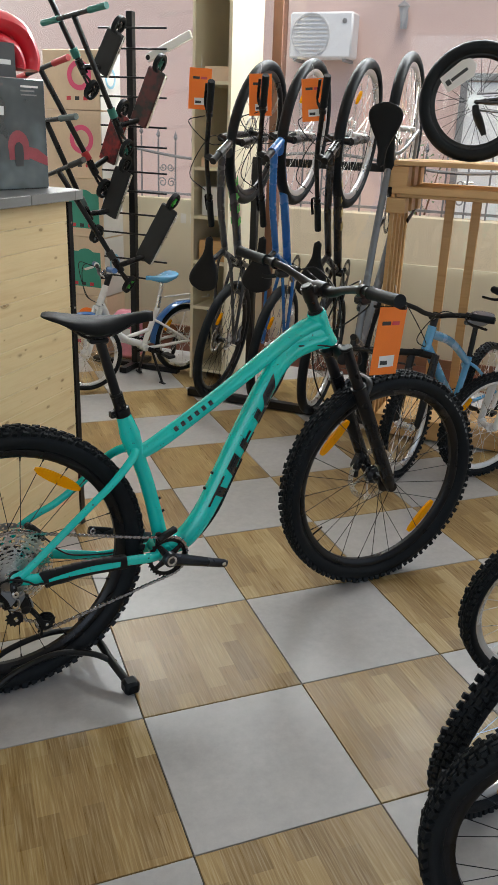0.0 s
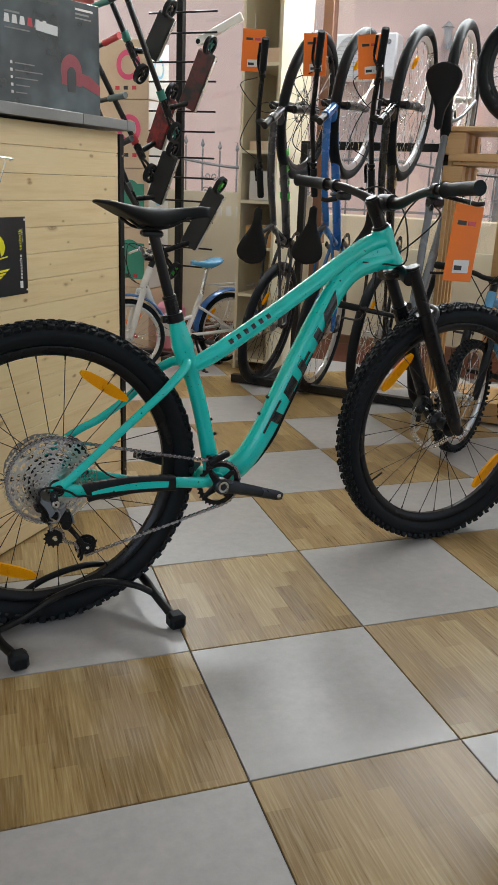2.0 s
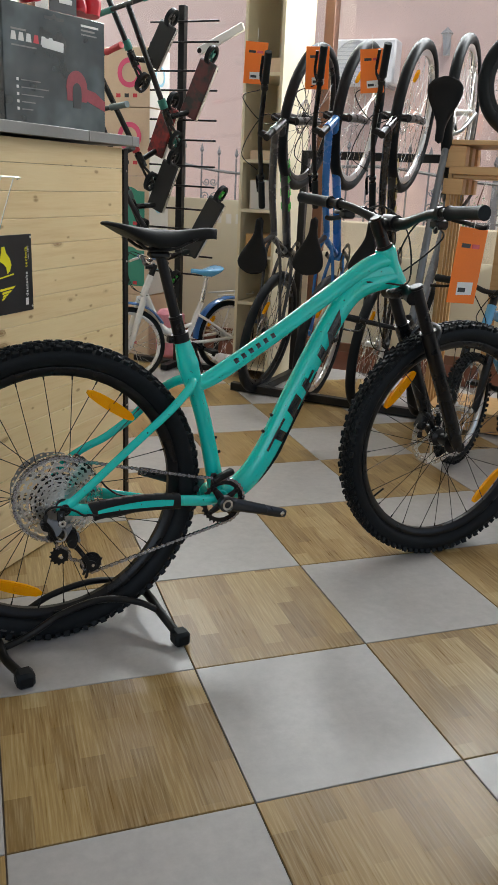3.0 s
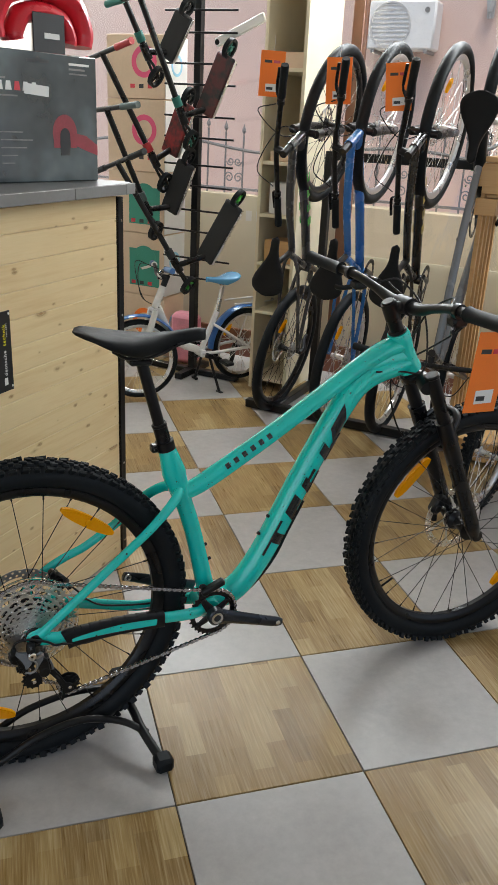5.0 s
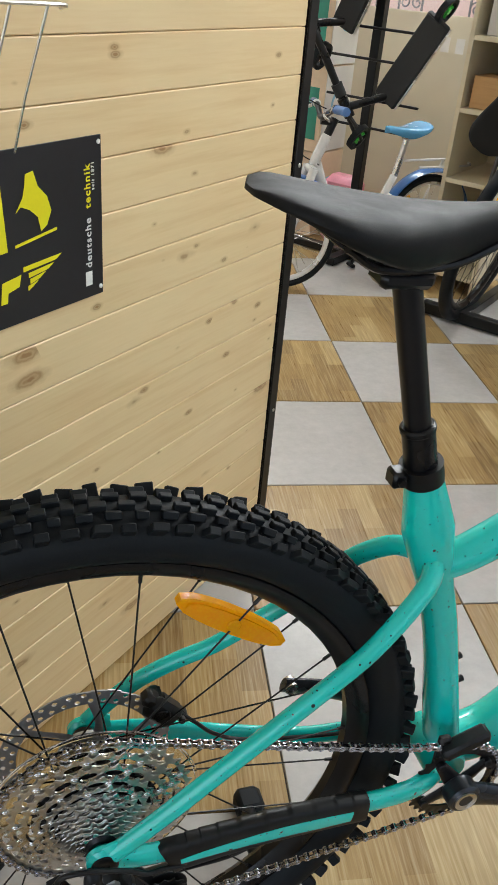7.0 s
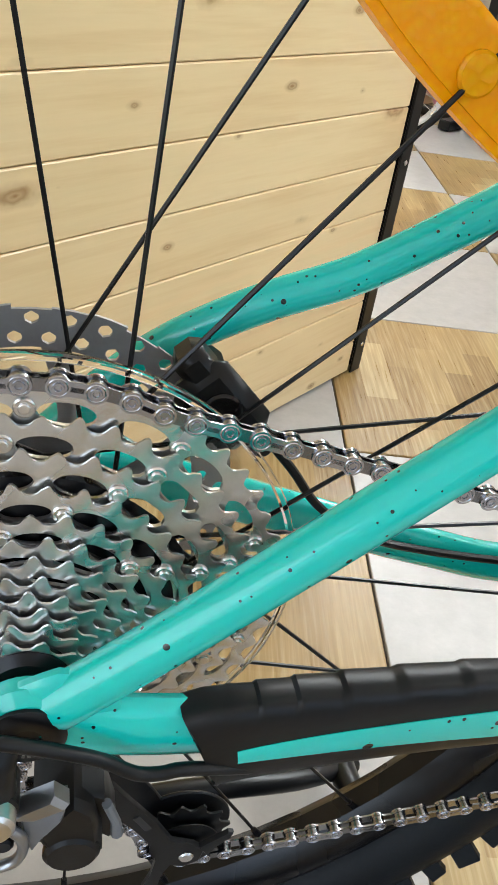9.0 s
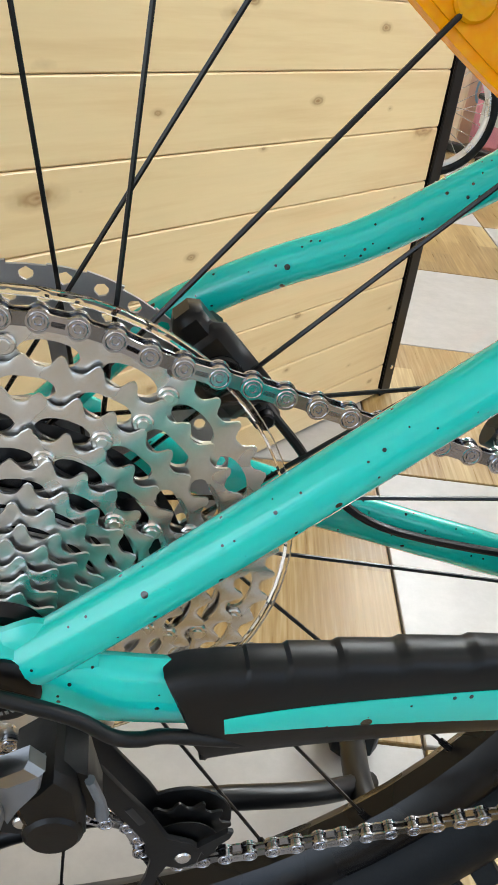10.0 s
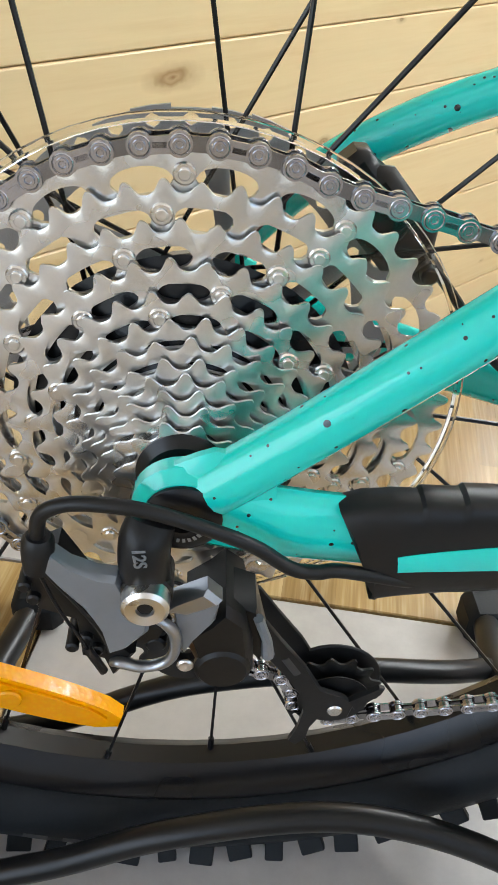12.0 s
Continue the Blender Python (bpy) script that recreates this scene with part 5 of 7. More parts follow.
def counter():
    # local: x along the front towards its corner, y into the counter, z up
    c = thing("shop_counter", FRONT_AT, "pine-boarded shop counter with black steel corner post and grey worktop", "counter")
    part("body", Mesh().box((-0.93, 0.31, 0.59), (1.80, 0.56, 1.18)), PLASTIC, c)
    h, z = 0.0713, 1.1900
    k = 0
    while z > 0.02:
        hh = 0.0632 if k == 0 else min(h, z - 0.004)
        b = Mesh().box((-0.0125 - 0.92, 0.009, z - hh / 2), (1.84, 0.018, hh - 0.0008), bevel=0.0016)
        ob = part("board", b, PINE, c)
        z -= hh
        k += 1
    post = part("corner_post", Mesh().box((0.005, -0.002, 0.593), (0.026, 0.004, 1.186), bevel=0.001).box((0.016, 0.018, 0.593), (0.004, 0.04, 1.186), bevel=0.001), SATIN, c, "black steel angle post")
    for zz in (0.338, 0.835, 0.05, 1.12):
        part("rivet", Mesh().disc((0.006, -0.004, zz), (0.006, -0.0060, zz), 0.0038, 12, bevel=0.001), STEEL, post)
    part("side_panel", Mesh().box((0.008, 0.32, 0.594), (0.014, 0.54, 1.182)), PINE, c)
    top = [(-1.9, -0.035), (-0.02, -0.035), (0.028, -0.028), (0.052, 0.0), (0.060, 0.05), (0.060, 0.62), (-1.9, 0.62)]
    part("worktop", Mesh().plate(top, 0.029, Matrix.Translation((0, 0, 1.197))), SLATE, c, "dark grey laminate worktop")
    part("edge_band", Mesh().box((-1.075, -0.0375, 1.2110), (1.62, 0.004, 0.029), bevel=0.001).box((-0.140, -0.0375, 1.2110), (0.244, 0.004, 0.029), bevel=0.001).box((0.012, -0.034, 1.2110), (0.062, 0.004, 0.029), Matrix.Rotation(radians(9), 4, "Z"), bevel=0.001), GREYEDGE, c, "light grey worktop edge with a seam")
    return c


GREYEDGE = plain("grey_edge_band", (0.21, 0.205, 0.20), 0.35, vary=0.12, scale=20, relief=0.05)
YELLOW = plain("yellow_print", (0.80, 0.72, 0.01), 0.45, vary=0.05, relief=0.0)
POSTERBLACK = plain("poster_black", (0.013, 0.014, 0.017), 0.33, vary=0.2, scale=20, relief=0.04)
counter()


def counter_point(x, y, z, rz=0.0):
    return FRONT_AT @ Matrix.Translation((x, y, z)) @ Matrix.Rotation(radians(rz), 4, "Z")


def poster():
    # local: x to the right on the board face, y out of it downwards turned up, z out
    face = FRONT_AT @ Matrix.Translation((-0.505, -0.0015, 0.738)) @ Matrix.Rotation(radians(90), 4, "X")
    p = thing("poster", face, "black advertising poster with yellow shapes pinned to pine boards", "poster")
    part("sheet", Mesh().box((-0.33, 0.1025, 0.0012), (0.66, 0.207, 0.0016), bevel=0.0005), POSTERBLACK, p)
    flat = lambda pts: Mesh().plate(pts, 0.0006, Matrix.Translation((0, 0, 0.0022)))
    # a plain yellow emblem instead of the maker's figure
    part("emblem", flat([(-0.128, 0.176), (-0.116, 0.178), (-0.110, 0.160), (-0.096, 0.146), (-0.090, 0.128), (-0.098, 0.112), (-0.108, 0.106), (-0.112, 0.124), (-0.124, 0.134), (-0.138, 0.140), (-0.146, 0.134), (-0.134, 0.150), (-0.130, 0.164)]), YELLOW, p, "plain yellow emblem shape")
    part("emblem_bar", flat([(-0.150, 0.0935), (-0.082, 0.1025), (-0.082, 0.106), (-0.150, 0.097)]), YELLOW, p)
    for k, (x0, x1, y0) in enumerate(((-0.140, -0.076, 0.062), (-0.132, -0.090, 0.053), (-0.130, -0.104, 0.045), (-0.134, -0.116, 0.037))):
        part("stripe", flat([(x0, y0), (x1 - 0.01, y0 + 0.004), (x1, y0 + 0.010), (x0, y0 + 0.006)]), YELLOW, p)
    for x0, x1, y0, y1 in ((-0.186, -0.162, 0.090, 0.168), (-0.232, -0.200, 0.088, 0.166), (-0.30, -0.25, 0.087, 0.150), (-0.38, -0.32, 0.086, 0.150), (-0.47, -0.40, 0.085, 0.150), (-0.60, -0.50, 0.085, 0.168)):
        part("block", flat([(x0, y0), (x1, y0 + 0.002), (x1 - 0.004, y1), (x0 + 0.004, y1)]), YELLOW, p, "plain yellow lettering block")
    for x0, x1 in ((-0.178, -0.148), (-0.218, -0.190), (-0.26, -0.232)):
        part("block", flat([(x0, 0.030), (x0 + 0.010, 0.030), (x0 + 0.012, 0.042), (x1, 0.046), (x1 + 0.004, 0.060), (x0 + 0.004, 0.056)]), YELLOW, p, "plain yellow lettering block")
    turn = Matrix.Rotation(radians(90), 4, "Z")
    lettering("words", "deutsche", 0.0150, PAPER, Matrix.Translation((-0.0215, 0.040, 0.0022)) @ turn, p, 1.22)
    lettering("words", "technik", 0.0150, YELLOW, Matrix.Translation((-0.0215, 0.1185, 0.0022)) @ turn, p, 1.22)
    lettering("small_words", "seit 1871", 0.0075, PAPER, Matrix.Translation((-0.0140, 0.140, 0.0022)) @ turn, p, 1.25)
    part("barcode", flat([(-0.0335, 0.016), (-0.0215, 0.016), (-0.0215, 0.035), (-0.0335, 0.035)]), PAPER, p)
    for y in (0.010, 0.198):
        part("pin", Mesh().disc((-0.006, y, 0.0018), (-0.006, y, 0.0045), 0.0032, 12, bevel=0.001), WHITE, p)
    return p


poster()


def lock_box():
    """Glossy carton, dark teal print, red picture; pale reflected haze is painted in."""
    m, n, l, bs = nodes("hazy_carton_print")
    vec = coords(n, l)
    cloud = tex(n, l, vec, 5.5, 3)
    sep = n.new("ShaderNodeSeparateXYZ")
    l.new(vec, sep.inputs[0])
    # pale clouds put the reflected haze into the base colour
    tone = ramp(n, l, cloud, ((0.30, (0.012, 0.018, 0.021)), (0.50, (0.045, 0.062, 0.070)), (0.70, (0.12, 0.155, 0.165))))
    l.new(tone, bs.inputs["Base Color"])
    bs.inputs["Roughness"].default_value, bs.inputs["Coat Weight"].default_value = 0.25, 0.9
    at = counter_point(-0.16, 0.203, 1.2265, -15)
    b = thing("product_carton", at, "glossy dark grey carton with a red picture on the counter", "box")
    w, h, d = 0.385, 0.327, 0.17
    part("sides", Mesh().box((0, 0, h / 2), (w, d, h), bevel=0.003), m, b)
    y = -d / 2 - 0.0004
    front = Matrix.Translation((0, y, 0)) @ Matrix.Rotation(radians(90), 4, "X")
    flat = lambda pts, k=0.0004: Mesh().plate(pts, k, front)
    rect = lambda x0, z0, x1, z1: flat([(x0, z0), (x1, z0), (x1, z1), (x0, z1)])
    part("hang_hole", flat([(x - 0.007, z + 0.0) for x, z in ((-0.036, 0.302), (-0.010, 0.300), (0.0, 0.305), (0.010, 0.300), (0.036, 0.302), (0.036, 0.309), (0.009, 0.310), (0.0, 0.317), (-0.009, 0.310), (-0.036, 0.309))]), INK, b)
    # the maker's name as plain pale blocks
    for k in range(6):
        x = -0.165 + k * 0.0265
        part("name_block", flat([(x, 0.230), (x + 0.020, 0.230), (x + 0.017, 0.252), (x + 0.004, 0.252)]), PAPER if k != 3 else REDPRINT, b, "plain pale lettering block")
    part("text_bar", rect(-0.163, 0.256, -0.110, 0.261), GREYEDGE, b)
    part("text_bar", rect(-0.163, 0.215, -0.075, 0.219), GREYEDGE, b)
    part("price_label", Mesh().box((-0.015, y - 0.0010, 0.234), (0.080, 0.0006, 0.026), Matrix.Rotation(radians(4), 4, "Y")), PAPER, b, "white price label")
    arch = [(0.075 + 0.042 * math.cos(radians(a)), 0.128 + 0.049 * math.sin(radians(a))) for a in range(-20, 201, 20)]
    inner = [(0.075 + 0.018 * math.cos(radians(a)), 0.118 + 0.024 * math.sin(radians(a))) for a in range(0, 181, 20)]
    part("picture", flat([(0.115, 0.090)] + arch + [(0.036, 0.090)]), ROSEPRINT, b, "printed red arch shape")
    part("picture", flat([(0.090, 0.070), (0.093, 0.100)] + inner[1:-1] + [(0.057, 0.100), (0.060, 0.070)], 0.0009), INK, b, "printed black shape")
    part("picture", flat([(0.105, 0.130), (0.150, 0.122), (0.190, 0.098), (0.190, 0.070), (0.150, 0.082), (0.105, 0.098)], 0.0006), ROSEPRINT, b, "printed red long shape")
    for k in range(5):
        z = 0.125 - 0.0195 * k
        part("tick_mark", rect(-0.150, z, -0.142, z + 0.008), PAPER, b)
        part("text_bar", rect(-0.134, z + 0.002, -0.134 + (0.07, 0.10, 0.08, 0.05, 0.04)[k], z + 0.005), GREYEDGE, b)
    part("text_bar", rect(0.095, 0.301, 0.165, 0.307), PAPER, b)
    part("text_bar", rect(0.095, 0.289, 0.150, 0.294), GREYEDGE, b)
    part("text_bar", rect(0.095, 0.278, 0.158, 0.282), GREYEDGE, b)
    return b


ROSEPRINT = plain("rose_print", (0.30, 0.035, 0.05), 0.35, vary=0.3, scale=30, relief=0.0, coat=0.4)
REDPRINT = plain("red_print", (0.62, 0.035, 0.055), 0.35, vary=0.1, relief=0.0, coat=0.4)
lock_box()


def red_seat(x, y, z):
    """A red padded shell of two nested arches with a dark card between them."""
    t = thing("red_padded_seat", counter_point(x, y, z, -15), "bright red padded seat shell lying on a carton", "child seat")
    arch = lambda w, h: spline([(-w, 0, 0.03), (-w * 1.02, 0, h * 0.45), (-w * 0.72, 0, h * 0.86), (0, 0, h), (w * 0.72, 0, h * 0.86), (w * 1.02, 0, h * 0.45), (w, 0, 0.03)], 6)
    part("outer_pad", Mesh().tube(arch(0.145, 0.165), [(0.050, 0.030), (0.055, 0.034), (0.050, 0.030)], 14), REDPAD, t)
    part("inner_pad", Mesh().tube([p + V(0, -0.012, 0) for p in arch(0.088, 0.105)], [(0.040, 0.024), (0.044, 0.027), (0.040, 0.024)], 14), REDPAD, t)
    part("card", Mesh().box((0, -0.055, 0.050), (0.105, 0.004, 0.10), bevel=0.001), INK, t, "black card with a pale bar")
    part("card_bar", Mesh().box((0.008, -0.0578, 0.045), (0.05, 0.001, 0.014)), PAPER, t)
    return t


REDPAD = plain("red_padded_vinyl", (0.66, 0.022, 0.040), 0.32, vary=0.1, relief=0.05, coat=0.3)
red_seat(-0.070, 0.215, 1.5540)


def second_carton():
    b = thing("product_carton", counter_point(-0.56, 0.22, 1.2265), "tall black carton with pale print on the counter", "box")
    part("sides", Mesh().box((0, 0, 0.25), (0.20, 0.16, 0.50), bevel=0.003), POSTERBLACK, b)
    for z, w in ((0.30, 0.06), (0.09, 0.05), (0.06, 0.08)):
        part("text_bar", Mesh().box((0.03, -0.0805, z), (w, 0.001, 0.012)), PAPER, b)
    return b


second_carton()


def wire_hook():
    t = thing("wire_rack", counter_point(-0.66, -0.004, 1.09), "thin chrome wire rack hooked on the counter front", "wire rack")
    part("wire", Mesh().tube(spline([(-0.10, -0.002, 0.0), (-0.05, -0.045, 0.002), (0.045, -0.05, 0.0), (0.058, -0.035, -0.004)], 5), 0.0022, 8), STEEL, t)
    for x in (-0.02, 0.03):
        part("wire", Mesh().tube([(x, -0.046, 0.0), (x - 0.014, -0.02, -0.09), (x - 0.018, -0.002, -0.15)], 0.0016, 8), STEEL, t)
    return t


wire_hook()


# ---- other bicycles ----
def simple_bike(name, m, label, paint, R=0.345, base=1.05, rear_r=None, bb=(0.43, 0.29), seat=(0.27, 0.92), head=(0.93, 0.90, 0.80), bar_w=0.62, bar_turn=0.0, rim=None, tyre_w=0.05, step=False, group="", knobs=40, grip=None, saddle=None, forkmat=None, guards=None, tagcard=False, category="bicycle", accent=None, disc=False, crank_a=20, steer=0.0, pedals=True, spin=0.0, rise=0.03, bead=0.855):
    rim, grip, saddle, forkmat = rim or BLACK, grip or RUBBER, saddle or LEATHER, forkmat or BLACK
    b = thing(name, m, label, category, group)
    hx, hz0, hz1 = head
    ht, hb = V(hx, 0, hz0), V(hx + (hz0 - hz1) * 0.42, 0, hz1)
    hd = (hb - ht).normalized()
    fa, ra = V(base, 0, R), V(0, 0, R)
    S = Matrix.Translation(ht) @ Matrix.Rotation(radians(steer), 4, -hd) @ Matrix.Translation(-ht)
    k = R / 0.345
    st_top = V(seat[0] + 0.03, 0, seat[1] - 0.20)
    fr = Mesh()
    BBv = V(bb[0], 0, bb[1])
    fr.tube([st_top, BBv], 0.0165, 12)
    if step:
        fr.tube(spline([hb + V(-0.005, 0, 0.015), hb + V(-0.10, 0, -0.16), BBv + V(0.12, 0, 0.06), BBv + V(0.02, 0, 0.02)], 6), [(0.019, 0.024), (0.018, 0.022)], 14)
        mid = st_top + (BBv - st_top) * 0.55
        fr.tube(spline([BBv + V(0.13, 0, 0.075), BBv + V(0.05, 0, 0.085), mid], 6), 0.012, 12)
    else:
        fr.tube(spline([st_top + V(0.004, 0, -0.03), (st_top + ht) / 2 + V(0, 0, 0.0), ht + hd * 0.03], 5), [(0.016, 0.018), (0.017, 0.02), (0.018, 0.022)], 14)
        fr.tube(spline([BBv, (BBv * 0.55 + hb * 0.45), hb - hd * 0.02], 5), [(0.021, 0.025)] * 3, 16)
    fr.tube([ht, hb], 0.0205, 16)
    fr.disc(BBv + V(0, -0.036, 0), BBv + V(0, 0.036, 0), 0.023, 16, bevel=0.003)
    ssj = st_top + (BBv - st_top) * (0.12 if not step else 0.3)
    for s in (-1, 1):
        fr.tube(spline([ssj + V(0, s * 0.012, 0), ssj + (ra - ssj) * 0.2 + V(0, s * 0.042, 0), ra + V(0.004, s * 0.066, 0)], 5), 0.0085, 10)
        fr.tube(spline([BBv + V(0, s * 0.03, 0), BBv + (ra - BBv) * 0.3 + V(0, s * 0.05, 0), ra + V(0, s * 0.066, 0)], 5), 0.0095, 10)
    frame = part("frame", fr, paint, b)
    if accent:
        a, d = BBv + (hb - BBv) * 0.35, BBv + (hb - BBv) * 0.78
        t = (d - a).normalized()
        up = V(-t.z, 0, t.x)
        for s in (-1, 1):
            for q in range(4):
                c = a + (d - a) * (q / 4 + 0.05)
                mm = Mesh()
                for off in ((-0.010, 0.010) if q % 2 else (-0.011, 0.0, 0.011)):
                    mm.box(c + up * off + t * 0.018 + V(0, s * 0.0212, 0), (0.040, 0.002, 0.006), Matrix.Rotation(-math.atan2(t.z, t.x), 4, "Y"))
                mm.box(c + V(0, s * 0.0212, 0), (0.007, 0.002, 0.028), Matrix.Rotation(-math.atan2(t.z, t.x), 4, "Y"))
                part("lettering_block", mm, accent, frame, "plain lettering block")
    for nm, c, T in (("rear_wheel", ra, None), ("front_wheel", fa, S)):
        mv = (lambda q, T=T: q.moved(T) if T is not None else q)
        w = part(nm, rim_mesh(c, R * bead, 0.022 * k, 0.026, 48, T), rim, b)
        part("tyre", tyre_mesh(c, R - (0.003 if knobs else 0), R * bead, tyre_w, 48, T), RUBBER, w, "black tyre")
        if knobs:
            tagged(part("tread", tread_mesh(c, R - 0.003, R * bead, tyre_w, knobs, T), RUBBER, w), "black rubber tread blocks", kind="stuff")
        sk = Mesh()
        for p0, p1 in spoke_ends(c, 28, R * (bead - 0.055), 0.022, 0.03, 0.03, spin):
            sk.tube([p0, p1], 0.0012, 4, caps=False)
        part("spokes", mv(sk), STEEL if rim is not BLACK else BLACK, w)
        part("hub", mv(Mesh().lathe([(0, -0.05), (0.012, -0.05), (0.012, -0.032), (0.024, -0.03), (0.014, -0.024), (0.014, 0.024), (0.024, 0.03), (0.012, 0.032), (0.012, 0.05), (0, 0.05)], c, (0, 1, 0), 18)), rim if rim is not STEEL else STEEL, w)
        part("reflector", mv(reflector(c, radians(40) + spin, R * 0.66, 0.08, 0.026, -0.010)), ORANGE, w)
        if disc:
            weld(part("brake_disc", rotor_mesh(c, 0.08, 0.04, T), STEEL, w))
        if guards:
            g = mv(Mesh().lathe([(R + 0.018, -0.028), (R + 0.026, -0.012), (R + 0.028, 0), (R + 0.026, 0.012), (R + 0.018, 0.028), (R + 0.014, 0.027), (R + 0.022, 0), (R + 0.014, -0.027)], c, (0, 1, 0), 24, closed=True, a0=radians(0 if nm == "rear_wheel" else 20), a1=radians(-165 if nm == "rear_wheel" else -150)))
            part("mudguard", g, guards, b, "blue plastic mudguard")
    cas = Mesh()
    for q in range(6):
        cas.lathe([(0.05 * k - 0.006 * q, -0.028 - 0.004 * q), (0.05 * k - 0.006 * q, -0.030 - 0.004 * q), (0.014, -0.030 - 0.004 * q)], ra, (0, 1, 0), 24)
    part("cassette", cas, COGSTEEL if not step else BLACK, b)
    part("chainring", Mesh().lathe([(0.075 * k, -0.043), (0.075 * k, -0.046), (0.055 * k, -0.046), (0.055 * k, -0.043)], BBv, (0, 1, 0), 36, closed=True), BLACK, b)
    for s in (-1, 1):
        an = radians(crank_a + (180 if s > 0 else 0))
        e = BBv + V(0.165 * k * math.cos(an), s * 0.075, 0.165 * k * math.sin(an))
        c = part("crank_arm", Mesh().tube([BBv + V(0, s * 0.06, 0), e], [(0.007, 0.015), (0.006, 0.011)], 10), BLACK, b)
        if pedals:
            part("pedal", Mesh().box(e + V(0, s * 0.055, 0), (0.085 * k, 0.085, 0.02), bevel=0.005), PLASTIC, c)
    ch = Mesh()
    for s in (1, -1):
        ch.tube([BBv + V(0, -0.045, s * 0.075 * k), ra + V(0.0, -0.040, s * 0.045 * k)], (0.0035, 0.0045), 6)
    part("chain", ch, CHAINSTEEL, b)
    part("rear_derailleur", Mesh().tube(spline([ra + V(0, -0.07, -0.015), ra + V(0.01, -0.075, -0.05), ra + V(0.035, -0.05, -0.10), ra + V(0.055, -0.045, -0.14)], 4), [(0.012, 0.014), (0.012, 0.02), (0.008, 0.012)], 8), PLASTIC, b)
    part("seatpost", Mesh().tube([st_top + V(0.0, 0, 0.0), V(seat[0] + 0.0, 0, seat[1] - 0.045)], 0.0135, 12).box((seat[0], 0, seat[1] - 0.042), (0.05, 0.03, 0.022), bevel=0.004), BLACK if not step else STEEL, b)
    part("saddle", saddle_mesh((seat[0] + 0.14 * max(0.85, k), 0, seat[1]), 0.27 * max(0.8, k), 0.16 * max(0.85, k)), saddle, b, smooth=60)
    fk = Mesh()
    cr = hb + hd * 0.02
    fk.tube([cr + V(0, -0.055, 0), cr, cr + V(0, 0.055, 0)], (0.016, 0.016), 10, ref=(1, 0, 0))
    for s in (-1, 1):
        fk.tube(spline([cr + V(0, s * 0.055, 0.01), cr + (fa - cr) * 0.5 + V(0, s * 0.055, 0), fa + V(-0.01, s * 0.052, 0.02), fa + V(0, s * 0.05, 0)], 4), [0.0175, 0.0185, 0.015, 0.012], 12)
    part("fork", fk.moved(S), forkmat, b)
    B = S @ Matrix.Translation(ht) @ Matrix.Rotation(radians(bar_turn), 4, -hd) @ Matrix.Translation(-ht)
    top = ht - hd * 0.05
    clamp = top + V(0.05, 0, 0.005)
    part("stem", Mesh().tube([ht, ht - hd * 0.065], 0.0165, 14).tube([top, clamp], 0.015, 12).moved(B), BLACK, b)
    hwid = bar_w / 2
    def at(y):
        return clamp + V(-0.10 * abs(y), y, rise * min(1, abs(y) / 0.12))
    hbm = part("handlebar", Mesh().tube(spline([at(y * hwid) for y in (-1, -0.6, -0.3, -0.12, 0.12, 0.3, 0.6, 1)], 4), 0.011, 12, ref=(1, 0, 0)).moved(B), BLACK, b)
    for s in (-1, 1):
        part("grip", Mesh().tube([at(s * hwid * f) for f in (0.64, 0.8, 0.98, 1.01)], [0.0165, 0.0155, 0.0165, 0.015], 12, ref=(1, 0, 0)).moved(B), grip, hbm)
        p = at(s * hwid * 0.58)
        part("brake_lever", Mesh().tube([p + V(0, -0.008, 0), p + V(0, 0.008, 0)], 0.016, 10, ref=(1, 0, 0)).tube(spline([p + V(0.02, 0, -0.008), p + V(0.05, s * 0.03, -0.02), p + V(0.05, s * 0.11, -0.03)], 4), (0.004, 0.007), 8).moved(B), BLACK if not step else STEEL, hbm)
        part("cable", Mesh().tube(spline([p + V(0.03, -s * 0.02, 0), p + V(0.12, -s * 0.08, 0.02), hb + V(0.07, -s * 0.02, 0.06), hb + V(-0.02, s * 0.02, 0.0)], 6), 0.0024, 6).moved(B), PLASTIC, hbm)
    return b


def tag_card(m, w=0.107, h=0.150):
    """An orange price card with a dark name bar and a white label, hung by a thread."""
    t = thing("price_tag", m, "orange cardboard price tag with a white label hanging from a handlebar", "price tag", "orange price tags")
    part("card", Mesh().box((0, 0, -h / 2), (w, 0.0012, h), bevel=0.0004), TAG, t)
    for x, ww in ((-0.018, 0.030), (0.016, 0.026)):
        part("name_bar", Mesh().box((x, -0.0012, -h * 0.235), (ww, 0.0008, 0.010)), INK if x < 0 else REDPRINT, t, "plain name bar")
    lb = part("label", Mesh().box((0.004, -0.0012, -h * 0.80), (w * 0.55, 0.0008, h * 0.17), Matrix.Rotation(radians(-2), 4, "Y")), PAPER, t, "white sticker with a dark code")
    part("code", Mesh().box((-0.006, -0.0020, -h * 0.82), (w * 0.26, 0.0006, h * 0.06)), INK, lb)
    part("thread", Mesh().tube([(0, 0, -0.012), (0.003, 0.004, 0.03), (0, 0.008, 0.055)], 0.0008, 5), PAPER, t)
    return t


def paint(name, c, rough=0.25):
    return plain(name, c, rough, vary=0.08, relief=0.0, coat=0.6)


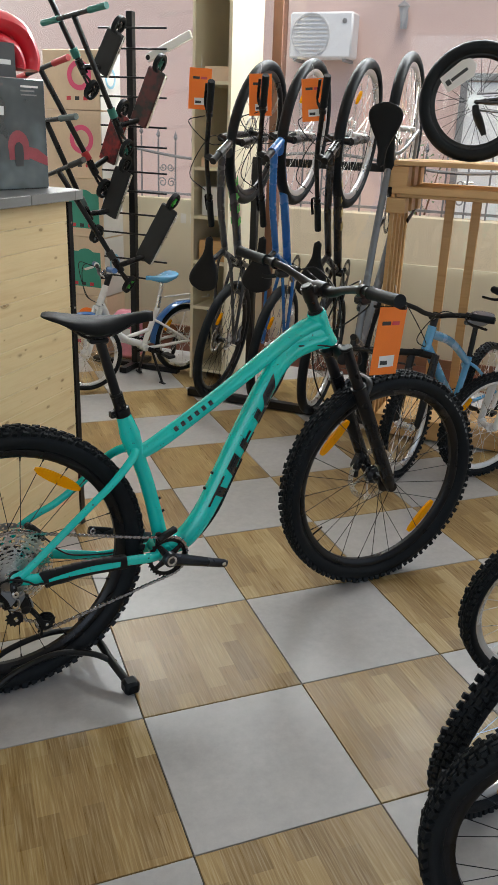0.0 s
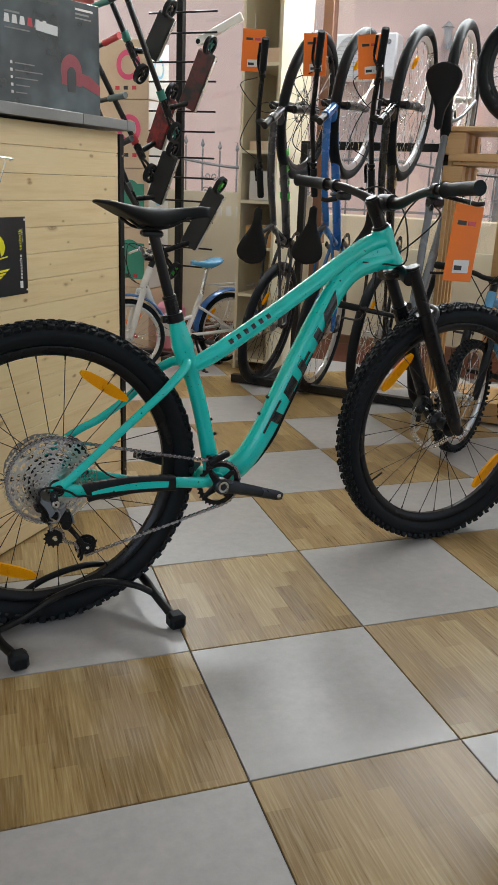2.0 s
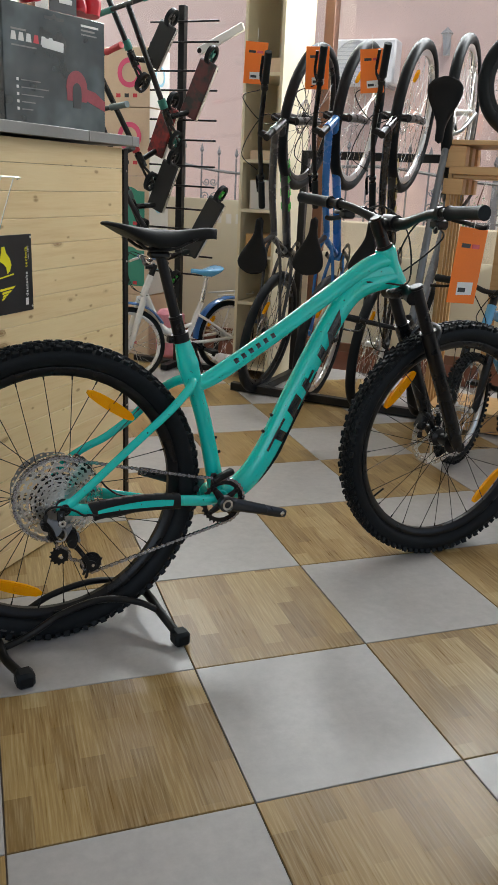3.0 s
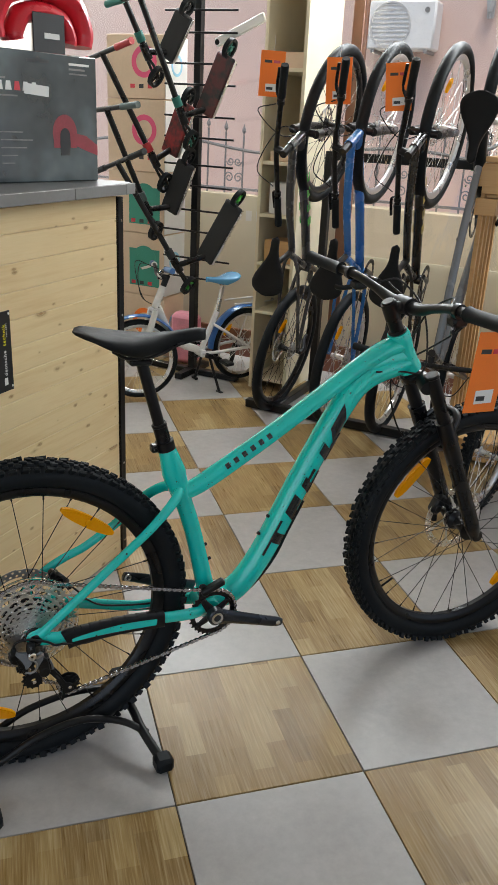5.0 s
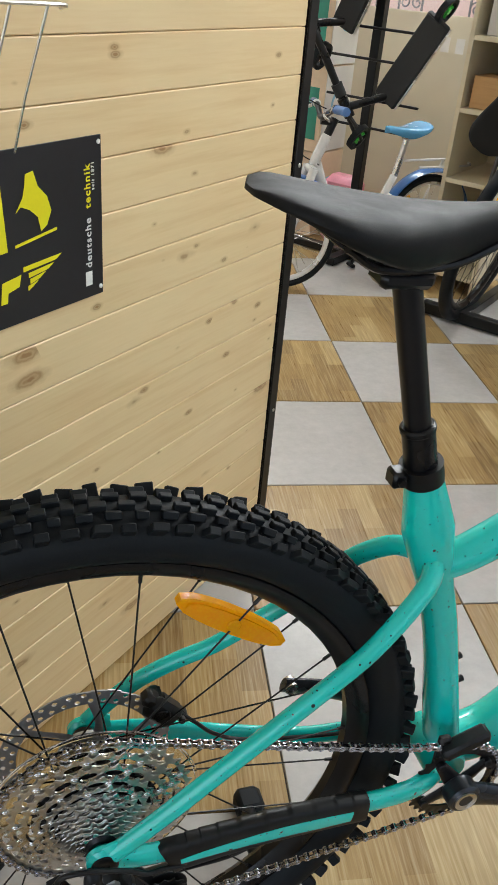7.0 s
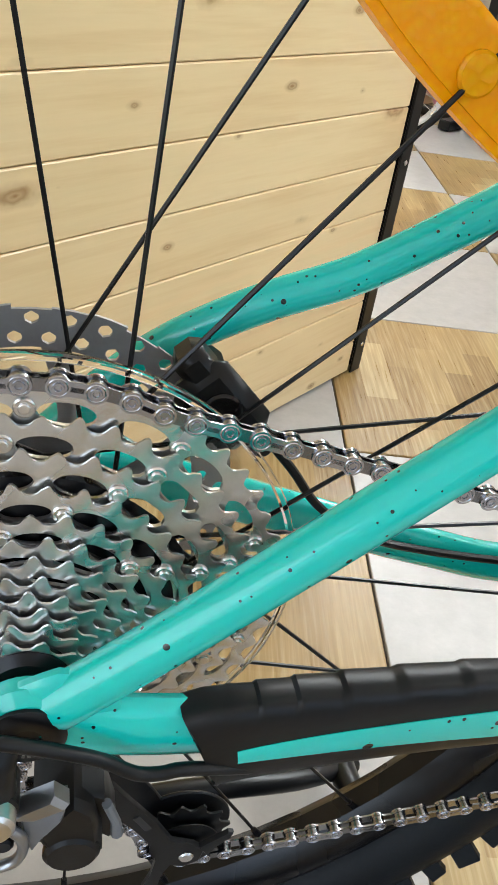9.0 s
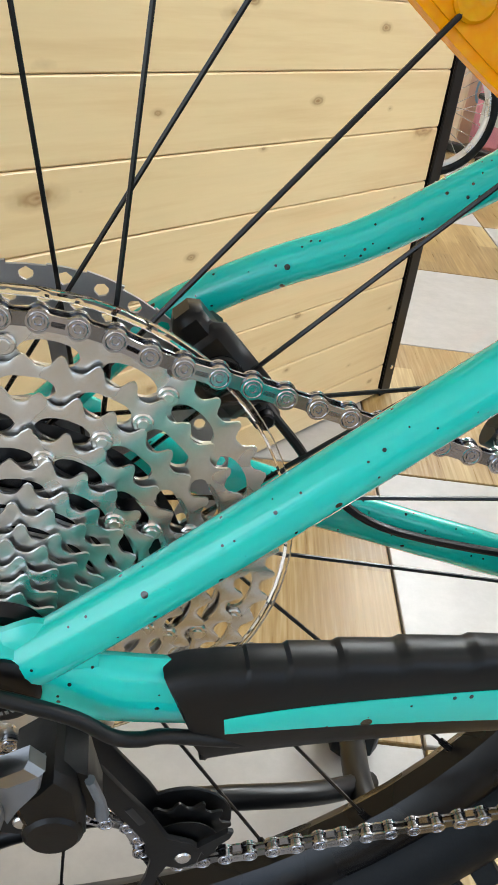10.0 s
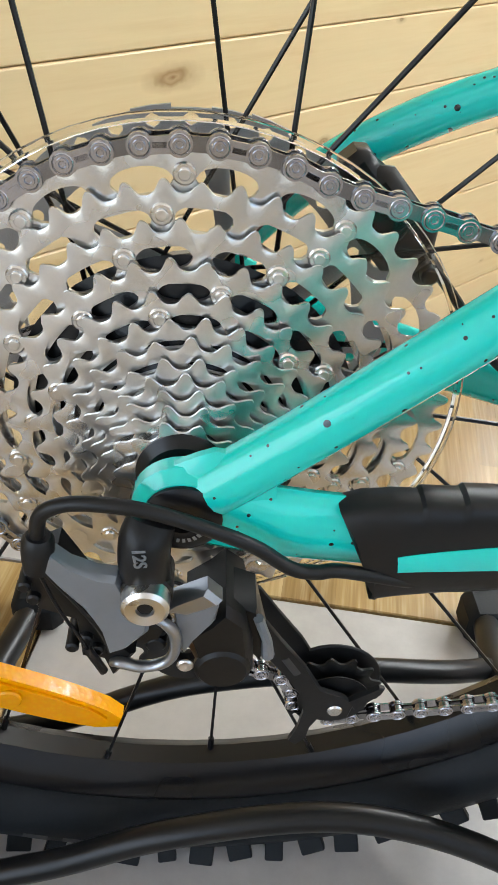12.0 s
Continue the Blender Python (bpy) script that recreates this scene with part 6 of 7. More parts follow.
GRAPHITE, BLUE, INKBLACK, GREY = paint("graphite_paint", (0.055, 0.055, 0.058)), paint("blue_paint", (0.03, 0.17, 0.50)), paint("black_paint", (0.014, 0.014, 0.015)), paint("grey_paint", (0.15, 0.16, 0.175))
SKY, BIKEWHITE, GREEN, DEEPBLUE = paint("light_blue_paint", (0.10, 0.36, 0.62)), paint("bike_white", (0.74, 0.73, 0.71)), paint("green_paint", (0.06, 0.55, 0.07)), paint("deep_blue_plastic", (0.02, 0.12, 0.36), 0.35)
GOLD = plain("gold_print", (0.55, 0.42, 0.14), 0.4, vary=0.05, relief=0.0)
RIMSILVER = plain("silver_rim", (0.70, 0.70, 0.70), 0.3, 0.9, vary=0.06, relief=0.05)


def upright(rear, front, R=0.345):
    """A pose for a bicycle that stands on one wheel: its axles' places in the room, saddle side to the shop."""
    a, f = room(*rear), room(*front)
    x = (f - a).normalized()
    z = -N - x * x.dot(-N)
    z.normalize()
    q = Matrix((x, z.cross(x), z)).transposed().to_4x4()
    return Matrix.Translation(a) @ q @ Matrix.Translation((0, 0, -R))


def standing_bikes():
    grp = "bicycles standing upright in the rack"
    specs = (("graphite hybrid bicycle with green accents standing on its rear wheel", GRAPHITE, GREEN, (-1.262, 2.93, 0.348), (-1.067, 2.85, 1.465), {"rim": BLACK, "disc": True, "tyre_w": 0.046, "knobs": 0, "grip": RUBBER}),
             ("bright blue mountain bicycle with silver rims standing on its rear wheel", BLUE, None, (-0.965, 2.95, 0.348), (-0.835, 2.90, 1.463), {"rim": RIMSILVER, "tyre_w": 0.05, "knobs": 0}),
             ("black mountain bicycle with gold lettering standing on its rear wheel", INKBLACK, GOLD, (-0.680, 2.95, 0.348), (-0.561, 2.90, 1.490), {"rim": RIMSILVER, "tyre_w": 0.05, "disc": True, "knobs": 0}))
    for label, pt, acc, r, f, kw in specs:
        simple_bike("upright_bike", upright(r, f), label, pt, accent=acc, bar_turn=88, bar_w=0.72, seat=(0.53, 0.76), head=(1.06, 0.78, 0.67), base=1.12, bb=(0.44, 0.30), group=grp, crank_a=70, rise=0.0, pedals=False, **kw)
    simple_bike("upright_bike", upright((-0.364, 3.04, 1.50), (-0.38, 2.95, 0.348)), "dull grey mountain bicycle standing on its front wheel, saddle up", GREY, bar_turn=0, bar_w=0.66, seat=(0.06, 0.80), head=(0.98, 0.85, 0.73), base=1.15, rim=RIMSILVER, group=grp, crank_a=60, knobs=0, pedals=False)


standing_bikes()
for u, v, z, turn in ((-1.14, 2.33, 1.715, 2), (-0.875, 2.37, 1.698, -2), (-0.630, 2.35, 1.682, -5)):
    tag_card(Matrix.Translation(room(u, v, z)) @ Matrix.Rotation(radians(WALL + 22), 4, "Z") @ Matrix.Rotation(radians(turn), 4, "Y"), 0.098, 0.168)


def floor_rack():
    r = thing("floor_rack", Matrix.Translation(room(0, 0, 0)) @ ROOM, "black steel floor rack holding upright bicycles", "bike rack")
    part("front_rail", Mesh().box((-0.78, 2.90, 0.025), (1.36, 0.045, 0.045), bevel=0.003), SATIN, r)
    part("back_rail", Mesh().box((-0.81, 3.42, 1.30), (1.00, 0.03, 0.045), bevel=0.003), SATIN, r)
    for u in (-1.29, -0.42):
        part("post", Mesh().box((u, 3.42, 0.66), (0.04, 0.04, 1.30), bevel=0.003), SATIN, r)
        part("foot_bar", Mesh().box((u, 3.16, 0.025), (0.04, 0.50, 0.042), bevel=0.003), SATIN, r)
    return r


floor_rack()


def kid_bike():
    a, f = room(-1.69, 3.30), room(-1.985, 2.72)
    ang = math.atan2(f.y - a.y, f.x - a.x)
    m = Matrix.Translation(a) @ Matrix.Rotation(ang, 4, "Z") @ Matrix.Rotation(radians(-3), 4, "X") @ Matrix.Translation((0, 0, 0.015))
    b = simple_bike("kid_bike", m, "white child's bicycle with blue saddle and mudguards on a kickstand", BIKEWHITE, R=0.215, base=0.70, bb=(0.30, 0.20), seat=(0.17, 0.63), head=(0.56, 0.60, 0.49), bar_w=0.50, rim=RIMSILVER, tyre_w=0.042, step=True, knobs=0, grip=DEEPBLUE, saddle=SKY, forkmat=BIKEWHITE, guards=DEEPBLUE, steer=-20, rise=0.05, category="child's bicycle")
    part("kickstand", Mesh().tube([(0.26, 0.03, 0.19), (0.24, 0.13, -0.01)], 0.008, 8).tube([(0.26, -0.03, 0.19), (0.24, -0.13, -0.01)], 0.008, 8).box((0.24, 0.13, -0.008), (0.02, 0.05, 0.014), bevel=0.003).box((0.24, -0.13, -0.008), (0.02, 0.05, 0.014), bevel=0.003), PLASTIC, b)
    part("carrier", Mesh().tube(spline([(0.12, -0.05, 0.475), (-0.14, -0.05, 0.475), (-0.17, 0.0, 0.475), (-0.14, 0.05, 0.475), (0.12, 0.05, 0.475)], 4), 0.005, 8).tube([(0.0, 0.055, 0.215), (-0.09, 0.05, 0.475)], 0.005, 8).tube([(0.0, -0.055, 0.215), (-0.09, -0.05, 0.475)], 0.005, 8), BIKEWHITE, b)
    part("bell", Mesh().ball((0.585, 0.07, 0.70), (0.025, 0.025, 0.02)), STEEL, b)


kid_bike()


def side_bikes():
    # light blue child's bike facing the aisle
    a, f = room(0.20, 3.05), room(-0.015, 2.40)
    ang = math.atan2(f.y - a.y, f.x - a.x)
    d = (f - a).length
    simple_bike("kid_bike", Matrix.Translation(a) @ Matrix.Rotation(ang, 4, "Z"), "light blue child's mountain bicycle facing the aisle", SKY, R=0.245, base=0.80, bb=(0.33, 0.24), seat=(0.20, 0.66), head=(0.66, 0.68, 0.58), bar_w=0.54, rim=RIMSILVER, tyre_w=0.045, knobs=60, saddle=GREY, forkmat=BLACK, accent=None, steer=6, category="child's bicycle", group="bicycles by the wooden stand")
    a, f = room(0.98, 2.92), room(0.235, 2.40)
    ang = math.atan2(f.y - a.y, f.x - a.x)
    simple_bike("kid_bike", Matrix.Translation(a) @ Matrix.Rotation(ang, 4, "Z"), "white child's mountain bicycle with black tyres", BIKEWHITE, R=0.252, base=0.84, bb=(0.35, 0.25), seat=(0.22, 0.70), head=(0.70, 0.72, 0.60), bar_w=0.56, rim=BIKEWHITE, tyre_w=0.045, knobs=60, forkmat=BIKEWHITE, steer=12, category="child's bicycle", group="bicycles by the wooden stand")
    # row of bikes at the aisle, front wheels towards the teal one
    for u, v, ang, R, rim, label, st in ((0.640, 0.90, 200, 0.255, RIMSILVER, "black youth bicycle with silver rims parked at the aisle", 12), (0.628, 0.395, 212, 0.285, RIMSILVER, "black youth bicycle with knobbly tyres and silver rims", 26), (0.745, 0.026, 192, 0.30, BLACK, "black youth bicycle with black rims", 0)):
        base = 0.95
        h = radians(WALL + ang)
        f = room(u, v)
        p = f - V(math.cos(h), math.sin(h), 0) * base
        simple_bike("youth_bike", Matrix.Translation(p) @ Matrix.Rotation(h, 4, "Z"), label, INKBLACK, R=R, base=base, bb=(0.38, 0.27), seat=(0.22, 0.75), head=(0.80, 0.74, 0.64), bar_w=0.46, rim=rim, tyre_w=0.052, knobs=80, steer=st, group="row of parked youth bicycles", rise=0.01)


side_bikes()


# ---- wooden display stand with a small bicycle on top ----
def wooden_stand():
    at = Matrix.Translation(room(0, 0, 0)) @ ROOM
    s = thing("wooden_stand", at, "pale wooden slatted display stand by the window", "display stand")
    for k in range(4):
        part("top_board", Mesh().box((0.15, 2.80 + 0.105 * k, 1.352), (0.98, 0.098, 0.022), bevel=0.002), RACKWOOD, s)
    part("front_rail", Mesh().box((0.15, 2.765, 1.232), (0.98, 0.022, 0.035), bevel=0.002), RACKWOOD, s)
    part("back_rail", Mesh().box((0.15, 3.16, 1.232), (0.98, 0.022, 0.035), bevel=0.002), RACKWOOD, s)
    part("middle_shelf", Mesh().box((0.15, 2.96, 1.205), (0.94, 0.36, 0.016), bevel=0.002), RACKWOOD, s)
    for u in (-0.315, 0.615):
        for v in (2.80, 2.96, 3.12):
            part("block", Mesh().box((u, v, 1.29), (0.09, 0.09, 0.095), bevel=0.003), RACKWOOD, s)
            part("block", Mesh().box((u, v, 1.16), (0.09, 0.085, 0.07), bevel=0.003), RACKWOOD, s)
    for u in (-0.335, 0.63):
        for k in range(5):
            part("slat", Mesh().box((u, 2.79 + 0.085 * k, 0.62), (0.018, 0.028, 1.20), bevel=0.002), RACKWOOD, s)
    for u in (-0.11, 0.02):
        part("slat", Mesh().box((u, 3.10, 0.61), (0.045, 0.022, 1.20), bevel=0.002), RACKWOOD, s)
    part("base_board", Mesh().box((0.15, 2.96, 0.06), (0.94, 0.36, 0.10), bevel=0.003), RACKWOOD, s)
    p = room(-0.03, 2.96, 1.364)
    simple_bike("small_bike", Matrix.Translation(p) @ Matrix.Rotation(radians(WALL + 6), 4, "Z"), "small black stunt bicycle standing on top of a wooden stand", INKBLACK, R=0.262, base=0.92, bb=(0.36, 0.26), seat=(0.26, 0.52), head=(0.76, 0.56, 0.45), bar_w=0.60, rim=BLACK, tyre_w=0.060, knobs=0, rise=0.10, bead=0.775, category="bicycle")
    c = thing("wheel_card", Matrix.Translation(room(-0.115, 2.925, 1.74)) @ ROOM @ Matrix.Rotation(radians(-38), 4, "Y"), "white printed card stuck between wheel spokes", "card")
    part("card", Mesh().plate([(-0.08, -0.035), (0.05, -0.045), (0.085, -0.01), (0.075, 0.03), (0.04, 0.045), (-0.08, 0.040)], 0.0012, Matrix.Rotation(radians(90), 4, "X")), PAPER, c)
    part("print_bar", Mesh().box((0.0, -0.0022, 0.0), (0.085, 0.0012, 0.014)), INK, c)
    part("print_bar", Mesh().box((-0.058, -0.0022, 0.0), (0.022, 0.0012, 0.024)), INK, c)


wooden_stand()


# ---- scooter rack, scooters, cartons ----
def scooter_rack():
    r = thing("scooter_rack", Matrix.Translation(room(0, 0, 0)) @ ROOM, "dark steel post with thin pegs holding kick scooters", "display rack")
    part("post", Mesh().box((-2.0, 3.26, 1.03), (0.040, 0.04, 2.06), bevel=0.002), SATIN, r)
    part("foot", Mesh().box((-2.0, 3.26, 0.02), (0.62, 0.05, 0.034), bevel=0.004).box((-2.0, 3.26, 0.021), (0.05, 0.34, 0.036), bevel=0.004), SATIN, r)
    for z in (1.975, 1.870, 1.722, 1.620, 1.462, 1.354, 1.212, 1.100, 0.969, 0.853, 0.70, 0.59):
        part("peg", Mesh().tube([(-2.19, 3.225, z), (-1.755, 3.225, z - 0.004)], 0.0055, 8), SATIN, r)
    return r


scooter_rack()


def scooter(top, bot, head, bar, paint_deck, grips, wheel, label):
    """A kick scooter with its deck clamped between pegs; places in the room's u, v, z."""
    T, B, H, G = (room(*q) for q in (top, bot, head, bar))
    s = thing("kick_scooter", Matrix.Translation(B), label, "kick scooter", "scooters on the rack")
    T, H, G = T - B, H - B, G - B
    ax = T.normalized()
    nrm = ax.cross(D)
    nrm = (N * -1.0 - ax * (N * -1.0).dot(ax)).normalized()
    sd = ax.cross(nrm)
    L = T.length
    q = Matrix((ax, sd, nrm)).transposed().to_4x4()
    deck = Mesh().box(ax * (L * 0.5), (L * 0.92, 0.112, 0.022), q, bevel=0.008)
    deck.box(ax * (L * 0.5) + nrm * 0.0125, (L * 0.86, 0.10, 0.003), q, bevel=0.001)
    dk = part("deck", deck, paint_deck, s, "gripped scooter deck")
    part("deck_bar", Mesh().box(ax * (L * 0.62) - nrm * 0.013, (0.10, 0.04, 0.001), q), GREYEDGE, dk)
    part("deck_rim", Mesh().box(ax * (L * 0.5) - nrm * 0.006 + sd * 0.057, (L * 0.9, 0.006, 0.018), q, bevel=0.002), STEEL, dk)
    for nm, c, r in (("rear_wheel", T + ax * 0.02, 0.052), ("front_wheel", H, 0.056)):
        w = part(nm, Mesh().lathe([(r, -0.012), (r, 0.012), (r * 0.72, 0.012), (r * 0.72, -0.012)], c, sd, 28, closed=True), RUBBER, s)
        sp = Mesh().disc(c - sd * 0.013, c + sd * 0.013, 0.014, 14, bevel=0.002)
        e1, e2 = ax, nrm
        for k in range(5):
            a = 2 * math.pi * k / 5
            d = e1 * math.cos(a) + e2 * math.sin(a)
            sp.tube([c + d * 0.012, c + d * r * 0.78], 0.006, 6)
        part("wheel_core", sp, wheel, w)
    stem = G - H
    part("fork", Mesh().tube([H + sd * 0.02, H + sd * 0.022 + stem.normalized() * 0.07, H + stem.normalized() * 0.09], 0.008, 8).tube([H - sd * 0.02, H - sd * 0.022 + stem.normalized() * 0.07, H + stem.normalized() * 0.09], 0.008, 8).tube([H + stem.normalized() * 0.09, H + stem.normalized() * 0.17], 0.022, 14).tube([H + stem.normalized() * 0.13, ax * 0.04 + nrm * 0.0], 0.016, 10), BLACK, s)
    tube = part("stem", Mesh().tube([H + stem.normalized() * 0.10, G], 0.0155, 14), BLACK, s)
    part("clamp", Mesh().tube([H + stem.normalized() * 0.18, H + stem.normalized() * 0.23], 0.023, 14), grips, tube)
    bd = (D * 0.92 - N * 0.25).normalized()
    bd = (bd - stem.normalized() * bd.dot(stem.normalized())).normalized()
    hb = part("handlebar", Mesh().tube([G - bd * 0.25, G - bd * 0.1, G, G + bd * 0.1, G + bd * 0.25], 0.0125, 12), BLACK, s)
    for k in (-1, 1):
        part("grip", Mesh().tube([G + bd * k * 0.13, G + bd * k * 0.19, G + bd * k * 0.265], [0.017, 0.0155, 0.017], 12), grips, hb)
    return s


TEALGRIP = plain("dark_teal_grip", (0.015, 0.15, 0.12), 0.55)
REDGRIP = plain("red_grip", (0.42, 0.025, 0.03), 0.5)
SLATEGRIP = plain("slate_grip", (0.07, 0.10, 0.10), 0.55)


def splashed(name, a, c):
    m, n, l, b = nodes(name)
    vec = coords(n, l)
    l.new(mixc(n, l, 0.3, ramp(n, l, tex(n, l, vec, 14, 4), ((0.4, a), (0.55, c))), ramp(n, l, tex(n, l, vec, 60, 2), ((0.4, a), (0.6, (0.02, 0.02, 0.02))))), b.inputs["Base Color"])
    b.inputs["Roughness"].default_value = 0.4
    return m


DECKDARK = plain("deck_grip_black", (0.02, 0.021, 0.022), 0.7, vary=0.3, scale=120, relief=0.3)
DECKRED, DECKMIX = splashed("red_splashed_deck", (0.30, 0.02, 0.02), (0.08, 0.015, 0.015)), splashed("dark_splashed_deck", (0.03, 0.032, 0.03), (0.14, 0.03, 0.03))
scooter((-2.02, 3.15, 1.96), (-2.15, 3.15, 1.73), (-2.165, 3.10, 1.645), (-2.34, 2.85, 2.25), DECKDARK, TEALGRIP, BLACK, "black kick scooter with dark grips clamped high on a peg rack")
scooter((-1.766, 3.15, 1.77), (-1.905, 3.15, 1.46), (-1.946, 3.10, 1.34), (-2.105, 2.85, 1.995), DECKMIX, TEALGRIP, TEALGRIP, "dark kick scooter with teal wheels and grips on a peg rack")
scooter((-2.002, 3.15, 1.535), (-2.115, 3.15, 1.25), (-2.106, 3.10, 1.114), (-2.33, 2.85, 1.735), DECKRED, REDGRIP, BLACK, "red splashed kick scooter with red grips on a peg rack")
scooter((-1.994, 3.15, 1.235), (-2.116, 3.15, 0.945), (-2.165, 3.10, 0.850), (-2.31, 2.85, 1.475), DECKDARK, SLATEGRIP, BLACK, "black kick scooter with slate grips on a peg rack")
scooter((-1.685, 3.15, 1.045), (-1.885, 3.15, 0.70), (-1.945, 3.10, 0.568), (-2.245, 2.85, 1.215), DECKDARK, DECKDARK, GREEN, "black kick scooter hung lowest on a peg rack")
CARD = plain("brown_carton", (0.68, 0.52, 0.37), 0.8, vary=0.08, scale=12, relief=0.1)
CARDW = plain("pale_carton", (0.66, 0.64, 0.62), 0.6, vary=0.06, relief=0.05)
PINKPRINT = plain("pink_print", (0.75, 0.10, 0.22), 0.6, vary=0.05, relief=0.0)
GREENPRINT = plain("green_print", (0.04, 0.28, 0.20), 0.6, vary=0.05, relief=0.0)
BLUEPRINT = plain("pale_blue_print", (0.25, 0.50, 0.66), 0.6, vary=0.05, relief=0.0)


def cartons():
    z = 0.0
    for k, (h, pr) in enumerate(((0.40, TAG), (0.38, GREENPRINT), (0.36, GREENPRINT), (0.40, PINKPRINT), (0.34, PINKPRINT))):
        b = thing("carton", Matrix.Translation(room(-2.50, 3.52, z)) @ ROOM, "brown scooter carton with printed pictures in a stack", "box", "stack of scooter cartons")
        part("sides", Mesh().box((0, 0, h / 2), (0.40, 0.24, h - 0.003), bevel=0.003), CARD, b)
        part("end_panel", Mesh().box((0.2025, 0, h / 2), (0.004, 0.235, h - 0.01)), CARDW if k > 0 else CARD, b, "pale printed end")
        ring = [(0.075 * math.cos(a * 0.3142), 0.075 * math.sin(a * 0.3142)) for a in range(20)]
        hole = Mesh().lathe([(0.085, 0), (0.085, 0.002), (0.055, 0.002), (0.055, 0)], (0.06, -0.1205, h * 0.58), (0, -1, 0), 28, closed=True)
        part("printed_ring", hole, pr, b)
        if pr is GREENPRINT:
            part("printed_panel", Mesh().box((0.06, -0.1208, h * 0.45), (0.22, 0.0015, h * 0.6)), pr, b)
        for q in range(3):
            part("printed_mark", Mesh().box((-0.02 + 0.06 * q, -0.121, h * 0.2), (0.030, 0.002, 0.022)), INK if q % 2 else REDPRINT, b)
        part("printed_ring", Mesh().lathe([(0.06, 0), (0.06, 0.002), (0.045, 0.002), (0.045, 0)], (0.2046, 0, h * 0.55), (1, 0, 0), 24, closed=True), BLUEPRINT, b)
        z += h
    p = thing("pink_bag", Matrix.Translation(room(-2.16, 3.45, 0)) @ ROOM, "pink and white packed bag on the floor by a child's bicycle", "bag")
    part("bag", Mesh().box((0, 0, 0.16), (0.18, 0.12, 0.32), bevel=0.03), plain("pink_film", (0.72, 0.28, 0.36), 0.35, vary=0.2), p)
    part("bag_print", Mesh().box((0.0, -0.0612, 0.16), (0.09, 0.002, 0.10)), PAPER, p)


cartons()


# ---- tall narrow shelf ----
def tall_shelf():
    s = thing("tall_shelf", Matrix.Translation(room(-1.4575, 3.45, 0)) @ ROOM, "tall narrow cream shelf unit with a few boxes inside", "shelf unit")
    w, d, h = 0.235, 0.46, 2.30
    part("side_panel", Mesh().box((-w / 2 + 0.009, 0, h / 2), (0.018, d, h), bevel=0.001), CREAM, s)
    part("side_panel", Mesh().box((w / 2 - 0.009, 0, h / 2), (0.018, d, h), bevel=0.001), CREAM, s)
    part("back_panel", Mesh().box((0, d / 2 - 0.004, h / 2), (w - 0.037, 0.008, h - 0.002)), CREAM, s)
    for z in (0.06, 0.45, 0.72, 0.98, 1.25, 1.70, 2.28):
        part("shelf_board", Mesh().box((0, -0.005, z), (w - 0.037, d - 0.012, 0.018), bevel=0.001), CREAM, s)
    for u, z, sx, sy, sz, mat, lab in ((-1.43, 1.7095, 0.17, 0.16, 0.075, CARD, "small brown cardboard box on a shelf"), (-1.45, 0.9895, 0.15, 0.14, 0.16, CARDW, "pale box with a ring on a shelf"), (-1.44, 0.7295, 0.19, 0.16, 0.12, RACKWOOD, "orange-brown wooden box on a shelf"), (-1.44, 1.2595, 0.18, 0.15, 0.05, CARD, "flat brown box on a shelf")):
        single("small_box", Mesh().box((0, 0, sz / 2), (sx, sy, sz), bevel=0.003), mat, lab, "box", "boxes on the tall shelf", at=Matrix.Translation(room(u, 3.33, z)) @ ROOM)
    single("paper_bag", Mesh().box((0, 0, 0), (0.20, 0.10, 0.004)).box((-0.09, -0.05, -0.06), (0.13, 0.004, 0.13), Matrix.Rotation(radians(25), 4, "Y"), bevel=0.001), plain("kraft_yellow", (0.55, 0.42, 0.16), 0.7), "crumpled yellow paper hanging from the shelf top", "paper", at=Matrix.Translation(room(-1.56, 3.26, 2.292)) @ ROOM)
    t = thing("bracket_lamp", Matrix.Translation(room(-1.62, 3.24, 1.93)) @ ROOM @ Matrix.Rotation(radians(-24), 4, "Y"), "pale swing bracket fixed to the shelf side", "bracket")
    part("arm", Mesh().box((-0.12, 0, 0), (0.30, 0.02, 0.045), bevel=0.004), WHITE, t)
    part("joint", Mesh().disc((-0.26, -0.012, 0), (-0.26, 0.012, 0), 0.014, 14, bevel=0.002), SATIN, t)


tall_shelf()


# ---- shop window and the yard outside ----
PANE = clear("window_glass", (0.98, 0.99, 0.985), 0.0, 1.45)


def frosted(name, c):
    """A milky film that lets the daylight through, scattered."""
    m, n, l, b = nodes(name)
    vec = coords(n, l)
    tone = ramp(n, l, tex(n, l, vec, 2.5, 3), ((0.3, [x * 0.9 for x in c]), (0.7, c)))
    tr, mx = n.new("ShaderNodeBsdfTranslucent"), n.new("ShaderNodeMixShader")
    l.new(tone, b.inputs["Base Color"])
    l.new(tone, tr.inputs["Color"])
    b.inputs["Roughness"].default_value = 0.3
    mx.inputs[0].default_value = 0.8
    l.new(b.outputs[0], mx.inputs[1])
    l.new(tr.outputs[0], mx.inputs[2])
    thin, haze = n.new("ShaderNodeBsdfTransparent"), n.new("ShaderNodeMixShader")
    haze.inputs[0].default_value = 0.78
    l.new(thin.outputs[0], haze.inputs[1])
    l.new(mx.outputs[0], haze.inputs[2])
    l.new(haze.outputs[0], n["Material Output"].inputs["Surface"])
    return m


FILM = frosted("frosted_film", (0.97, 0.92, 0.76))


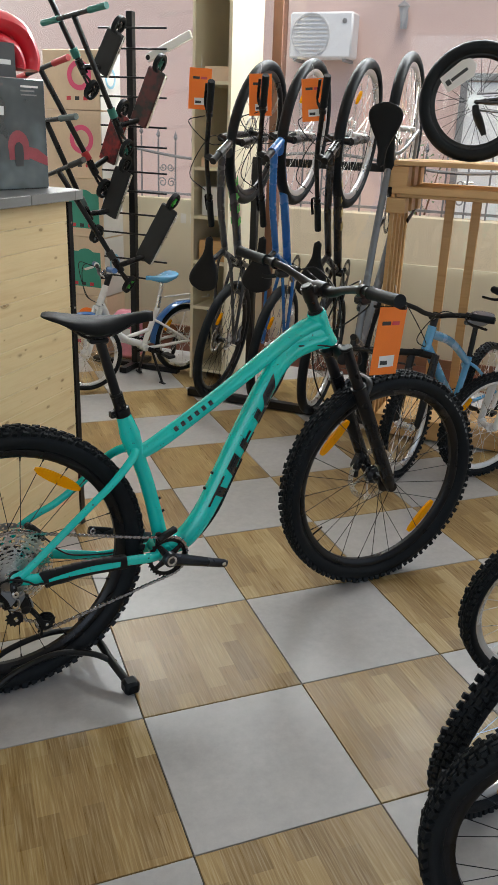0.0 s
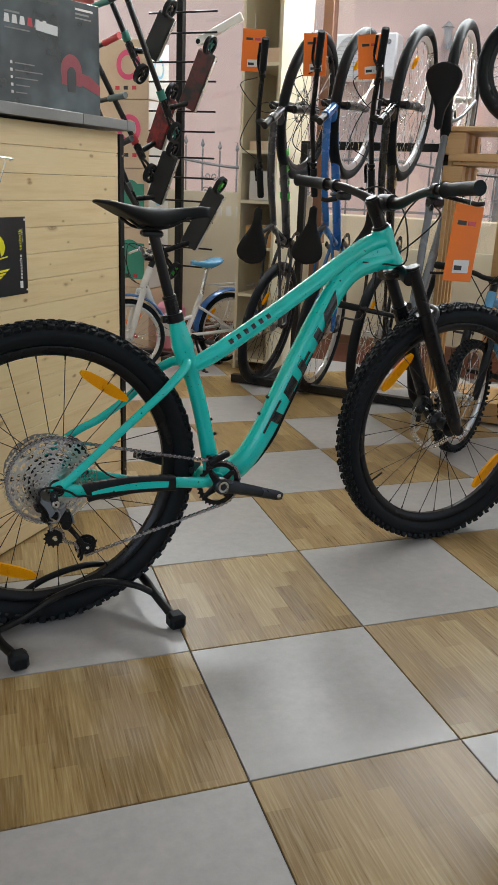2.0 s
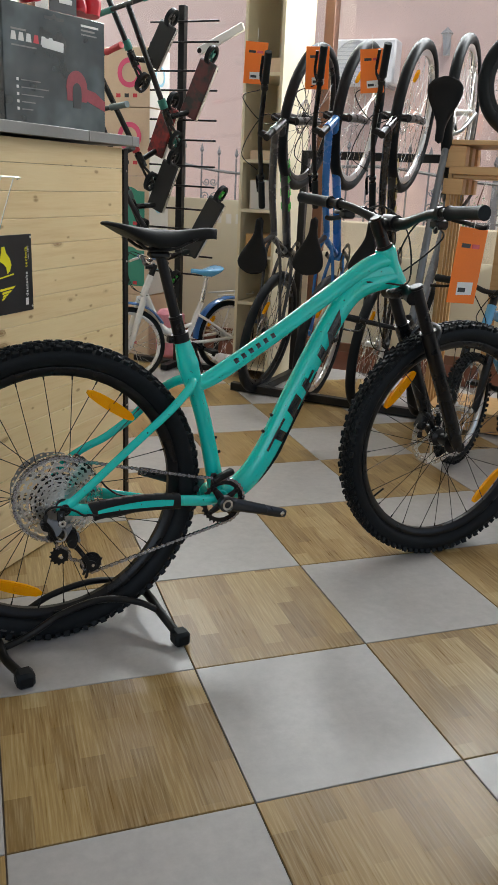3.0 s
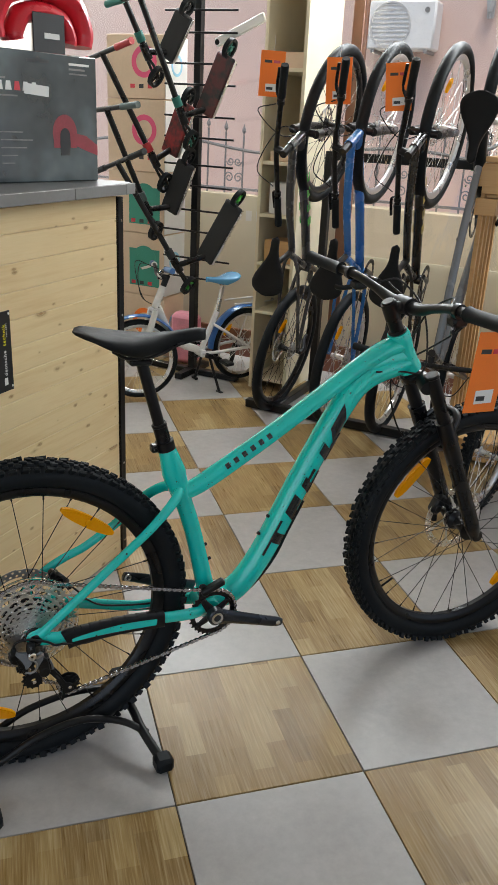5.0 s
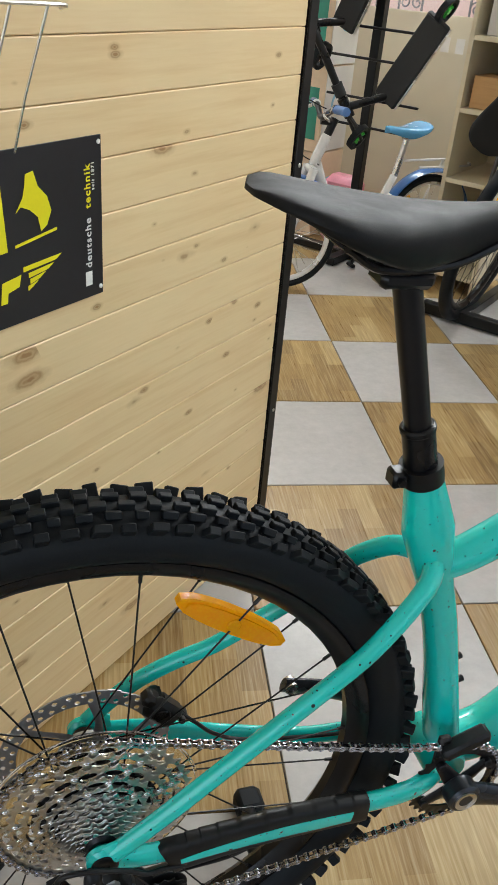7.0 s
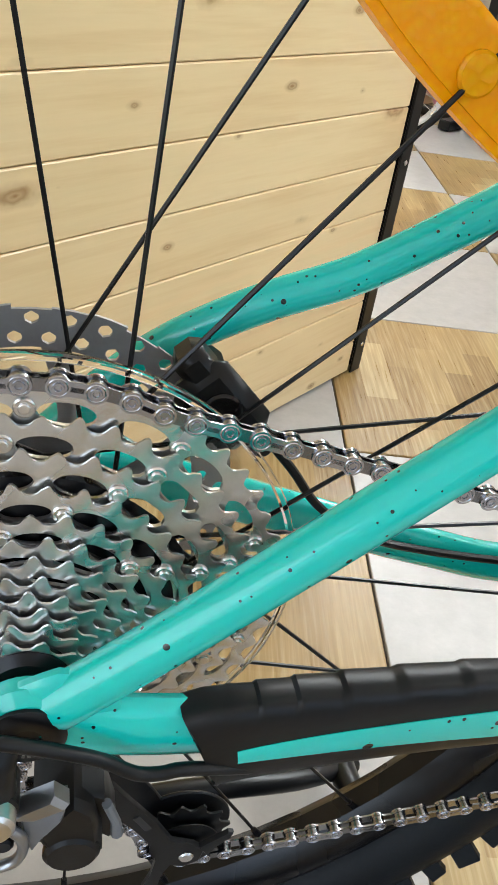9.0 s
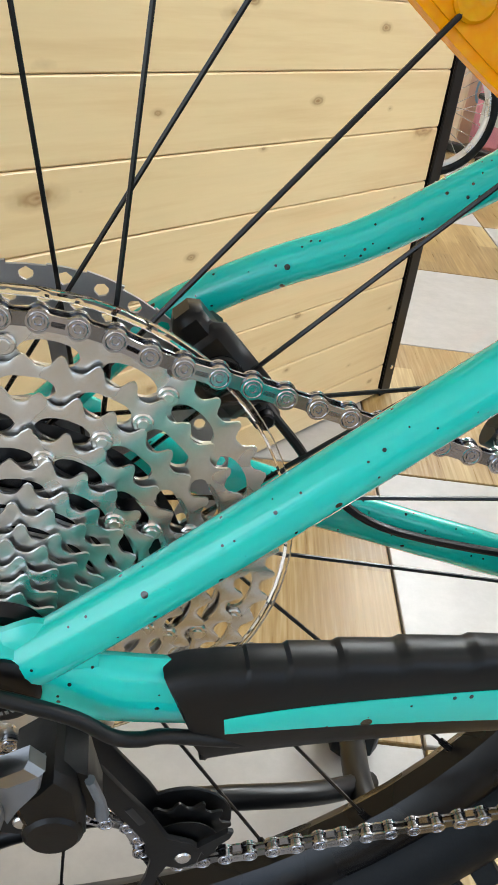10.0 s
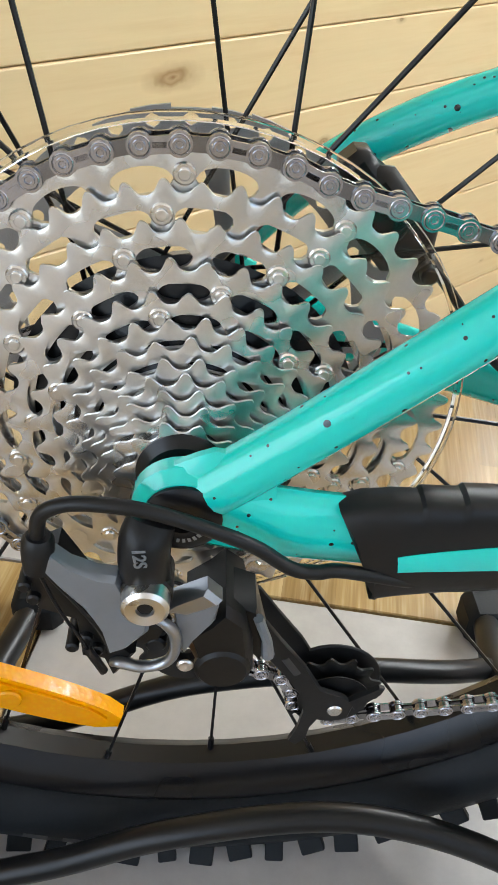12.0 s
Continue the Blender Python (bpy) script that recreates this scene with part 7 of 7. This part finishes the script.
def shop_window():
    at = Matrix.Translation(room(0, 0, 0)) @ ROOM
    w = tagged(thing("window_1", at, "wide shop window with brown wooden frames", "window"), kind="structure")
    part("head_frame", Mesh().box((-0.05, V_WIN + 0.02, 2.40), (7.02, 0.09, 0.10), bevel=0.004), BROWN, w)
    part("foot_frame", Mesh().box((-0.05, V_WIN + 0.02, 0.15), (7.02, 0.09, 0.06), bevel=0.004), BROWN, w)
    edges = (-3.50, -1.29, 0.42, 1.9, 3.40)
    for u in edges:
        part("mullion", Mesh().box((u, V_WIN + 0.02, 1.265), (0.065, 0.085, 2.17), bevel=0.004), BROWN, w)
    for a, b in zip(edges, edges[1:]):
        g = part("pane", Mesh().box(((a + b) / 2, V_WIN + 0.02, 1.265), (b - a - 0.066, 0.006, 2.168)), PANE, w, "clear window pane")
        g.visible_shadow = False
    # film on the lower glass
    part("window_film", Mesh().box((-2.34, V_WIN - 0.004, 0.60), (2.02, 0.003, 0.84)), FILM, w, "cream frosted film with faint pale letters")
    for k in range(9):
        if k != 3:
            part("lettering_bar", Mesh().box((-1.98 + 0.072 * k, V_WIN - 0.0065, 0.90), (0.040, 0.0012, 0.062)), PAPER, w, "plain pale lettering bar")
    part("lower_panel", Mesh().box((1.15, V_WIN - 0.012, 0.46), (1.36, 0.016, 0.56)), plain("brown_film", (0.16, 0.12, 0.08), 0.3, vary=0.2, scale=4), w, "dark brown glossy lower panel")
    part("lower_panel", Mesh().box((-0.44, V_WIN - 0.012, 0.46), (1.63, 0.016, 0.56)), FILM, w, "frosted lower panel")


shop_window()
YARD = plain("yard_concrete", (0.42, 0.40, 0.37), 0.85, scale=6)
single("ground", Mesh().box(room(0, 0, -0.19), (400, 400, 0.1), ROOM), YARD, "pale concrete yard outside the shop", "ground", kind="structure")
LOWWALL = plain("cream_yard_wall", (0.66, 0.56, 0.40), 0.8, vary=0.08, scale=6, relief=0.2)
single("yard_wall", Mesh().box(room(-1.5, 5.6, 0.36), (9.0, 0.16, 1.00), ROOM, bevel=0.01), LOWWALL, "low cream rendered yard wall", "yard wall", kind="structure")


def house():
    at = Matrix.Translation(room(0, 0, 0)) @ ROOM
    h = thing("house", at, "pink rendered house across the yard", "house")
    v = 8.3
    part("wall", Mesh().box((-0.5, v + 0.15, 2.4), (18, 0.3, 5.4)), PINK, h)
    d = part("door", Mesh().box((-0.32, v - 0.02, 0.95), (0.95, 0.05, 2.1), bevel=0.004), WHITE, h, "white panelled outside door")
    part("door_frame", Mesh().box((-0.83, v - 0.03, 0.97), (0.07, 0.08, 2.15), bevel=0.004).box((0.19, v - 0.03, 0.97), (0.07, 0.08, 2.15), bevel=0.004).box((-0.32, v - 0.03, 2.05), (1.09, 0.08, 0.07), bevel=0.004), GREYEDGE, d)
    part("door_handle", Mesh().tube([(-0.72, v - 0.05, 1.0), (-0.72, v - 0.09, 1.0), (-0.60, v - 0.09, 1.0)], 0.012, 8), STEEL, d)
    return h


house()


GRILLE = plain("pale_grille", (0.55, 0.54, 0.52), 0.5, vary=0.08)


def air_conditioner():
    at = Matrix.Translation(room(-2.37, 8.13, 2.195)) @ ROOM
    a = thing("air_conditioner", at, "white outdoor air conditioner unit on a pink wall", "air conditioner")
    part("casing", Mesh().box((0, 0, 0.225), (0.70, 0.26, 0.45), bevel=0.02), WHITE, a)
    g = part("fan_grille", Mesh().lathe([(0.215, -0.142), (0.215, -0.150), (0.2, -0.150), (0.2, -0.142)], (-0.11, 0.01, 0.225), (0, 1, 0), 36, closed=True), GRILLE, a, "round pale fan grille")
    for k in range(10):
        z = 0.04 + 0.041 * k
        half = math.sqrt(max(0.0, 0.2 ** 2 - (z - 0.225) ** 2))
        part("grille_bar", Mesh().box((-0.11, -0.136, z), (2 * half, 0.006, 0.008)), GRILLE, g)
    part("badge", Mesh().disc((0.26, -0.129, 0.36), (0.26, -0.134, 0.36), 0.026, 18), GREYEDGE, a, "small grey round badge")
    for x in (-0.28, 0.28):
        part("bracket", Mesh().box((x, 0.02, -0.015), (0.04, 0.30, 0.03), bevel=0.003), GREYEDGE, a)


air_conditioner()


def wall_lantern():
    t = thing("wall_lantern", Matrix.Translation(room(-1.545, 8.22, 2.635)) @ ROOM @ Matrix.Scale(0.8, 4), "small pale grey outdoor wall lantern on a pink wall", "wall lamp")
    part("arm", Mesh().tube(spline([(0, 0.10, -0.12), (0, 0.02, -0.16), (0, 0.0, -0.10)], 4), 0.012, 8).box((0, 0.085, -0.06), (0.09, 0.02, 0.20), bevel=0.004), GRILLE, t)
    part("glass", Mesh().lathe([(0.03, -0.10), (0.065, 0.06), (0.075, 0.09), (0.0, 0.09)], (0, 0, 0), (0, 0, 1), 6), GRILLE, t)
    part("cap", Mesh().lathe([(0.085, 0.09), (0.05, 0.13), (0.012, 0.16), (0.0, 0.18)], (0, 0, 0), (0, 0, 1), 12), GREYEDGE, t)


wall_lantern()
IRON = plain("grey_wrought_iron", (0.20, 0.19, 0.19), 0.5, vary=0.15)


def scroll(c, r, turns, s):
    pts = []
    for k in range(22):
        a = turns * 2 * math.pi * k / 21
        q = r * (1 - 0.78 * k / 21)
        pts.append((c[0] + s * q * math.cos(a), c[1], c[2] + q * math.sin(a)))
    return pts


def iron_fence():
    at = Matrix.Translation(room(0, 5.6, 0.85)) @ ROOM
    f = thing("iron_fence", at, "grey wrought iron fence with spear tips and scrolls", "fence")
    part("rail", Mesh().box((-1.5, 0, 0.05), (8.6, 0.03, 0.02)), IRON, f)
    arch = [(-1.5 + x, 0, 0.40 + 0.05 * math.cos((x % 2.2) / 2.2 * 2 * math.pi)) for x in [-4.3 + 0.1 * k for k in range(87)]]
    part("rail", Mesh().tube(arch, (0.012, 0.014), 6), GREYEDGE, f)
    n = 0
    for k in range(50):
        x = -5.6 + 0.17 * k
        h = 0.52 + 0.05 * math.cos(((x + 1.5) % 2.2) / 2.2 * 2 * math.pi)
        part("bar", Mesh().tube([(x, 0, 0.0), (x, 0, h)], 0.008, 6).lathe([(0.0, 0.0), (0.020, 0.03), (0.0, 0.09)], (x, 0, h), (0, 0, 1), 6), IRON, f)
        if k % 3 == 0:
            sc = Mesh()
            for s in (-1, 1):
                sc.tube(scroll((x + 0.085 + s * 0.045, 0, 0.14), 0.045, 1.4, s), 0.006, 5)
                sc.tube(scroll((x + 0.085 + s * 0.035, 0, 0.27), 0.035, -1.4, s), 0.006, 5)
            part("scroll", sc, IRON, f)
    return f


iron_fence()


def shrub():
    rnd = random.Random(5)
    t = thing("shrub", Matrix.Translation(room(-1.05, 7.4, -0.14)), "thin green shrub against the pink wall", "shrub")
    tr = Mesh()
    leaves = Mesh()
    for k in range(7):
        a = rnd.uniform(0, 6.28)
        top = V(0.25 * math.cos(a), 0.25 * math.sin(a), 1.5 + rnd.uniform(-0.3, 0.35))
        stem = spline([(0, 0, 0), (top.x * 0.3, top.y * 0.3, 0.7), top], 6)
        tr.tube(stem, [0.02, 0.004], 6)
        for q in range(46):
            p = stem[rnd.randrange(5, len(stem))] + V(rnd.gauss(0, 0.08), rnd.gauss(0, 0.08), rnd.gauss(0, 0.08))
            d = V(rnd.gauss(0, 1), rnd.gauss(0, 1), rnd.gauss(0, 1)).normalized()
            e = d.orthogonal().normalized() * 0.012
            leaves.add([p - d * 0.03, p + e, p + d * 0.035, p - e], [(0, 1, 2, 3)])
    part("trunk", tr, BROWN, t)
    part("crown", leaves, plain("leaf_green", (0.10, 0.17, 0.06), 0.5, vary=0.3), t)


shrub()


# ---- the back of the shop, set in place ----
BACK_THINGS = ("upright_bike", "price_tag", "floor_rack", "kid_bike", "wooden_stand", "small_bike", "wheel_card", "scooter_rack", "kick_scooter", "carton", "pink_bag", "tall_shelf", "small_box", "paper_bag", "bracket_lamp", "window_1", "yard_wall", "house", "air_conditioner", "wall_lantern", "iron_fence", "shrub")
RACK_THINGS = ("upright_bike", "price_tag", "floor_rack", "wooden_stand", "small_bike", "wheel_card")
SCOOTER_THINGS = ("kid_bike", "scooter_rack", "kick_scooter", "carton", "pink_bag")
for ob in list(scene.collection.objects):
    if ob.parent is None and ob.name.split(".")[0] in BACK_THINGS:
        name = ob.name.split(".")[0]
        aside = 0.035 if name in RACK_THINGS else 0.018 if name in SCOOTER_THINGS else 0.0
        ob.matrix_basis = Matrix.Translation(D * aside) @ Matrix.Scale(BACK, 4) @ ob.matrix_basis
# the teal bicycle's own price tag
tag_card(BIKE_AT @ STEER @ Matrix.Translation((0.967, -0.300, 1.030)) @ Matrix.Rotation(radians(8), 4, "Z") @ Matrix.Rotation(radians(5), 4, "Y"), 0.098, 0.178)
